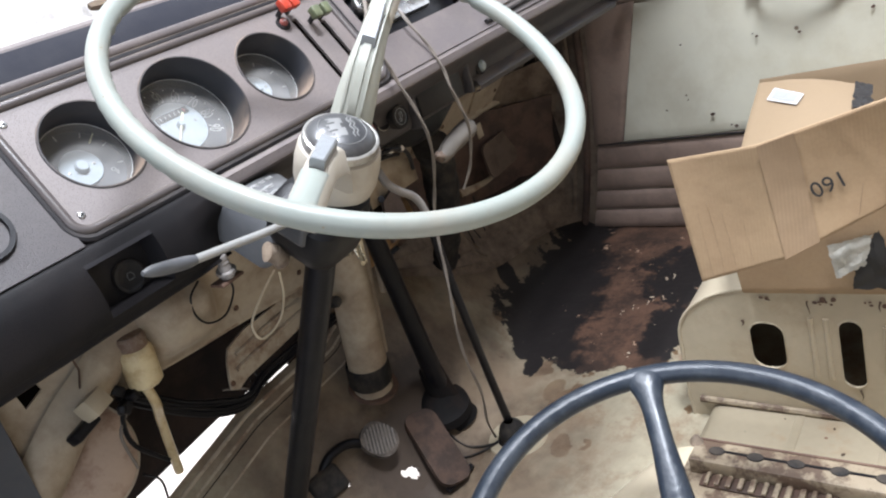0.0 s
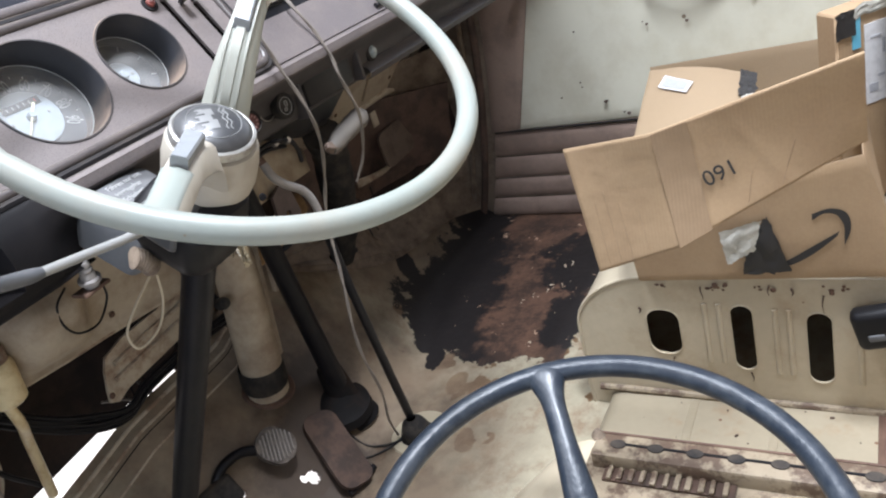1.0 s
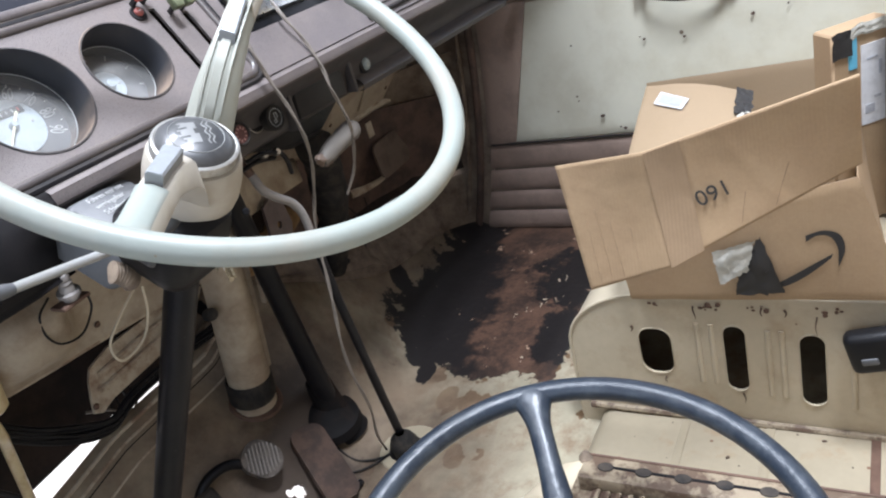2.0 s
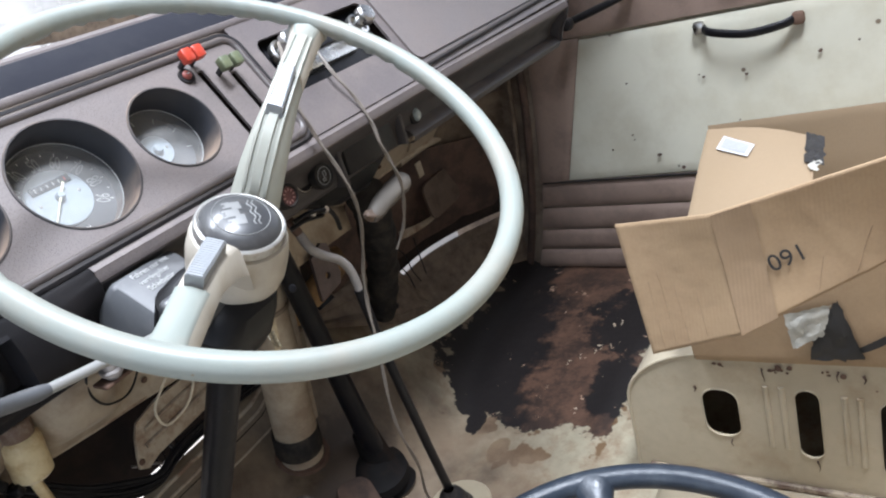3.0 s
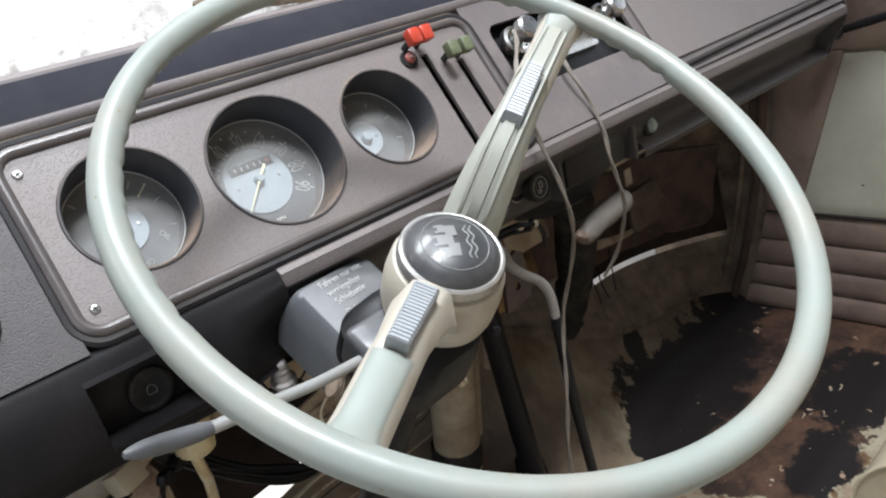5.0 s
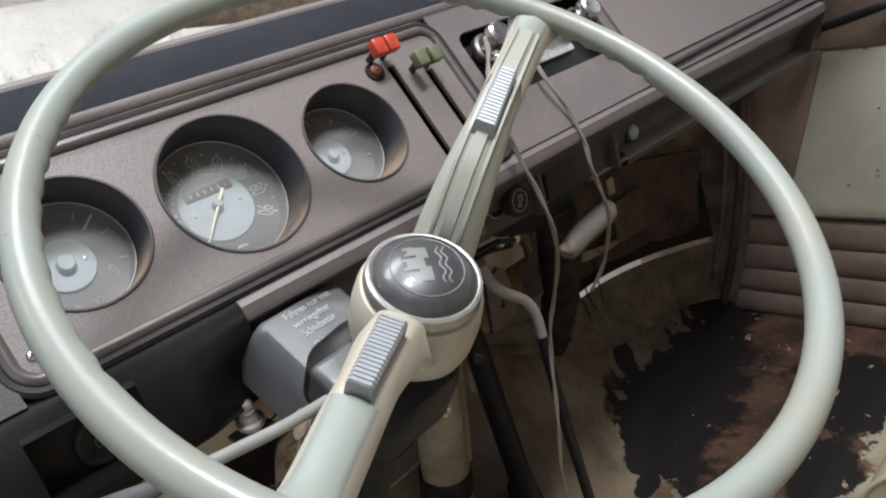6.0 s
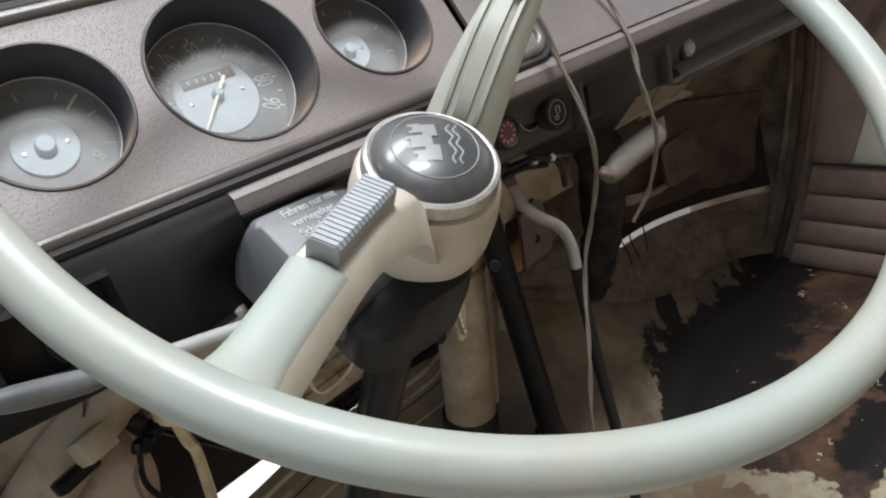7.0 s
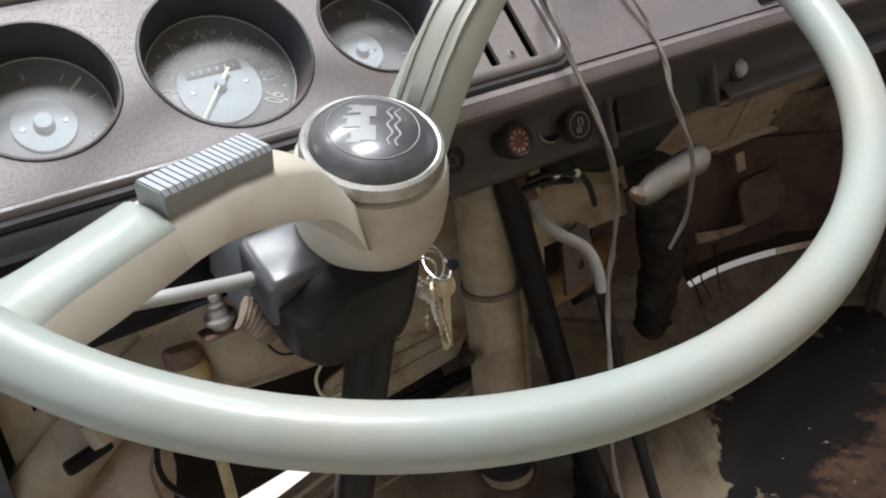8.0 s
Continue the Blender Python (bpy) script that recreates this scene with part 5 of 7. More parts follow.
hose(bm, [W @ Vector((0.0215 * math.cos(a), 0.0215 * math.sin(a), capz(0.0215))) for a in steps(0, 2 * math.pi * 0.98, 48)], 0.0004, 6, closed=True)
part("emblem_ring", bm, m_silverprint, cap)
spin = Matrix.Rotation(radians(58), 4, "Z")


def on_cap(x, y, lift=0.0004):
    q = spin @ Vector((x, y, 0))
    return W @ Vector((q.x, q.y, capz(q.length) + lift))


# a plain walled shape over two waves
WALLS = ((-12, 12, -2, 5), (-13, -6, 5, 9), (-13, -11, 9, 11), (-8, -6, 9, 11), (-4, 4, 5, 11), (-4, -2, 11, 13), (2, 4, 11, 13), (6, 13, 5, 9), (6, 8, 9, 11), (11, 13, 9, 11))
bm = bmesh.new()
grid = {}
for i in range(-14, 14):
    for j in range(-4, 14):
        cx, cy = i + 0.5, j + 0.5
        if any(x0 < cx < x1 and y0 < cy < y1 for x0, x1, y0, y1 in WALLS) and not (abs(cx) < 3 and cy < 1):
            vs = []
            for q in ((i, j), (i + 1, j), (i + 1, j + 1), (i, j + 1)):
                if q not in grid:
                    grid[q] = bm.verts.new(on_cap(q[0] * 0.00102, q[1] * 0.00102 + 0.001))
                vs.append(grid[q])
            bm.faces.new(vs)
part("emblem_wall", bm, m_silverprint, cap, "silver relief of plain walls")
for j in range(2):
    bm = bmesh.new()
    hose(bm, [on_cap(-0.0135 + 0.00115 * k, -0.0075 - 0.0036 * j + 0.0012 * math.sin(k * 0.75), 0.0) for k in range(24)], 0.0007, 6)
    part("emblem_wave", bm, m_silverprint, cap)

# spokes rise from the hub to the rim
HEIGHTS = ((0.026, -0.022), (0.036, -0.010), (0.046, 0.009), (0.060, 0.027), (0.080, 0.0405), (0.105, 0.0505), (0.130, 0.0575), (0.155, 0.0618), (0.175, 0.0650), (0.191, 0.0690))


def spoke_h(r):
    for (r0, h0), (r1, h1) in zip(HEIGHTS[:-1], HEIGHTS[1:]):
        if r <= r1:
            return h0 + (h1 - h0) * (r - r0) / (r1 - r0)
    return HEIGHTS[-1][1]


for deg in (207.5, 25.0):
    S = W @ Matrix.Rotation(radians(deg), 4, "Z")
    bm = bmesh.new()
    rows = []
    for r in steps(0.022, 0.190, 34):
        h = spoke_h(max(r, 0.026)) - 0.002
        k = min(max((r - 0.164) / 0.026, 0), 1)
        wide = 0.0118 - 0.0025 * min(max((r - 0.03) / 0.09, 0), 1) + 0.006 * k ** 3
        foot = 0.0215 - 0.0080 * min(max((r - 0.035) / 0.075, 0), 1) + 0.004 * k ** 3
        deep = 0.031 - 0.013 * min(max((r - 0.04) / 0.08, 0), 1) - 0.004 * k
        e = 0.003
        rows.append([bm.verts.new(S @ Vector((r, y, h + z))) for y, z in ((-wide + e, 0), (-wide, -e * 0.7), (-foot, -deep + e), (-foot + 0.005, -deep), (foot - 0.005, -deep), (foot, -deep + e), (wide, -e * 0.7), (wide - e, 0), (wide * 0.3, 0.0012), (-wide * 0.3, 0.0012))])
    for a, b in zip(rows[:-1], rows[1:]):
        for k in range(10):
            bm.faces.new((a[k], b[k], b[(k + 1) % 10], a[(k + 1) % 10]))
    bm.faces.new(rows[0]), bm.faces.new(rows[-1][::-1])
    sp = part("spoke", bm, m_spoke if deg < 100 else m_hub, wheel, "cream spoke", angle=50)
    if deg < 100:
        for sy, w, up in ((0, 0.0046, 0.0030), (-1, 0.0013, 0.0020), (1, 0.0013, 0.0020)):
            bm = bmesh.new()
            rows = []
            for r in steps(0.036, 0.168, 26):
                y0, h = sy * (0.0088 - 0.014 * max(0, r - 0.05)), spoke_h(r) - 0.0012
                rows.append([bm.verts.new(S @ Vector((r, y0 + y, h + z))) for y, z in ((-w, -0.002), (-w * 0.8, up), (w * 0.8, up), (w, -0.002))])
            for a, b in zip(rows[:-1], rows[1:]):
                for k in range(3):
                    bm.faces.new((a[k], b[k], b[k + 1], a[k + 1]))
            bm.faces.new(rows[0]), bm.faces.new(rows[-1][::-1])
            part("raised_strip", bm, m_spoke, sp)
    # the rim's enamel runs down the outer end of the spoke
    bm = bmesh.new()
    rows = []
    for r in steps(0.1325 if deg > 100 else 0.1225, 0.190, 18):
        h = spoke_h(r) - 0.0006
        k = min(max((r - 0.164) / 0.026, 0), 1)
        wide = 0.0110 - 0.0015 * min(max((r - 0.10) / 0.05, 0), 1) + 0.006 * k ** 3
        foot = 0.0136 + 0.004 * k ** 3
        deep = 0.0165 - 0.004 * k
        rows.append([bm.verts.new(S @ Vector((r, y, h + z))) for y, z in ((-wide + 0.003, 0), (-wide, -0.002), (-foot, -deep), (foot, -deep), (wide, -0.002), (wide - 0.003, 0), (0, 0.0014))])
    for a, b in zip(rows[:-1], rows[1:]):
        for k in range(7):
            bm.faces.new((a[k], b[k], b[(k + 1) % 7], a[(k + 1) % 7]))
    bm.faces.new(rows[0]), bm.faces.new(rows[-1][::-1])
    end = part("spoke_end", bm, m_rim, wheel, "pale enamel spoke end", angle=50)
    # side faces take the hub's tone, upper faces keep the rim's
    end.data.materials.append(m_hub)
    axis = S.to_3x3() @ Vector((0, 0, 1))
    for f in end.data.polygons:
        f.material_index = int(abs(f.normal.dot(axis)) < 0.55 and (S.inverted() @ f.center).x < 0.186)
    # ribbed horn bar
    r0, r1 = (0.082, 0.131) if deg > 100 else (0.079, 0.120)
    bm = bmesh.new()
    n_rib = 17
    top = [(r0, 0.0075)]
    for k in range(n_rib):
        a, d = r0 + (r1 - r0) * (k + 0.08) / n_rib, (r1 - r0) / n_rib
        top += [(a, 0.0088), (a + 0.74 * d, 0.0088), (a + 0.80 * d, 0.0080), (a + 0.92 * d, 0.0080)]
    top.append((r1, 0.0075))
    bar_h = lambda r: spoke_h(r0) + (spoke_h(r1) - spoke_h(r0)) * (r - r0) / (r1 - r0)
    rows = []
    for r, hh in top:
        wb = 0.0068 - 0.0012 * (r - r0) / (r1 - r0)
        rows.append([bm.verts.new(S @ Vector((r, y, bar_h(r) + z))) for y, z in ((-wb, -0.004), (-wb, hh - 0.0018), (-wb + 0.0014, hh), (wb - 0.0014, hh), (wb, hh - 0.0018), (wb, -0.004))])
    for a, b in zip(rows[:-1], rows[1:]):
        for k in range(5):
            bm.faces.new((a[k], b[k], b[k + 1], a[k + 1]))
    bm.faces.new(rows[0]), bm.faces.new(rows[-1][::-1])
    part("horn_bar", bm, m_alu, wheel, "ribbed silver horn bar", smooth=False)

# ---- column, switch housing, stalk, keys ----
CD = Vector((0.086, -0.504, 0.859)).normalized()
CT = Vector((0.0395, 0.096, 0.700))
column = thing("steering_column", (-0.02, 0.44, 0.12), "black steering column with plastic switch housing", "steering column")
bm = bmesh.new()
lathe(bm, [(0.0165, 0), (0.0165, -0.62), (0, -0.62)], Matrix.Translation(CT) @ frame_of(CD).to_4x4(), 24)
part("column_tube", bm, m_black, column, "scuffed black tube")
H = W @ Matrix.Translation((0.004, -0.004, -0.064))
bm = bmesh.new()
rows = []
for h, w, d, cx, cy in ((0.004, 0.020, 0.028, -0.010, 0), (0.0, 0.030, 0.036, -0.020, 0), (-0.012, 0.038, 0.040, -0.028, 0), (-0.040, 0.038, 0.040, -0.028, 0.001), (-0.062, 0.034, 0.036, -0.022, 0.004), (-0.085, 0.028, 0.030, -0.009, 0.010), (-0.100, 0.021, 0.021, 0.005, 0.014)):
    rows.append([bm.verts.new(H @ Vector((cx + x, cy + y, h))) for x, y in rounded(2 * w, 2 * d, 0.55 * min(w, d), 5)])
for a, b in zip(rows[:-1], rows[1:]):
    for k in range(len(a)):
        bm.faces.new((a[k], a[(k + 1) % len(a)], b[(k + 1) % len(a)], b[k]))
bm.faces.new(rows[-1][::-1]), bm.faces.new(rows[0])
part("switch_housing", bm, m_housing, column, "dusty black column housing")
part("stalk_block", box(bmesh.new(), H @ Vector((-0.051, 0.003, -0.013)), (0.038, 0.040, 0.034), 0.006, H.to_3x3(), 3), m_block, column, "grey-black stalk switch block")
for q in ((-0.066, -0.006, -0.018), (0.030, -0.030, -0.020)):
    part("housing_screw", lathe(bmesh.new(), [(0, 0.002), (0.003, 0.0015), (0.0036, 0)], Matrix.Translation(H @ Vector(q)) @ frame_of((-0.5, -0.8, 0.2)).to_4x4(), 10), m_black, column)
stalk = part("indicator_stalk", hose(bmesh.new(), glide([H @ Vector((-0.055, 0.004, -0.012)), (-0.085, 0.052, 0.716), (-0.118, 0.048, 0.724), (-0.160, 0.0436, 0.734)], 6), 0.0036, 10), m_stalk, column, "grey steel indicator stalk")
grip_line = glide([(-0.158, 0.0438, 0.7335), (-0.168, 0.0432, 0.7365), (-0.186, 0.042, 0.7425), (-0.202, 0.041, 0.748)], 5)
part("stalk_grip", hose(bmesh.new(), grip_line, [0.0038, 0.0042, 0.0045, 0.0048, 0.0050, 0.0051, 0.0052, 0.0053, 0.0053, 0.0053, 0.0052, 0.0051, 0.0048, 0.0042, 0.0033, 0.0018], 12), m_grey, stalk, "smooth grey plastic grip")

keys = thing("key_bunch", (0.084, 0.138, 0.60), "bunch of worn brass keys hanging from the ignition lock", "keys")
lockp = Vector((0.0820, 0.138, 0.664))
for dx, dz, r in ((0.0, -0.016, 0.013), (-0.004, -0.021, 0.010), (0.006, -0.020, 0.009)):
    part("key_ring", hose(bmesh.new(), [lockp + Vector((dx + r * 0.9 * math.sin(a), (0.35 * r + dx) * math.cos(a), dz + r * math.cos(a))) for a in steps(0, 2 * math.pi * 0.96, 28)], 0.0009, 6, closed=True), m_chrome, keys, "thin steel split ring")
for j, (dx, dy, tilt, L_) in enumerate(((-0.006, 0.004, -10, 0.044), (0.001, -0.001, 4, 0.050), (0.008, -0.004, 13, 0.046), (0.004, 0.006, 20, 0.036), (-0.002, -0.005, -3, 0.047))):
    K = Matrix.Translation(lockp + Vector((dx, dy, -0.030))) @ Matrix.Scale(0.98, 4) @ Matrix.Rotation(radians(tilt), 4, "Y") @ Matrix.Rotation(radians(25 * j - 50), 4, "Z") @ Matrix.Rotation(radians(90), 4, "X")
    bm = bmesh.new()
    shape = [(0.0085 * math.cos(a), -0.006 + 0.0085 * math.sin(a)) for a in steps(radians(-65), radians(245), 16)]
    y = -0.0135
    left = []
    while y > -L_:
        left += [(-0.0034, y), (-0.0034, y - 0.002), (-0.0026, y - 0.0035)]
        y -= 0.005
    shape += left + [(0.0, -L_ - 0.003), (0.0034, -L_ + 0.001), (0.0034, -0.0135)]
    plate(bm, shape, [ring2(0.0024, 10, 0, -0.001)], K, 0.002)
    part("key", bm, m_brass if j != 0 else m_chrome, keys, "worn key", smooth=False)
lock = thing("ignition_lock", lockp + Vector((-0.02, 0.0, 0)), "black ignition lock barrel on the steering column", "lock")
part("barrel", lathe(bmesh.new(), [(0, 0.022), (0.009, 0.022), (0.011, 0.019), (0.012, 0.0), (0.013, -0.02)], Matrix.Translation(lockp + Vector((-0.046, -0.014, 0.003))) @ frame_of((0.7, 0.5, 0.1)).to_4x4(), 20), m_blackplastic, lock)
part("key_slot", lathe(bmesh.new(), [(0, 0.0245), (0.006, 0.0242), (0.007, 0.022)], Matrix.Translation(lockp + Vector((-0.046, -0.014, 0.003))) @ frame_of((0.7, 0.5, 0.1)).to_4x4(), 16), m_chrome, lock)

# warning box under the dash, with lettering
sbox = thing("relay_box", (0.02, 0.19, 0.66), "dark grey plastic box with white warning lettering under the dashboard", "switch box")
BACK_L, BACK_R = Vector((-0.0345, 0.1555, 0.7341)), Vector((0.0460, 0.1750, 0.7250))
sx = (BACK_R - BACK_L).normalized()
sn = Vector((0.233, -0.641, 0.731))
sn = (sn - sn.project(sx)).normalized()
sv = sn.cross(sx)
SB = Matrix.Translation((BACK_L + BACK_R) / 2 - 0.040 * sv - Vector((0, 0, 0.004))) @ Matrix((sx, sv, sn)).transposed().to_4x4()
bm = bmesh.new()
rows = []
for h, w, d, dy in ((0.0, 0.078, 0.078, 0), (-0.004, 0.083, 0.083, 0), (-0.025, 0.086, 0.085, 0.002), (-0.050, 0.088, 0.070, 0.010)):
    rows.append([bm.verts.new(SB @ Vector((x, y + dy, h))) for x, y in rounded(w, d, 0.008, 4)])
for a, b in zip(rows[:-1], rows[1:]):
    for k in range(len(a)):
        bm.faces.new((a[k], a[(k + 1) % len(a)], b[(k + 1) % len(a)], b[k]))
bm.faces.new(rows[0]), bm.faces.new(rows[-1][::-1])
part("case", bm, m_grey, sbox, angle=50)
for j, line in enumerate(("Fahren nur mit", "verriegelter", "Schiebetür", "Drive only")):
    lettering("lettering", line, SB @ Matrix.Translation((-0.0205 + 0.0006 * j, 0.0335 - 0.0088 * j - (0.0030 if j == 3 else 0), 0.0004)), 0.0079, m_lettering, sbox, 0.0002, "LEFT")

# ---- levers, pedals and tubes on the toe board ----
lever = thing("gear_lever", (0.392, 0.287, 0.03), "black gear lever with a bent bare-metal top and rubber boot", "gear lever")
part("rod", hose(bmesh.new(), [(0.384, 0.283, 0.075), (0.353, 0.262, 0.20), (0.304, 0.226, 0.40), (0.2925, 0.218, 0.520)], [0.0075, 0.007, 0.0065, 0.0065], 12), m_black, lever)
part("bent_top", hose(bmesh.new(), glide([(0.2935, 0.2185, 0.508), (0.2915, 0.2175, 0.545), (0.282, 0.219, 0.569), (0.262, 0.222, 0.588), (0.2475, 0.224, 0.606), (0.2465, 0.231, 0.626)], 6), 0.0058, 12), m_lever, lever, "bent bare grey metal end")
part("neck", hose(bmesh.new(), glide([(0.2465, 0.2305, 0.624), (0.2455, 0.236, 0.640), (0.247, 0.246, 0.662)], 5), [0.0052, 0.0055, 0.0058, 0.006, 0.006, 0.006, 0.006, 0.006, 0.006, 0.006, 0.006], 12), m_rust, lever, "rusty dark neck")
part("boot", lathe(bmesh.new(), [(0.0085, 0.060), (0.012, 0.052), (0.021, 0.040), (0.026, 0.024), (0.024, 0.012), (0.030, 0.006), (0.034, 0.0), (0, 0)], Matrix.Translation((0.390, 0.287, FLOOR + 0.004)) @ frame_of((-0.2, -0.16, 0.96)).to_4x4(), 24), m_rubber, lever, "dusty black rubber boot")
part("boot_plate", lathe(bmesh.new(), [(0, 0.004), (0.055, 0.004), (0.058, 0.0)], Matrix.Translation((0.398, 0.285, FLOOR + 0.004)), 28), m_aisle, lever, "worn floor plate")

brake = thing("hand_lever", (0.393, 0.425, 0.08), "black painted upright brake lever rising from a floor boot", "lever")
part("shaft", hose(bmesh.new(), [(0.392, 0.424, 0.07), (0.379, 0.414, 0.16), (0.349, 0.390, 0.34), (0.302, 0.353, 0.64)], [0.0215, 0.0185, 0.0165, 0.0155], 16), m_black, brake)
part("boot", lathe(bmesh.new(), [(0.014, 0.127), (0.0208, 0.122), (0.0225, 0.112), (0.0240, 0.095), (0.0265, 0.065), (0.030, 0.046), (0.036, 0.028), (0.044, 0.010), (0.048, 0.0), (0, 0)], Matrix.Translation((0.388, 0.416, 0.048)) @ frame_of((-0.035, 0.075, 0.99)).to_4x4(), 28), m_tar, brake, "cracked rubber boot")
SK = Vector((0.372, 0.425, floor_z(0.372, 0.425)))
SN = Vector((-(floor_z(0.382, 0.425) - floor_z(0.362, 0.425)) / 0.02, -(floor_z(0.372, 0.435) - floor_z(0.372, 0.415)) / 0.02, 1)).normalized()
part("skirt", lathe(bmesh.new(), [(0, 0.030), (0.024, 0.027), (0.036, 0.018), (0.046, 0.010), (0.053, 0.006), (0.058, 0.004), (0.062, -0.012), (0, -0.012)], Matrix.Translation(SK) @ frame_of(SN + Vector((0.0, 0.35, 1.3))).to_4x4(), 28), m_tar, brake, "wide black rubber skirt on the floor")

tube = thing("beige_tube", (0.292, 0.475, 0.21), "beige painted upright tube with a dark band at its foot", "tube")
part("pipe", hose(bmesh.new(), [(0.292, 0.482, 0.19), (0.293, 0.470, 0.25), (0.298, 0.439, 0.40), (0.306, 0.395, 0.64)], [0.036, 0.0355, 0.034, 0.033], 24), m_dusty, tube)
part("foot_band", lathe(bmesh.new(), [(0.0375, 0.045), (0.039, 0.04), (0.0395, 0.004), (0.038, 0.0)], Matrix.Translation((0.292, 0.481, 0.205)) @ frame_of((0.02, -0.2, 0.98)).to_4x4(), 28), m_rubber, tube, "dark rubber band")
part("collar", lathe(bmesh.new(), [(0.040, 0.006), (0.047, 0.005), (0.050, 0.0), (0.040, -0.004)], Matrix.Translation((0.296, 0.486, 0.190)) @ frame_of((0, -0.45, 0.88)).to_4x4() @ Matrix.Scale(0.93, 4), 28), m_rust, tube, "broken rusty collar")
part("joint", lathe(bmesh.new(), [(0.0352, 0.004), (0.0366, 0.003), (0.0366, -0.003), (0.0352, -0.004)], Matrix.Translation((0.3005, 0.424, 0.48)) @ frame_of((0.02, -0.19, 0.98)).to_4x4(), 28), m_grimy, tube, "dirty joint ring")
part("flat_bar", box(bmesh.new(), (0.352, 0.395, 0.49), (0.016, 0.010, 0.26), 0.002, frame_of((0.03, -0.19, 0.98))), m_dusty, tube, "flat bar beside the tube")
part("seam", hose(bmesh.new(), [(0.322, 0.452, 0.25), (0.329, 0.418, 0.42), (0.336, 0.375, 0.63)], 0.0075, 8), m_dusty, tube)

pedal = thing("brake_pedal", (0.20, 0.44, 0.12), "worn brake pedal with a ribbed rubber pad on a bent arm", "pedal")
PN = frame_of((-0.15, -0.75, 0.62))
PM = Matrix.Translation((0.209, 0.420, 0.150)) @ PN.to_4x4() @ Matrix.Rotation(radians(28), 4, "Z")
part("pad", plate(bmesh.new(), rounded(0.056, 0.067, 0.026, 8), [], PM @ Matrix.Translation((0, 0, 0.007)), 0.014), m_pedal, pedal, "dusty ribbed rubber pad", angle=50)
for j in range(9):
    half = math.sqrt(max(0.0, 0.030 ** 2 - (0.0062 * (j - 4)) ** 2)) * 0.86
    part("pad_rib", box(bmesh.new(), PM @ Matrix.Rotation(radians(35), 4, "Z") @ Vector((0, 0.0062 * (j - 4), 0.0080)), (2 * half, 0.0030, 0.0028), 0.0008, PM.to_3x3() @ Matrix.Rotation(radians(35), 3, "Z")), m_padrib, pedal)
part("arm", hose(bmesh.new(), glide([(0.200, 0.430, 0.146), (0.170, 0.448, 0.170), (0.140, 0.462, 0.170), (0.118, 0.468, 0.156), (0.105, 0.466, 0.138)], 6), 0.0085, 12), m_black, pedal)
clutch = thing("clutch_pedal", (0.09, 0.45, 0.10), "black clutch pedal arm with a greasy pivot", "pedal")
part("arm", hose(bmesh.new(), glide([(0.105, 0.470, 0.13), (0.082, 0.455, 0.128), (0.070, 0.435, 0.11)], 6), 0.009, 10), m_black, clutch)
part("pad", box(bmesh.new(), (0.104, 0.456, 0.138), (0.062, 0.050, 0.024), 0.009, PN, 3), m_rubber, clutch)
gas = thing("accelerator_pedal", (0.29, 0.36, 0.04), "rust-brown flat accelerator plate on the floor", "pedal")
GM = Matrix.Translation((0.284, 0.374, 0.078)) @ (Matrix.Rotation(radians(38), 3, "X") @ Matrix.Rotation(radians(-24), 3, "Z")).to_4x4()
part("plate", plate(bmesh.new(), rounded(0.064, 0.150, 0.022, 6), [], GM @ Matrix.Translation((0, 0, 0.004)), 0.009), m_gas, gas, angle=50)
part("hinge", hose(bmesh.new(), [(0.235, 0.335, 0.03), (0.30, 0.325, 0.03)], 0.006, 8), m_black, gas)
# ---- below the fascia, between the levers ----
heater = thing("heater_box", (0.40, 0.30, 0.60), "black plastic heater control box under the fascia", "heater")
bm = bmesh.new()
rows = []
for x, y0, y1, z0, z1 in ((0.265, 0.225, 0.30, 0.652, 0.668), (0.285, 0.220, 0.31, 0.640, 0.668), (0.335, 0.222, 0.33, 0.622, 0.668), (0.40, 0.226, 0.34, 0.616, 0.668), (0.455, 0.232, 0.34, 0.634, 0.668), (0.475, 0.240, 0.33, 0.652, 0.668)):
    rows.append([bm.verts.new(q) for q in ((x, y0, z1), (x, y0 + 0.004, z0 + 0.008), (x, y0 + 0.014, z0), (x, y1, z0 + 0.004), (x, y1, z1))])
for a, b in zip(rows[:-1], rows[1:]):
    for k in range(5):
        bm.faces.new((a[k], b[k], b[(k + 1) % 5], a[(k + 1) % 5]))
bm.faces.new(rows[0]), bm.faces.new(rows[-1][::-1])
part("case", bm, m_housing, heater)
for x, y, z in ((0.262, 0.214, 0.646), (0.284, 0.214, 0.640)):
    part("terminal", lathe(bmesh.new(), [(0, 0.006), (0.0035, 0.0055), (0.005, 0.002), (0.005, -0.004), (0, -0.005)], Matrix.Translation((x, y, z)) @ frame_of((-0.3, -0.9, 0.2)).to_4x4(), 12), m_chrome, heater, "small bright terminal")
for pts in ([(0.235, 0.220, 0.648), (0.252, 0.212, 0.650), (0.270, 0.210, 0.645), (0.290, 0.214, 0.636), (0.305, 0.222, 0.618), (0.318, 0.235, 0.596)], [(0.232, 0.226, 0.640), (0.250, 0.220, 0.642), (0.268, 0.218, 0.638), (0.285, 0.222, 0.632)]):
    solid("wire", hose(bmesh.new(), glide(pts, 6), 0.0030, 8), m_black, "short black wire curling below the fascia", "wire", "wires below the fascia")
bm = bmesh.new()
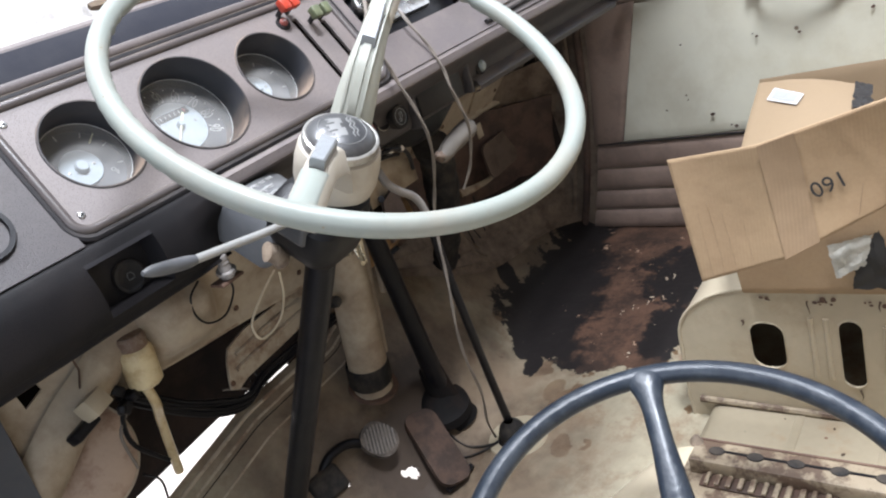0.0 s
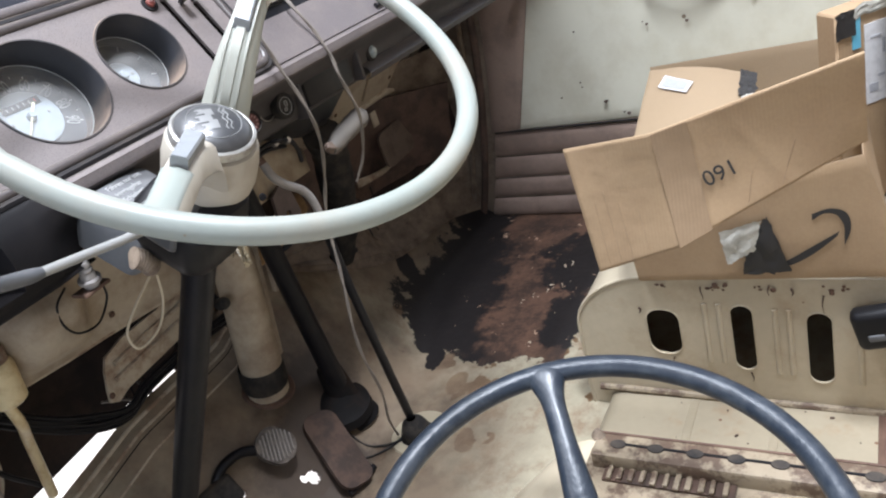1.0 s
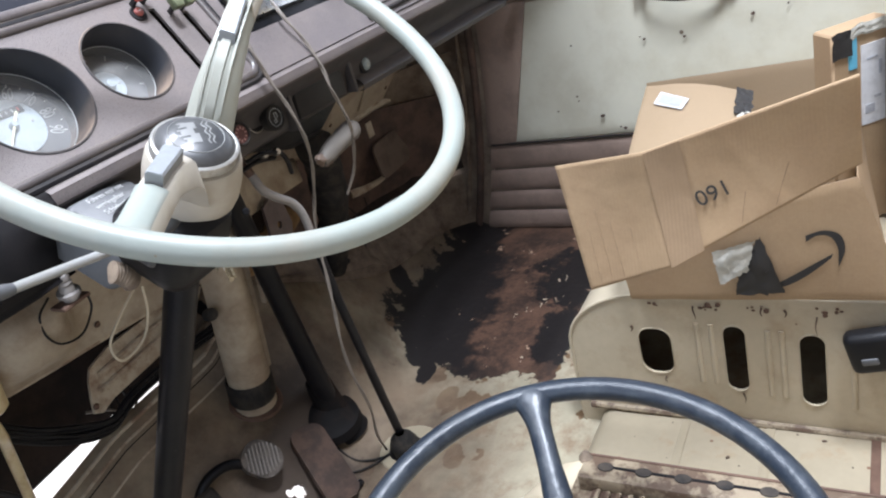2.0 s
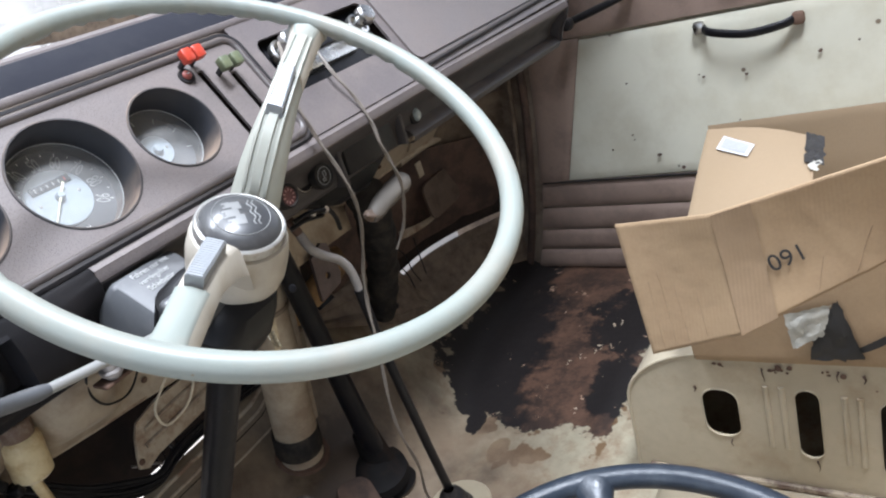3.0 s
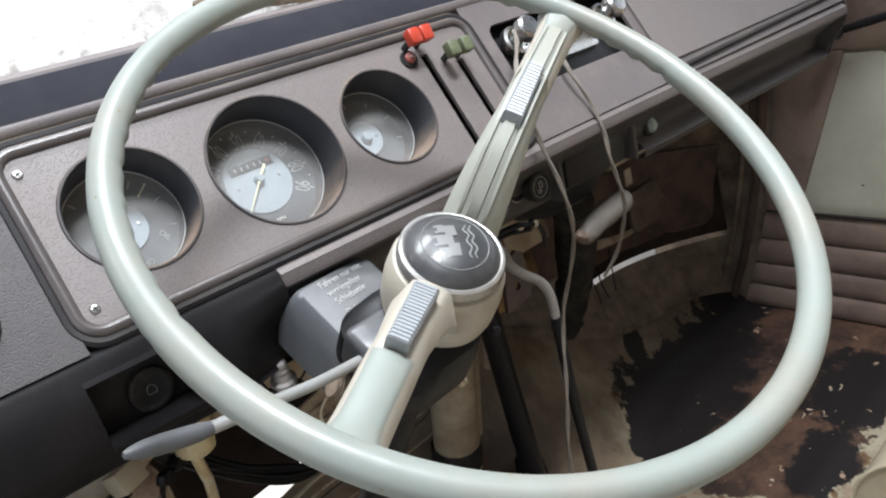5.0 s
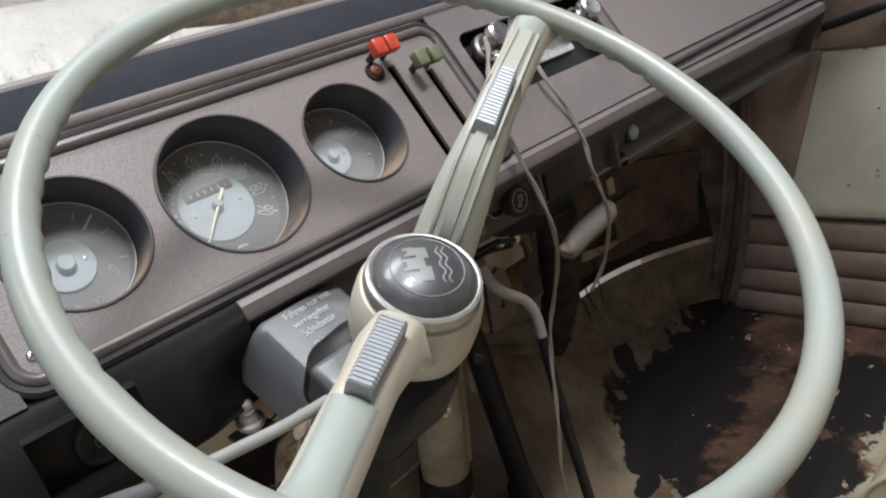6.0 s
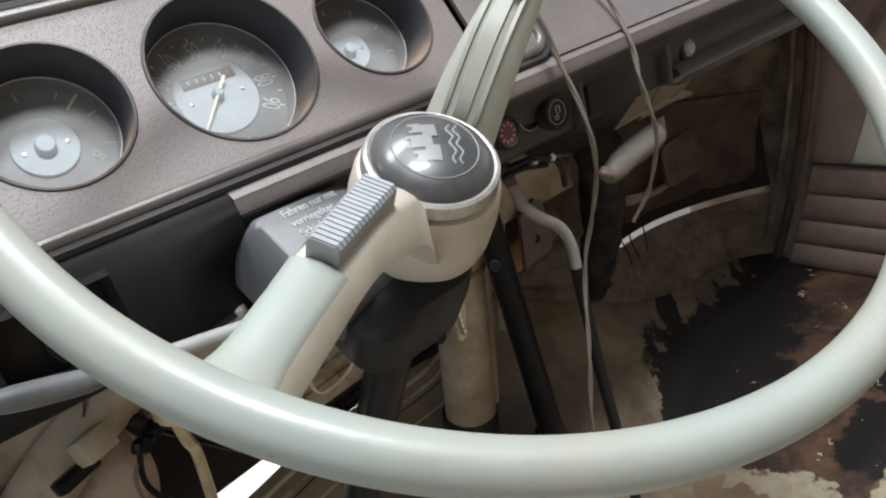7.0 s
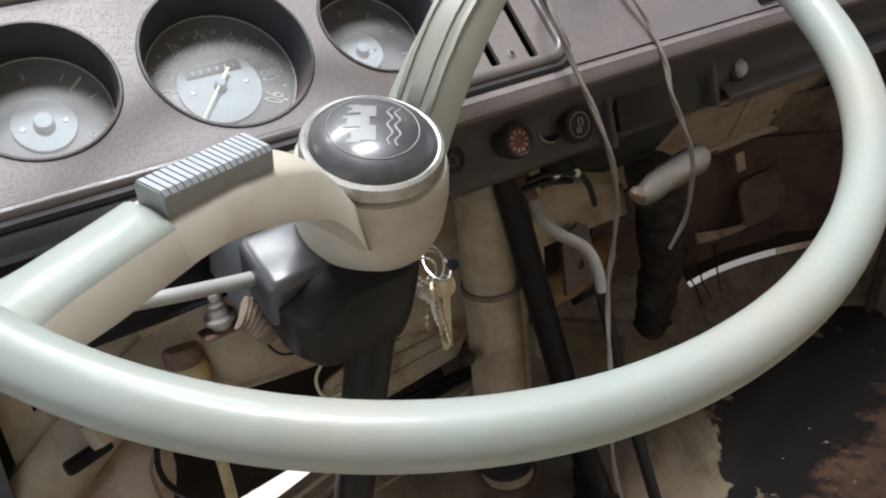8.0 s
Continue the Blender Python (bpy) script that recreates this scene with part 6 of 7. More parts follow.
plate(bm, [(0.0, 0.0), (0.050, 0.004), (0.058, 0.020), (0.052, 0.075), (0.040, 0.082), (0.010, 0.070)], [ring2(0.006, 12, 0.030, 0.030)], Matrix(((1, 0, 0, 0.385), (0, 0, -1, 0.395), (0, 1, 0, 0.435), (0, 0, 0, 1))), 0.006)
solid("bracket", bm, m_mauve, "dull mauve-brown steel bracket behind the gear lever", "bracket", smooth=False)
bm = bmesh.new()
hose(bm, glide([(0.40, 0.50, 0.385), (0.46, 0.505, 0.392), (0.53, 0.51, 0.405), (0.57, 0.515, 0.42)], 6), [0.014, 0.018, 0.020, 0.021, 0.022, 0.022, 0.023, 0.024, 0.025, 0.026, 0.027, 0.028, 0.028, 0.028, 0.027, 0.026, 0.024, 0.020, 0.012], 14, 0.7)
for v in bm.verts:
    v.co += 0.006 * noise.noise_vector(v.co * 30)
solid("rust_block", bm, m_ochre, "lump of ochre rust-stained insulation behind the levers", "insulation")
plug = thing("plug", (0.262, 0.44, 0.40), "small black rubber plug beside the upright tube", "plug")
part("stopper", lathe(bmesh.new(), [(0, 0.014), (0.008, 0.012), (0.010, 0.006), (0.010, -0.006), (0, -0.01)], Matrix.Translation((0.2475, 0.43, 0.405)) @ frame_of((-0.2, -0.9, 0.3)).to_4x4(), 16), m_rubber, plug)
# ---- hanging cables ----
for name_, line, lab in (("cable", [(0.2973, 0.2003, 0.8406), (0.2792, 0.1833, 0.8316), (0.2573, 0.1693, 0.8155), (0.2452, 0.1593, 0.7966), (0.2432, 0.1513, 0.7706), (0.2492, 0.1483, 0.7376), (0.2563, 0.1423, 0.7006), (0.266, 0.1446, 0.6618), (0.2777, 0.1592, 0.6227), (0.283, 0.178, 0.58), (0.282, 0.193, 0.54), (0.277, 0.199, 0.495), (0.271, 0.2, 0.452), (0.265, 0.203, 0.408), (0.263, 0.212, 0.35), (0.272, 0.222, 0.29), (0.305, 0.247, 0.2), (0.335, 0.285, 0.11), (0.372, 0.315, 0.035)], "thin grey-brown cable hanging from the dashboard to the floor"),
                         ("cable", [(0.3493, 0.2003, 0.8206), (0.3412, 0.1793, 0.7906), (0.3473, 0.1643, 0.7546), (0.3498, 0.1543, 0.7206), (0.3493, 0.1513, 0.6925), (0.3599, 0.1535, 0.6628), (0.3715, 0.1588, 0.6309), (0.382, 0.174, 0.597), (0.385, 0.19, 0.562), (0.377, 0.207, 0.532)], "thin grey-brown cable hanging in front of the fascia")):
    bm = bmesh.new()
    mid = glide(line, 16)
    for turn_ in (0, math.pi):
        hose(bm, [q + 0.0009 * Vector((math.cos(0.16 * k + turn_), math.sin(0.16 * k + turn_), 0)) for k, q in enumerate(mid)], 0.0016, 7)
    solid(name_, bm, m_wire, lab, "cable", "hanging cables")
for line in ([(0.354, 0.425, 0.100), (0.338, 0.397, 0.068), (0.340, 0.364, 0.032), (0.362, 0.322, 0.024), (0.390, 0.302, 0.024)], [(0.392, 0.306, 0.024), (0.350, 0.325, 0.024), (0.318, 0.350, 0.028), (0.296, 0.372, 0.042)]):
    solid("cable", hose(bmesh.new(), glide(line, 8), 0.0022, 8), m_rubber, "thin dark cable lying on the floor", "cable", "cables on the floor")

# ---- under the dash, driver's side ----
jar = thing("fluid_reservoir", (-0.05, 0.49, 0.46), "yellowed plastic brake fluid reservoir with a brown cap and hose", "fluid bottle")
J = Matrix.Translation((-0.053, 0.490, 0.466)) @ frame_of((0.10, -0.10, 0.98)).to_4x4()
part("bottle", lathe(bmesh.new(), [(0, 0), (0.018, 0.001), (0.0232, 0.006), (0.0238, 0.050), (0.0225, 0.056), (0.018, 0.060)], J, 32), m_cream, jar)
part("cap", lathe(bmesh.new(), [(0.018, 0.058), (0.0192, 0.060), (0.0192, 0.075), (0.017, 0.079), (0.008, 0.0805), (0, 0.0805)], J, 24), paint("brown_cap", (0.16, 0.10, 0.07), 0.6, second=(0.3, 0.25, 0.2), blotch=(60, 0.5)), jar, "dirty brown screw cap")
part("hose", hose(bmesh.new(), glide([(-0.056, 0.492, 0.468), (-0.052, 0.500, 0.43), (-0.04, 0.545, 0.381), (-0.044, 0.572, 0.279)], 6), 0.0070, 12), m_cream, jar, "yellowed hose")


def duct_at(x, y, z):
    """The duct bulges towards the cab beside the reservoir and falls slightly across."""
    swell = math.exp(-((x - 0.030) / 0.055) ** 4) * math.exp(-((z - 0.525) / 0.048) ** 4)
    return (x, y - 0.060 * swell - 0.05 * (x - 0.05), z - 0.12 * (x + 0.02))


bm = bmesh.new()
sweep(bm, [(0.545, 0.462), (0.523, 0.458), (0.515, 0.463), (0.520, 0.470)] + [(0.520 - 0.085 * k ** 1.4, 0.470 + 0.20 * k) for k in steps(0.06, 1, 18)], steps(-0.075, 0.34, 60), duct_at)
duct = thing("air_duct", (0.10, 0.52, 0.46), "bulging dusty beige air duct behind the dashboard", "duct")
thicken(part("duct_body", bm, m_dusty, duct), 0.003)
part("lip", hose(bmesh.new(), [duct_at(x, 0.517, 0.461) for x in steps(-0.072, 0.338, 30)], 0.0045, 8), m_stained, duct, "rolled lower lip")
for x in (-0.05, 0.13, 0.26):
    part("screw", lathe(bmesh.new(), [(0, 0.003), (0.004, 0.002), (0.005, 0)], Matrix.Translation(Vector(duct_at(x, 0.512, 0.485))) @ frame_of((0, -0.9, -0.3)).to_4x4(), 10), m_rust, duct, "rusty screw")
flap_sheet = thing("flap_panel", (0.10, 0.548, 0.34), "stained beige folded sheet panel below the dash", "panel")
XZ = Matrix(((1, 0, 0, 0), (0, 0, -1, 0.548), (0, 1, 0, 0), (0, 0, 0, 1)))
bm = bmesh.new()
plate(bm, [(0.098, 0.384), (0.109, 0.401), (0.148, 0.41), (0.219, 0.409), (0.276, 0.42), (0.342, 0.39), (0.294, 0.347), (0.201, 0.341), (0.118, 0.338), (0.094, 0.331), (0.082, 0.339), (0.087, 0.357)], [], XZ, 0.005)
part("sheet", bm, m_stained, flap_sheet, smooth=False)
for line in ([(0.115, 0.546, 0.385), (0.185, 0.546, 0.389), (0.27, 0.546, 0.389)], [(0.105, 0.546, 0.363), (0.186, 0.546, 0.366), (0.282, 0.546, 0.37)]):
    part("pressed_rib", hose(bmesh.new(), glide(line, 5), 0.004, 8), m_stained, flap_sheet)
part("rivet", lathe(bmesh.new(), [(0, 0.003), (0.004, 0.002), (0.005, 0)], Matrix.Translation((0.088, 0.546, 0.348)) @ frame_of((0, -1, 0.1)).to_4x4(), 12), m_rust, flap_sheet)
bracket = thing("side_bracket", (-0.20, 0.505, 0.50), "beige painted steel side bracket with a square opening", "bracket")
XZ = Matrix(((1, 0, 0, 0), (0, 0, -1, 0.505), (0, 1, 0, 0), (0, 0, 0, 1)))
bm = bmesh.new()
plate(bm, [(-0.34, 0.67), (-0.34, 0.56), (-0.223, 0.557), (-0.219, 0.541), (-0.223, 0.469), (-0.219, 0.446), (-0.171, 0.486), (-0.125, 0.513), (-0.029, 0.555), (-0.002, 0.597)], [[(-0.191, 0.559), (-0.189, 0.532), (-0.162, 0.542), (-0.166, 0.563)]], XZ, 0.004)
part("plate", bm, m_dusty, bracket, smooth=False)
bm = bmesh.new()
fold = glide([(-0.003, 0.497, 0.562), (-0.08, 0.497, 0.525), (-0.15, 0.497, 0.493), (-0.218, 0.497, 0.448), (-0.247, 0.497, 0.429)], 6)
sheet(bm, lambda i, k: fold[i] + Vector((0.013 * k, (0.004, -0.010, -0.013, -0.010, 0.006)[k + 2], -0.0105 * k)), range(len(fold)), (-2, -1, 0, 1, 2))
thicken(part("flange", bm, m_dusty, bracket, "folded flange", angle=20), 0.003)
bm = bmesh.new()
hose(bm, [(-0.12, 0.486, 0.563), (-0.12, 0.486, 0.542), (-0.131, 0.486, 0.52)], 0.0014, 6)
part("drip_mark", bm, m_rust, bracket, "thin rusty run")
XZ = Matrix(((1, 0, 0, 0), (0, 0, -1, 0.48), (0, 1, 0, 0), (0, 0, 0, 1)))
bm = bmesh.new()
plate(bm, [(-0.224, 0.556), (-0.229, 0.507), (-0.236, 0.432), (-0.279, 0.383), (-0.368, 0.482), (-0.277, 0.638)], [], XZ, 0.006)
solid("kick_board", bm, m_kick, "dark blue-grey board at the foot of the driver's door post", "panel", smooth=False)
relay = thing("relay", (-0.144, 0.455, 0.504), "small cream metal relay box on a bracket", "relay")
RT_ = Matrix.Rotation(radians(24), 3, "Z") @ Matrix.Rotation(radians(-22), 3, "X")
RP = Vector((-0.143, 0.455, 0.506))
part("case", box(bmesh.new(), RP + Vector((0.005, 0, 0)), (0.033, 0.027, 0.026), 0.002, RT_), m_beige, relay)
part("screw_hole", lathe(bmesh.new(), [(0, 0.0008), (0.003, 0.0008), (0.0034, 0)], Matrix.Translation(RP + RT_ @ Vector((0.010, -0.0132, 0.002))) @ frame_of(RT_ @ Vector((0, -1, 0))).to_4x4(), 12), m_black, relay)
part("cable_clamp", box(bmesh.new(), RP + Vector((-0.018, 0.004, -0.020)), (0.045, 0.02, 0.016), 0.004, RT_), m_black, relay)
horn = thing("horn_disc", (-0.175, 0.52, 0.431), "round rusty beige horn disc under the dash", "horn")
HM = Matrix.Translation((-0.17, 0.545, 0.417)) @ frame_of((-0.25, -0.86, 0.44)).to_4x4()
m_horn = paint("rusty_cream", (0.46, 0.335, 0.245), 0.45, second=(0.20, 0.085, 0.05), blotch=(11, 0.8), bump=(80, 0.2), spread=(0.5, 0.7))
part("shell", lathe(bmesh.new(), [(0, 0.004), (0.03, 0.006), (0.066, 0.004), (0.079, 0.0), (0.0835, -0.004), (0.084, -0.010), (0.070, -0.03), (0, -0.035)], HM, 48), m_horn, horn)
part("rolled_rim", hose(bmesh.new(), [HM @ Vector((0.083 * math.cos(2 * math.pi * k / 48), 0.083 * math.sin(2 * math.pi * k / 48), -0.004)) for k in range(48)], 0.0022, 8, closed=True), m_stained, horn)
random.seed(7)
for j in range(7):
    d = lambda: 0.005 * (random.random() - 0.5)
    line = [(-0.072, 0.555, 0.453), (-0.033, 0.555, 0.408), (0.01, 0.555, 0.362), (0.058, 0.555, 0.322), (0.104, 0.555, 0.303), (0.149, 0.555, 0.312), (0.236, 0.555, 0.314), (0.341, 0.555, 0.305)]
    line = [Vector(q) + Vector((d(), 2 * d(), d() + 0.0042 * (j - 3) * (1 - 0.5 * i / 7))) for i, q in enumerate(line)]
    bm = bmesh.new()
    hose(bm, glide(line, 6), 0.0030 + 0.0012 * random.random(), 8)
    solid("loom_cable", bm, m_black, "black wiring loom cable sagging under the dash", "cable", "wiring loom under the dash")
for line, r in (([(0.095, 0.6, 0.322), (0.128, 0.6, 0.299), (0.145, 0.6, 0.28), (0.165, 0.6, 0.267)], 0.0022), ([(0.16, 0.6, 0.319), (0.166, 0.6, 0.288), (0.175, 0.6, 0.259)], 0.0026), ([(-0.081, 0.6, 0.3), (-0.064, 0.6, 0.273), (-0.069, 0.6, 0.236)], 0.002),
                ([(-0.084, 0.5, 0.466), (-0.103, 0.5, 0.438), (-0.105, 0.5, 0.4), (-0.076, 0.5, 0.348)], 0.0035), ([(-0.081, 0.5, 0.454), (-0.113, 0.5, 0.427), (-0.117, 0.5, 0.371)], 0.0022)):
    bm = bmesh.new()
    hose(bm, glide(line, 6), r, 8)
    solid("loom_cable", bm, m_wire if r == 0.0022 else m_black, "loose cable hanging below the wiring loom", "cable", "wiring loom under the dash")
for x in (0.132, 0.146, 0.160, 0.173):
    bm = bmesh.new()
    hose(bm, [(x - 0.004, 0.592, 0.276), (x, 0.600, 0.294), (x + 0.004, 0.604, 0.312)], 0.0014, 6)
    solid("wire", bm, m_black, "short dark wire across the gap along the toe board", "wire", "wires at the toe board")
clump = thing("connector", (-0.088, 0.49, 0.471), "black cluster of wire connectors taped together", "connector")
for j in range(5):
    bm = bmesh.new()
    box(bm, Vector((-0.086, 0.49, 0.469)) + Vector((random.uniform(-0.014, 0.014), random.uniform(-0.008, 0.01), random.uniform(-0.014, 0.012))), (0.018, 0.012, 0.014), 0.004, Matrix.Rotation(random.uniform(-1, 1), 3, "Y") @ Matrix.Rotation(random.uniform(-1, 1), 3, "Z"))
    part("plug", bm, m_black, clump)
bm = bmesh.new()
hose(bm, glide([(0.113, 0.34, 0.547), (0.103, 0.34, 0.515), (0.08, 0.34, 0.49), (0.045, 0.34, 0.486), (0.04, 0.34, 0.511), (0.064, 0.34, 0.531), (0.089, 0.34, 0.545), (0.107, 0.34, 0.554)], 8), 0.0016, 8)
solid("cord_loop", bm, m_string, "loop of cream cord hanging under the dash", "cord")
bm = bmesh.new()
hose(bm, glide([(0.056, 0.44, 0.565), (0.035, 0.44, 0.551), (0.03, 0.44, 0.526), (0.042, 0.44, 0.505), (0.071, 0.44, 0.5), (0.097, 0.44, 0.52), (0.102, 0.44, 0.539)], 8), 0.0015, 8)
solid("cable_loop", bm, m_black, "thin black cable loop under the dash", "cable", "wiring loom under the dash")
bolt = thing("bolt", (-0.052, 0.19, 0.66), "threaded steel adjuster bolt with washers under the dash", "bolt")
BM = Matrix.Translation((-0.050, 0.190, 0.652)) @ frame_of((-0.05, -0.25, 0.95)).to_4x4()
part("thread", lathe(bmesh.new(), [(0, 0.022), (0.005, 0.021), (0.0062, 0.018), (0.0055, 0.015), (0.0066, 0.013), (0.0058, 0.010), (0.007, 0.008), (0.007, -0.006), (0, -0.008)], BM, 16), m_lever, bolt)
part("washer", lathe(bmesh.new(), [(0.006, 0.004), (0.0105, 0.003), (0.0108, 0.0), (0.006, -0.001)], BM, 20), m_lever, bolt)
part("tab", box(bmesh.new(), (-0.050, 0.195, 0.643), (0.03, 0.022, 0.004), 0.0015), m_rust, bolt)
bm = bmesh.new()
wrap = glide([(-0.054, 0.106, 0.679), (-0.045, 0.105, 0.670), (-0.039, 0.109, 0.659)], 14)
hose(bm, wrap, [(0.0088 if 0 < k < len(wrap) - 1 else 0.005) + 0.0007 * (k % 3 == 1) for k in range(len(wrap))], 14)
for v in bm.verts:
    v.co += 0.0022 * noise.noise_vector(v.co * 90)
solid("cloth_wrap", bm, m_wrap, "bundle of grubby beige tape wrapped round wiring", "tape")

# ---- under the dash, passenger's side ----
bm = bmesh.new()
line = glide([(0.545, 0.38, 0.545), (0.59, 0.425, 0.47), (0.612, 0.46, 0.385), (0.625, 0.495, 0.31), (0.632, 0.525, 0.245)], 12)
hose(bm, line, [0.034 - 0.008 * k / len(line) + 0.001 * math.sin(k * 0.9) for k in range(len(line))], 22)
for v in bm.verts:
    v.co += 0.012 * noise.noise_vector(v.co * 11) + 0.003 * noise.noise_vector(v.co * 50)
duct_hose = thing("air_hose", (0.63, 0.525, 0.22), "crumpled black rubber heater hose below the dash", "hose")
part("hose", bm, m_rubber, duct_hose)
part("end_clip", box(bmesh.new(), (0.634, 0.520, 0.252), (0.05, 0.04, 0.012), 0.004, Matrix.Rotation(radians(12), 3, "Y")), m_black, duct_hose)
def backing_at(u, k, out=0.0):
    return Vector((0.50 + 0.68 * u, 0.60 - 0.03 * u - 0.14 * k - 0.8 * out, 0.458 - 0.03 * max(0, u - 0.85) + 0.19 * k - 0.6 * out))


backing = thing("dash_backing", backing_at(0.5, 0), "dusty beige backing panel under the passenger dash", "panel")
thicken(part("sheet", sheet(bmesh.new(), backing_at, steps(0, 1, 16), steps(0, 1, 6)), m_dusty, backing), 0.004)
part("lower_lip", hose(bmesh.new(), [backing_at(u, 0.0, 0.002) for u in steps(0, 1, 20)], 0.005, 8, 0.6), m_stained, backing, "stained rolled lower lip")
for u in (0.30, 0.62, 0.90):
    part("pressed_rib", hose(bmesh.new(), [backing_at(u, k, 0.004) for k in steps(0.08, 0.95, 6)], 0.0045, 8, 0.6), m_dusty, backing)
for u in (0.12, 0.46, 0.78):
    part("screw", lathe(bmesh.new(), [(0, 0.003), (0.004, 0.002), (0.005, 0)], Matrix.Translation(backing_at(u, 0.14, 0.004)) @ frame_of((0, -0.8, -0.6)).to_4x4(), 10), m_rust, backing, "rusty screw")
bm = bmesh.new()
hose(bm, glide([(0.342, 0.2, 0.597), (0.373, 0.205, 0.601), (0.411, 0.208, 0.604), (0.442, 0.210, 0.606)], 6), [0.007, 0.009, 0.0105, 0.0115, 0.0122, 0.0126, 0.013, 0.0132, 0.0134, 0.0136, 0.0138, 0.0142, 0.0144, 0.0146, 0.0148, 0.015, 0.0148, 0.0140, 0.011], 16)
for v in bm.verts:
    v.co += 0.0016 * noise.noise_vector(v.co * 70)
grip = thing("hand_grip", (0.40, 0.208, 0.588), "pale grey tapered grip with a crusted end, below the fascia", "handle")
part("grip_body", bm, m_gripgrey, grip)
bm = bmesh.new()
hose(bm, glide([(0.330, 0.198, 0.606), (0.342, 0.200, 0.601), (0.356, 0.203, 0.597), (0.368, 0.205, 0.600)], 5), [0.003, 0.004, 0.005, 0.006, 0.007, 0.0075, 0.008, 0.0085, 0.009, 0.0095, 0.010, 0.0105, 0.0105, 0.0105, 0.0105, 0.010], 18)
for v in bm.verts:
    v.co += 0.0030 * noise.noise_vector(v.co * 190)
part("crusted_end", bm, m_sootbrown, grip, "dark crusted end")
bm = bmesh.new()
sheet(bm, lambda u, k: (0.30 + 0.24 * u, 0.40 + 0.04 * u, 0.512 - 0.03 * u + (0.055 + 0.015 * math.sin(4 * u)) * k), steps(0, 1, 14), steps(0, 1, 5))
thicken(solid("dash_brace", bm, m_dusty, "cream painted brace across the cab below the dash", "brace"), 0.006)
bm = bmesh.new()
hose(bm, glide([(0.90, 0.585, 0.452), (1.00, 0.582, 0.450), (1.075, 0.572, 0.442), (1.115, 0.56, 0.415), (1.164, 0.529, 0.361)], 6), 0.009, 10)
solid("dash_stay", bm, m_dusty, "beige pressed stay below the passenger side of the dash", "brace")
bm = bmesh.new()
plate(bm, rounded(0.13, 0.085, 0.02, 5), [], Matrix.Translation((1.0, 0.568, 0.335)) @ Matrix.Rotation(radians(86), 4, "X"), 0.006)
solid("cover_plate", bm, m_sootbrown, "rounded dirty brown cover plate on the inner panel", "plate")
bm = bmesh.new()
hose(bm, glide([(0.845, 0.6, 0.304), (0.915, 0.6, 0.288), (0.99, 0.6, 0.282), (1.07, 0.6, 0.303)], 6), [0.010 - 0.0004 * k for k in range(19)], 8, 0.3)
solid("torn_strip", bm, m_stained, "torn pale strip hanging below the inner panel", "strip")
solid("tag", box(bmesh.new(), (0.949, 0.572, 0.415), (0.022, 0.004, 0.034), 0.001), m_dusty, "small pale paper tag on the inner panel", "label")


def toe_trim(x, k):
    y0, z0 = front_y(x), floor_z(x, front_y(x))
    m = min(max((x - 0.80) / 0.04, 0), 1)
    y1, z1 = wall_y(x) - 0.008, 0.31 * (1 - m) + (0.199 - 0.02 * (x - 0.82)) * m
    return (x, y0 + (y1 - y0) * k, z0 + (z1 - z0) * k + 0.007 * math.sin(12 * k) * (1 - 0.6 * m))


bm = bmesh.new()
sheet(bm, toe_trim, steps(0.30, 1.20, 46), steps(0, 1, 22))
thicken(solid("toe_trim", bm, m_grimy, "ribbed dirty beige trim above the toe board", "trim panel"), 0.004)

for k, r in ((0.12, 0.003), (0.34, 0.002), (0.55, 0.003), (0.82, 0.004)):
    bm = bmesh.new()
    hose(bm, [Vector(toe_trim(x, k)) + Vector((0, -0.003, 0.002 * noise.noise(Vector((x * 9, k, 0))))) for x in steps(0.32, 1.12, 36)], r, 6)
    tagged(part("trim", bm, m_grimy), "pressed dirty rib above the toe board", "trim", kind="structure")
slots = thing("vent_plate", toe_trim(0.43, 0.6), "dirty metal plate with dark cut-outs above the toe board", "plate")
for x, k, w, h in ((0.375, 0.55, 0.022, 0.050), (0.43, 0.62, 0.040, 0.016), (0.50, 0.50, 0.014, 0.040), (0.585, 0.68, 0.05, 0.010)):
    q = Vector(toe_trim(x, k))
    part("cut_out", box(bmesh.new(), q + Vector((0, -0.005, 0.003)), (w, 0.004, h), 0.001, Matrix.Rotation(radians(-40), 3, "X")), m_black, slots, "dark cut-out")
part("plate", box(bmesh.new(), Vector(toe_trim(0.455, 0.6)) + Vector((0, -0.0005, 0.003)), (0.20, 0.004, 0.07), 0.0015, Matrix.Rotation(radians(-40), 3, "X")), m_grimy, slots)

for pts in ([(0.80, 0.625, 0.285), (0.824, 0.615, 0.24), (0.838, 0.61, 0.205), (0.835, 0.60, 0.17)], [(0.83, 0.625, 0.295), (0.852, 0.612, 0.25), (0.856, 0.61, 0.21), (0.862, 0.60, 0.175)], [(0.90, 0.612, 0.27), (0.896, 0.608, 0.22), (0.888, 0.60, 0.18)]):
    bm = bmesh.new()
    hose(bm, glide(pts, 6), 0.0015, 6)
    solid("wire", bm, m_black, "thin dark wire hanging over the gap in the toe board", "wire", "wires at the toe board")

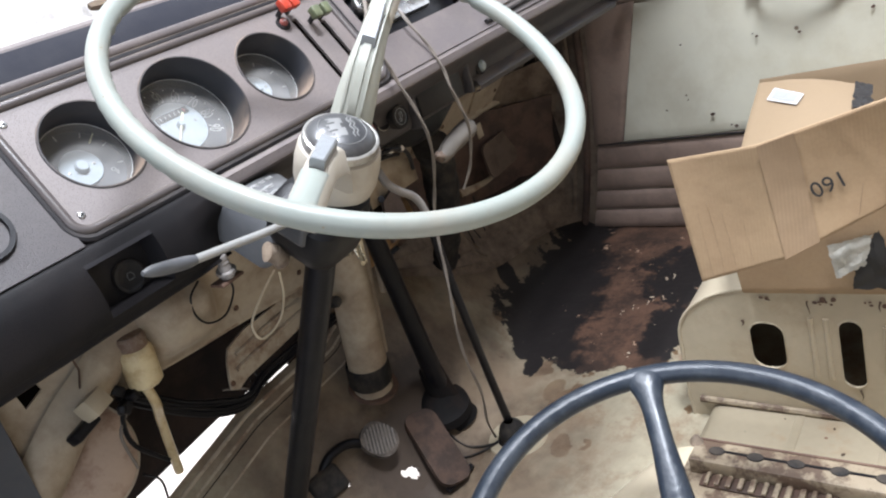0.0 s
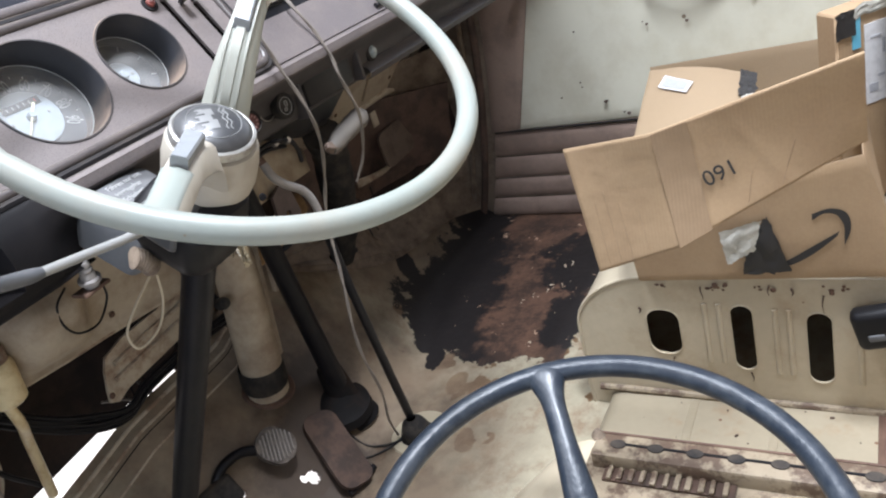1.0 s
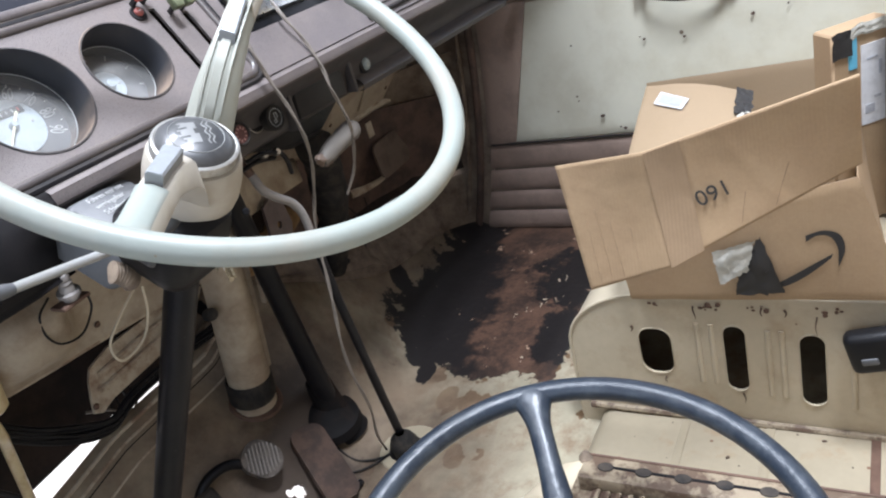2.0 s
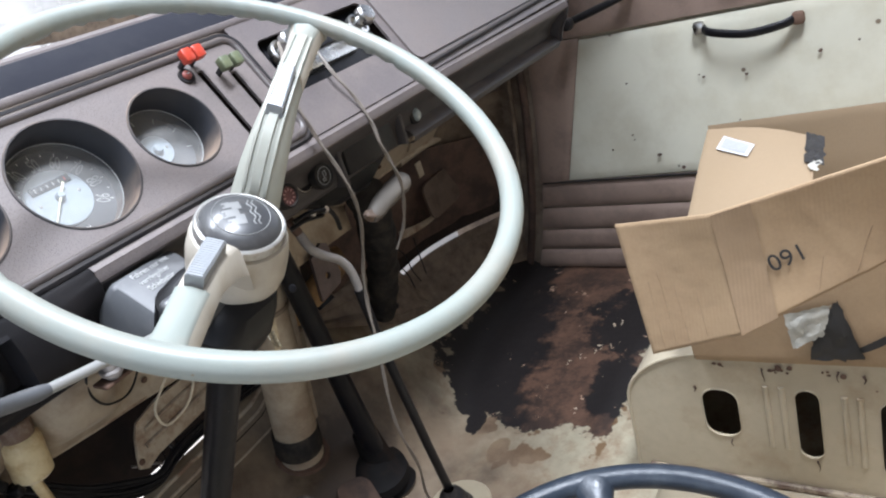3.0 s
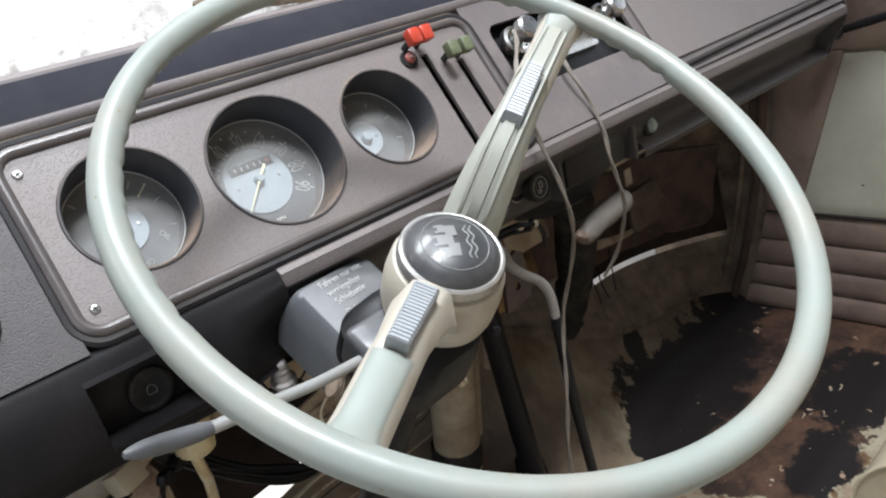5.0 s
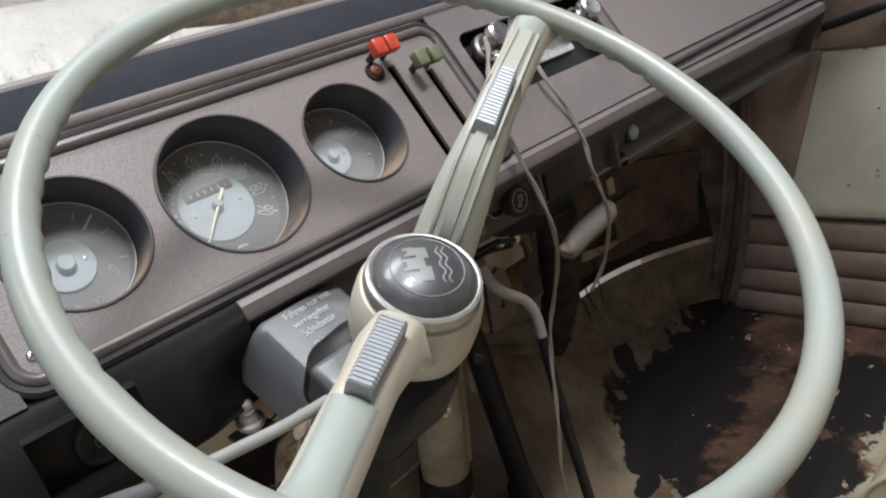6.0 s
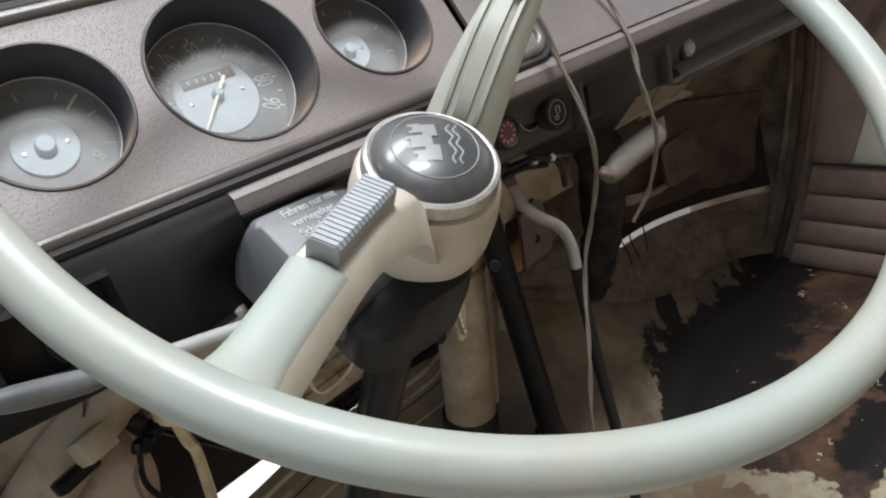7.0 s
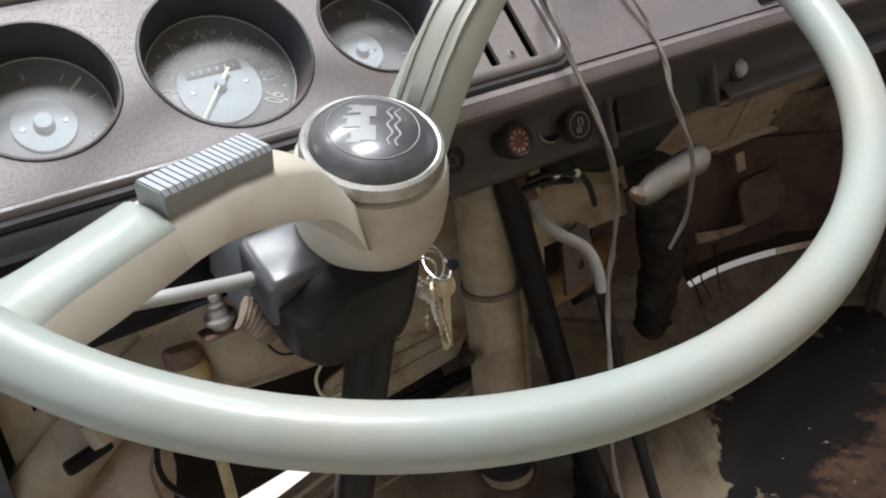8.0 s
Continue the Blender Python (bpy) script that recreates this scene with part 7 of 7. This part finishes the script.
# ---- cardboard box on the passenger seat box ----
def quad_sheet(bm, a, b, c, d, bulge=0.0, n=12):
    a, b, c, d = map(Vector, (a, b, c, d))
    nrm = (b - a).cross(d - a).normalized()

    def f(u, v):
        p = (a * (1 - u) + b * u) * (1 - v) + (d * (1 - u) + c * u) * v
        return p + nrm * (bulge * math.sin(math.pi * u) + 0.0015 * noise.noise(p * 30))
    return sheet(bm, f, steps(0, 1, n), steps(0, 1, n))


carton = thing("cardboard_box", (0.72, -0.28, PT), "open brown cardboard box with loose flaps on the passenger seat box", "box")
TH = 0.0028
front = thicken(part("front_wall", quad_sheet(bmesh.new(), (0.508, -0.125, PT + 0.004), (0.508, -0.466, PT + 0.016), (0.505, -0.415, 0.465), (0.500, -0.115, PT + 0.110)), m_card, carton), TH)
thicken(part("back_wall", quad_sheet(bmesh.new(), (0.93, -0.06, PT + 0.004), (0.93, -0.40, PT + 0.004), (0.93, -0.40, 0.472), (0.925, -0.07, 0.461)), m_cardin, carton), TH)
thicken(part("end_wall", quad_sheet(bmesh.new(), (0.508, -0.125, PT + 0.004), (0.93, -0.06, PT + 0.004), (0.92, -0.07, 0.452), (0.505, -0.118, PT + 0.12), 0.012), m_card, carton), TH)
thicken(part("end_wall", quad_sheet(bmesh.new(), (0.508, -0.460, PT + 0.010), (0.93, -0.40, PT + 0.004), (0.93, -0.40, 0.470), (0.508, -0.415, 0.465)), m_card, carton), TH)
FA, FB, FC, FD = Vector((0.395, -0.115, 0.372)), Vector((0.462, -0.42, 0.503)), Vector((0.44, -0.42, 0.61)), Vector((0.426, -0.088, 0.535))


def flap_at(u, v):
    p = (FA * (1 - u) + FB * u) * (1 - v) + (FD * (1 - u) + FC * u) * v
    fold = 0.030 * min(u / 0.33, (1 - u) / 0.67) - 0.006 * math.sin(math.pi * v) * math.sin(math.pi * u)
    dent = 0.0005 * noise.noise(p * 45) + 0.0007 * noise.noise(p * 140) * max(0.25, 1 - 2.2 * u) + 0.0012 * math.exp(-((u - 0.75 + 0.18 * v) / 0.012) ** 2)
    return p + Vector((0.96, 0.2, 0.1)) * -(fold + dent)


flap = thicken(part("flap", sheet(bmesh.new(), flap_at, steps(0, 1, 60), steps(0, 1, 34)), m_card, carton, "creased front flap hanging open", angle=12), TH)
EA, EB, EC, ED = Vector((0.52, -0.112, 0.400)), Vector((0.918, -0.070, 0.456)), Vector((0.850, -0.245, 0.455)), Vector((0.54, -0.275, 0.435))


def end_flap_at(u, v):
    p = (EA * (1 - u) + EB * u) * (1 - v) + (ED * (1 - u) + EC * u) * v
    return p + Vector((0, 0, 0.010 * math.sin(math.pi * v) + 0.006 * math.sin(math.pi * u) + 0.0012 * noise.noise(p * 40)))


bm = bmesh.new()
sheet(bm, lambda u, v: Vector(flap_at(u, v)) + Vector((-0.0048, -0.0008, -0.0004)), steps(0.335, 0.46, 14), steps(0.004, 0.996, 30))
part("tape", bm, m_kraft, flap, "brown paper tape across the flap", angle=12)
for u0, u1, v0, v1, r in ((0.05, 0.06, 0.02, 0.55, 0.0008), (0.10, 0.105, 0.03, 0.62, 0.0009), (0.15, 0.15, 0.02, 0.50, 0.0008), (0.22, 0.22, 0.05, 0.40, 0.0006), (0.60, 0.63, 0.05, 0.30, 0.0009), (0.72, 0.78, 0.05, 0.40, 0.0008)):
    bm = bmesh.new()
    hose(bm, [Vector(flap_at(u0 + (u1 - u0) * k, v0 + (v1 - v0) * k)) + Vector((-0.0029, -0.0005, 0)) for k in steps(0, 1, 14)], 0.55 * r, 6)
    part("crease", bm, m_kraft, flap)
end_flap = thicken(part("flap", sheet(bmesh.new(), end_flap_at, steps(0, 1, 24), steps(0, 1, 20)), m_cardin, carton, "end flap lying inwards"), TH)
bm = bmesh.new()
sheet(bm, lambda a, b: Vector(end_flap_at(0.79 + 0.11 * a - 0.10 * b, 0.15 + 0.05 * a + 0.31 * b)) + Vector((-0.001, 0, 0.0036)), steps(0, 1, 8), steps(0, 1, 10))
part("label", bm, m_paper, end_flap, "white address label without readable print")
bm = bmesh.new()
sheet(bm, lambda a, b: Vector(end_flap_at(0.79 + 0.11 * a - 0.10 * b, 0.15 + 0.05 * a + 0.31 * b)) + Vector((-0.001, 0, 0.0046)), steps(0.12, 0.86, 6), steps(0.10, 0.90, 8))
part("label_print", bm, m_greyprint, end_flap, "grey printed field")
for u0, u1, v0, v1, mat, seed in ((0.60, 0.70, 0.98, 1.05, m_foil, 2.0), (0.66, 1.0, 0.93, 1.08, m_ink, 5.0)):
    bm = bmesh.new()
    sheet(bm, lambda u, v: Vector(end_flap_at(u + 0.02 * noise.noise(Vector((v * 30, seed, 0))), v + 0.03 * noise.noise(Vector((u * 20, seed, 1))))) + Vector((-0.001, 0, 0.004 + 0.004 * noise.noise(Vector((u * 22, v * 22, seed))))), steps(u0, u1, 18), steps(v0, v1, 12))
    part("tape", bm, mat, end_flap, "torn crumpled packing tape", angle=15)
inner_box = thing("cardboard_box", (0.743, -0.409, PT), "smaller tall carton standing in the box, white label and blue tape", "box")
TB = Matrix.Rotation(radians(-50), 3, "Z")
TC = Vector((0.7385, -0.4036, 0.4285))
tall = part("carton", box(bmesh.new(), TC, (0.094, 0.040, 0.289), 0.003, TB, 1), m_card, inner_box)
# print, label and tape on the box
PU, PV = 0.525, 0.44
pu = (Vector(flap_at(PU - 0.04, PV)) - Vector(flap_at(PU + 0.04, PV))).normalized()
pv = (Vector(flap_at(PU, PV + 0.06)) - Vector(flap_at(PU, PV - 0.06)))
flap_n = pu.cross(pv).normalized()
if flap_n.x > 0:
    flap_n = -flap_n
FM = Matrix.Translation(Vector(flap_at(PU, PV)) + 0.0056 * flap_n) @ Matrix((pu, flap_n.cross(pu), flap_n)).transposed().to_4x4()
lettering("print", "160", FM, 0.027, m_ink, flap, 0.0004)
bm = bmesh.new()
pts = [(-0.318 - 0.068 * k, 0.314 + 0.046 * k ** 1.35) for k in steps(0, 1, 14)]
rows = [[bm.verts.new((0.5015, y + 0.5 * w, z - w)), bm.verts.new((0.5015, y - 0.2 * w, z + w))] for i, (y, z) in enumerate(pts) for w in (0.0035 + 0.0045 * math.sin(math.pi * i / 13),)]
for a, b in zip(rows[:-1], rows[1:]):
    bm.faces.new((a[0], a[1], b[1], b[0]))
part("printed_curve", bm, m_ink, front, "printed dark curved bar", smooth=False)
bm = bmesh.new()
line = glide([(-0.357, 0.384, 0), (-0.374, 0.392, 0), (-0.390, 0.388, 0), (-0.396, 0.370, 0), (-0.392, 0.347, 0)], 6)
rows = [[bm.verts.new((0.5015, q.x + 0.006 * math.sin(math.pi * i / 24), q.y - 0.0045 * math.cos(math.pi * i / 30))), bm.verts.new((0.5015, q.x - 0.005 * math.sin(math.pi * i / 24), q.y + 0.0045 * math.cos(math.pi * i / 30)))] for i, q in enumerate(line)]
for a, b in zip(rows[:-1], rows[1:]):
    bm.faces.new((a[0], a[1], b[1], b[0]))
part("printed_curve", bm, m_ink, front, "printed dark hook", smooth=False)
rough_bit = lambda u, v, k: 0.0042 * noise.noise(Vector((u * 2.2 + k, v * 2.2, k))) + 0.0004 * noise.noise(Vector((u * 9, v * 9, k)))


def scrap(a, b, c, d, k):
    """A crumpled four-cornered scrap of tape on the front of the box."""
    a, b, c, d = map(Vector, (a, b, c, d))

    def f(u, v):
        p = (a * (1 - u) + b * u) * (1 - v) + (d * (1 - u) + c * u) * v
        edge = 0.004 * noise.noise(Vector((u * 9, v * 9, k + 3)))
        return p + Vector((-abs(rough_bit(u, v, k)) - 0.002, edge, edge))
    return sheet(bmesh.new(), f, steps(0, 1, 14), steps(0, 1, 14))


part("tape", scrap((0.500, -0.270, 0.300), (0.500, -0.330, 0.306), (0.497, -0.306, 0.392), (0.498, -0.278, 0.352), 2), m_ink, front, "torn black packing tape", angle=15)
part("tape", scrap((0.497, -0.252, 0.318), (0.497, -0.288, 0.340), (0.494, -0.300, 0.388), (0.494, -0.246, 0.370), 5), m_foil, front, "torn silver packing tape", angle=15)
for cx, cz, w, h, mat, lab in ((0.012, 0.064, 0.036, 0.112, m_paper, "white shipping label"), (-0.018, 0.117, 0.012, 0.050, m_blue, "strip of blue tape")):
    bm = bmesh.new()
    box(bm, TC + TB @ Vector((cx, -0.0206, cz)), (w, 0.0012 if mat is not m_blue else 0.002, h), 0, TB)
    part("label" if mat is m_paper else "tape", bm, mat, tall, lab, smooth=False)
for x0, x1, z0, z1, mat, lab, seed in ((-0.049, -0.020, 0.112, 0.147, m_ink, "torn black packing tape", 1.0), (-0.022, 0.046, 0.134, 0.150, m_foil, "torn pale tape along the edge", 4.0)):
    bm = bmesh.new()
    sheet(bm, lambda u, v: TC + TB @ Vector((u + 0.004 * noise.noise(Vector((v * 90, seed, 0))), -0.0225 - 0.003 * abs(noise.noise(Vector((u * 120, v * 120, seed)))), v + 0.006 * noise.noise(Vector((u * 70, seed, 2))))), steps(x0, x1, 14), steps(z0, z1, 10))
    part("tape", bm, mat, tall, lab, angle=15)
for cx, cz, w, h in ((0.006, 0.030, 0.014, 0.012), (0.018, 0.045, 0.010, 0.004), (0.022, 0.085, 0.004, 0.020), (0.010, 0.100, 0.016, 0.003)):
    bm = bmesh.new()
    box(bm, TC + TB @ Vector((cx, -0.0214, cz)), (w, 0.0008, h), 0, TB)
    part("printed_bar", bm, m_greyprint, tall, "", smooth=False)

bucket = thing("plastic_bucket", (0.74, -0.565, PT), "white plastic bucket with a dark label on the seat box", "bucket")
part("pail", lathe(bmesh.new(), [(0, 0.0), (0.105, 0.0), (0.110, 0.006), (0.124, 0.33), (0.128, 0.335), (0.128, 0.35), (0.120, 0.35), (0.106, 0.012), (0, 0.012)], Matrix.Translation((0.74, -0.565, PT + 0.002)), 40), m_bucket, bucket)
bm = bmesh.new()
lathe(bm, [(0.1145, 0.09), (0.1215, 0.25)], Matrix.Translation((0.74, -0.565, PT + 0.002)), 40)
part("label", bm, m_ink, bucket, "dark wrap-round label")

buckle = thing("belt_buckle", (0.50, -0.44, 0.20), "black plastic seat belt buckle lying against the seat box", "seat belt buckle")
part("case", box(bmesh.new(), (0.500, -0.440, 0.224), (0.028, 0.085, 0.060), 0.010, Matrix.Rotation(radians(-14), 3, "X"), 3), m_housing, buckle)
part("button", box(bmesh.new(), (0.487, -0.425, 0.212), (0.006, 0.020, 0.010), 0.002, Matrix.Rotation(radians(-14), 3, "X")), m_grey, buckle)
part("webbing", box(bmesh.new(), (0.506, -0.490, 0.200), (0.004, 0.06, 0.035), 0.001, Matrix.Rotation(radians(-14), 3, "X")), m_black, buckle)

# ---- loose second steering wheel on the driver's seat box ----
O2 = Vector((-0.038, -0.242, 0.401))
N2 = Vector((-0.116, -0.089, 1)).normalized()
U2 = (Vector((1, 0, 0)) - Vector((1, 0, 0)).project(N2)).normalized()
W2 = Matrix.Translation(O2) @ Matrix((U2, N2.cross(U2), N2)).transposed().to_4x4()
loose = thing("steering_wheel", (-0.038, -0.242, DT), "loose blue-black plastic steering wheel lying on the driver's seat box", "steering wheel")
bm = bmesh.new()
hose(bm, [W2 @ Vector((0.190 * math.cos(a), 0.190 * math.sin(a), 0)) for a in [2 * math.pi * k / 120 for k in range(120)]], 0.0110, 18, closed=True)
part("rim", bm, m_bluegrey, loose, "blue-black rim", angle=80)
for deg in (31, 211):
    S = W2 @ Matrix.Rotation(radians(deg), 4, "Z")
    bm = bmesh.new()
    rows = []
    for r in steps(0.03, 0.188, 26):
        k = min(max((r - 0.15) / 0.04, 0), 1)
        w = 0.0185 - 0.0075 * min(max((r - 0.03) / 0.09, 0), 1) + 0.014 * k ** 2
        h = -0.062 + 0.062 * min(max((r - 0.03) / 0.15, 0), 1) ** 0.8
        t = 0.0095 + 0.002 * k
        rows.append([bm.verts.new(S @ Vector((r, w * math.cos(a), h + t * math.sin(a)))) for a in [2 * math.pi * q / 12 for q in range(12)]])
    for a, b in zip(rows[:-1], rows[1:]):
        for k in range(12):
            bm.faces.new((a[k], b[k], b[(k + 1) % 12], a[(k + 1) % 12]))
    bm.faces.new(rows[0]), bm.faces.new(rows[-1][::-1])
    part("spoke", bm, m_bluegrey, loose, angle=80)
part("hub", lathe(bmesh.new(), [(0, -0.045), (0.03, -0.046), (0.045, -0.052), (0.050, -0.065), (0.046, -0.105), (0.03, -0.122), (0, -0.122)], W2, 40), m_bluegrey, loose)

# weathered strip along the foot of the windscreen
bm = bmesh.new()
rows = []
for k in steps(0, 1, 30):
    x = 0.142 + 0.40 * k
    y = 0.52
    z = 0.932 - 0.034 * k
    w = 0.004 + 0.011 * math.sin(math.pi * min(k * 1.2, 1)) ** 0.7 + 0.002 * noise.noise(Vector((x * 40, 0, 0)))
    rows.append([bm.verts.new((x, y + dy, z + dz * w)) for dy, dz in ((0, -1), (-0.004, 0), (0, 1.2), (0.004, 0))])
for a, b in zip(rows[:-1], rows[1:]):
    for k in range(4):
        bm.faces.new((a[k], b[k], b[(k + 1) % 4], a[(k + 1) % 4]))
bm.faces.new(rows[0]), bm.faces.new(rows[-1][::-1])
solid("weather_strip", bm, m_wood, "brittle weathered brown strip along the windscreen foot", "strip")

# lifted paint flakes on the bare floor patch
random.seed(12)
for x, y, w in ((0.988, 0.331, 0.020), (0.832, 0.223, 0.022), (0.850, 0.205, 0.014), (0.861, 0.199, 0.018), (0.879, 0.170, 0.020), (0.663, 0.177, 0.014), (0.954, 0.186, 0.024), (0.825, 0.134, 0.020), (0.614, 0.312, 0.020), (0.805, 0.245, 0.010), (0.93, 0.27, 0.010), (0.72, 0.26, 0.008), (0.76, 0.16, 0.012), (1.0, 0.25, 0.012)):
    bm = bmesh.new()
    ang = random.uniform(0, 3)
    loop = [(w * random.uniform(0.5, 1.0) * math.cos(a + ang), 0.55 * w * random.uniform(0.5, 1.0) * math.sin(a + ang)) for a in steps(0, 2 * math.pi * 0.92, 11)]
    mid = bm.verts.new((x, y, floor_z(x, y) + 0.003))
    vs = [bm.verts.new((x + a, y + b, floor_z(x, y) + 0.0025 + 0.004 * random.random())) for a, b in loop]
    for i in range(len(vs)):
        bm.faces.new((mid, vs[i], vs[(i + 1) % len(vs)]))
    ob = part("paint_flake", bm, m_stained, None, "", angle=15)
    thicken(tagged(ob, "curled flake of beige paint lying on the floor", "paint flake", "paint flakes"), 0.0012)

# crumbs of rust, paint and dirt on the floor
random.seed(31)
bm = bmesh.new()
for k in range(420):
    if k % 3:
        x, y = random.uniform(0.10, 0.75), random.uniform(0.02, 0.50)
        z = floor_z(x, y) + 0.0008
    elif k % 2:
        x, y = random.uniform(0.22, 0.51), random.uniform(-0.55, -0.10)
        z = AISLE + 0.001
    else:
        x, y = random.uniform(0.62, 1.12), random.uniform(0.10, 0.48)
        z = floor_z(x, y) + 0.0008
    r = random.choice((0.0008, 0.0012, 0.0012, 0.0018, 0.0026))
    bmesh.ops.create_icosphere(bm, subdivisions=1, radius=r, matrix=Matrix.Translation((x, y, z)) @ Matrix.Rotation(random.uniform(0, 3), 4, "Z") @ Matrix.Diagonal((1.6, 0.9, 0.5, 1)))
tagged(part("debris", bm, m_gas), "brown crumbs of rust and dirt on the cab floor", "debris", kind="stuff")
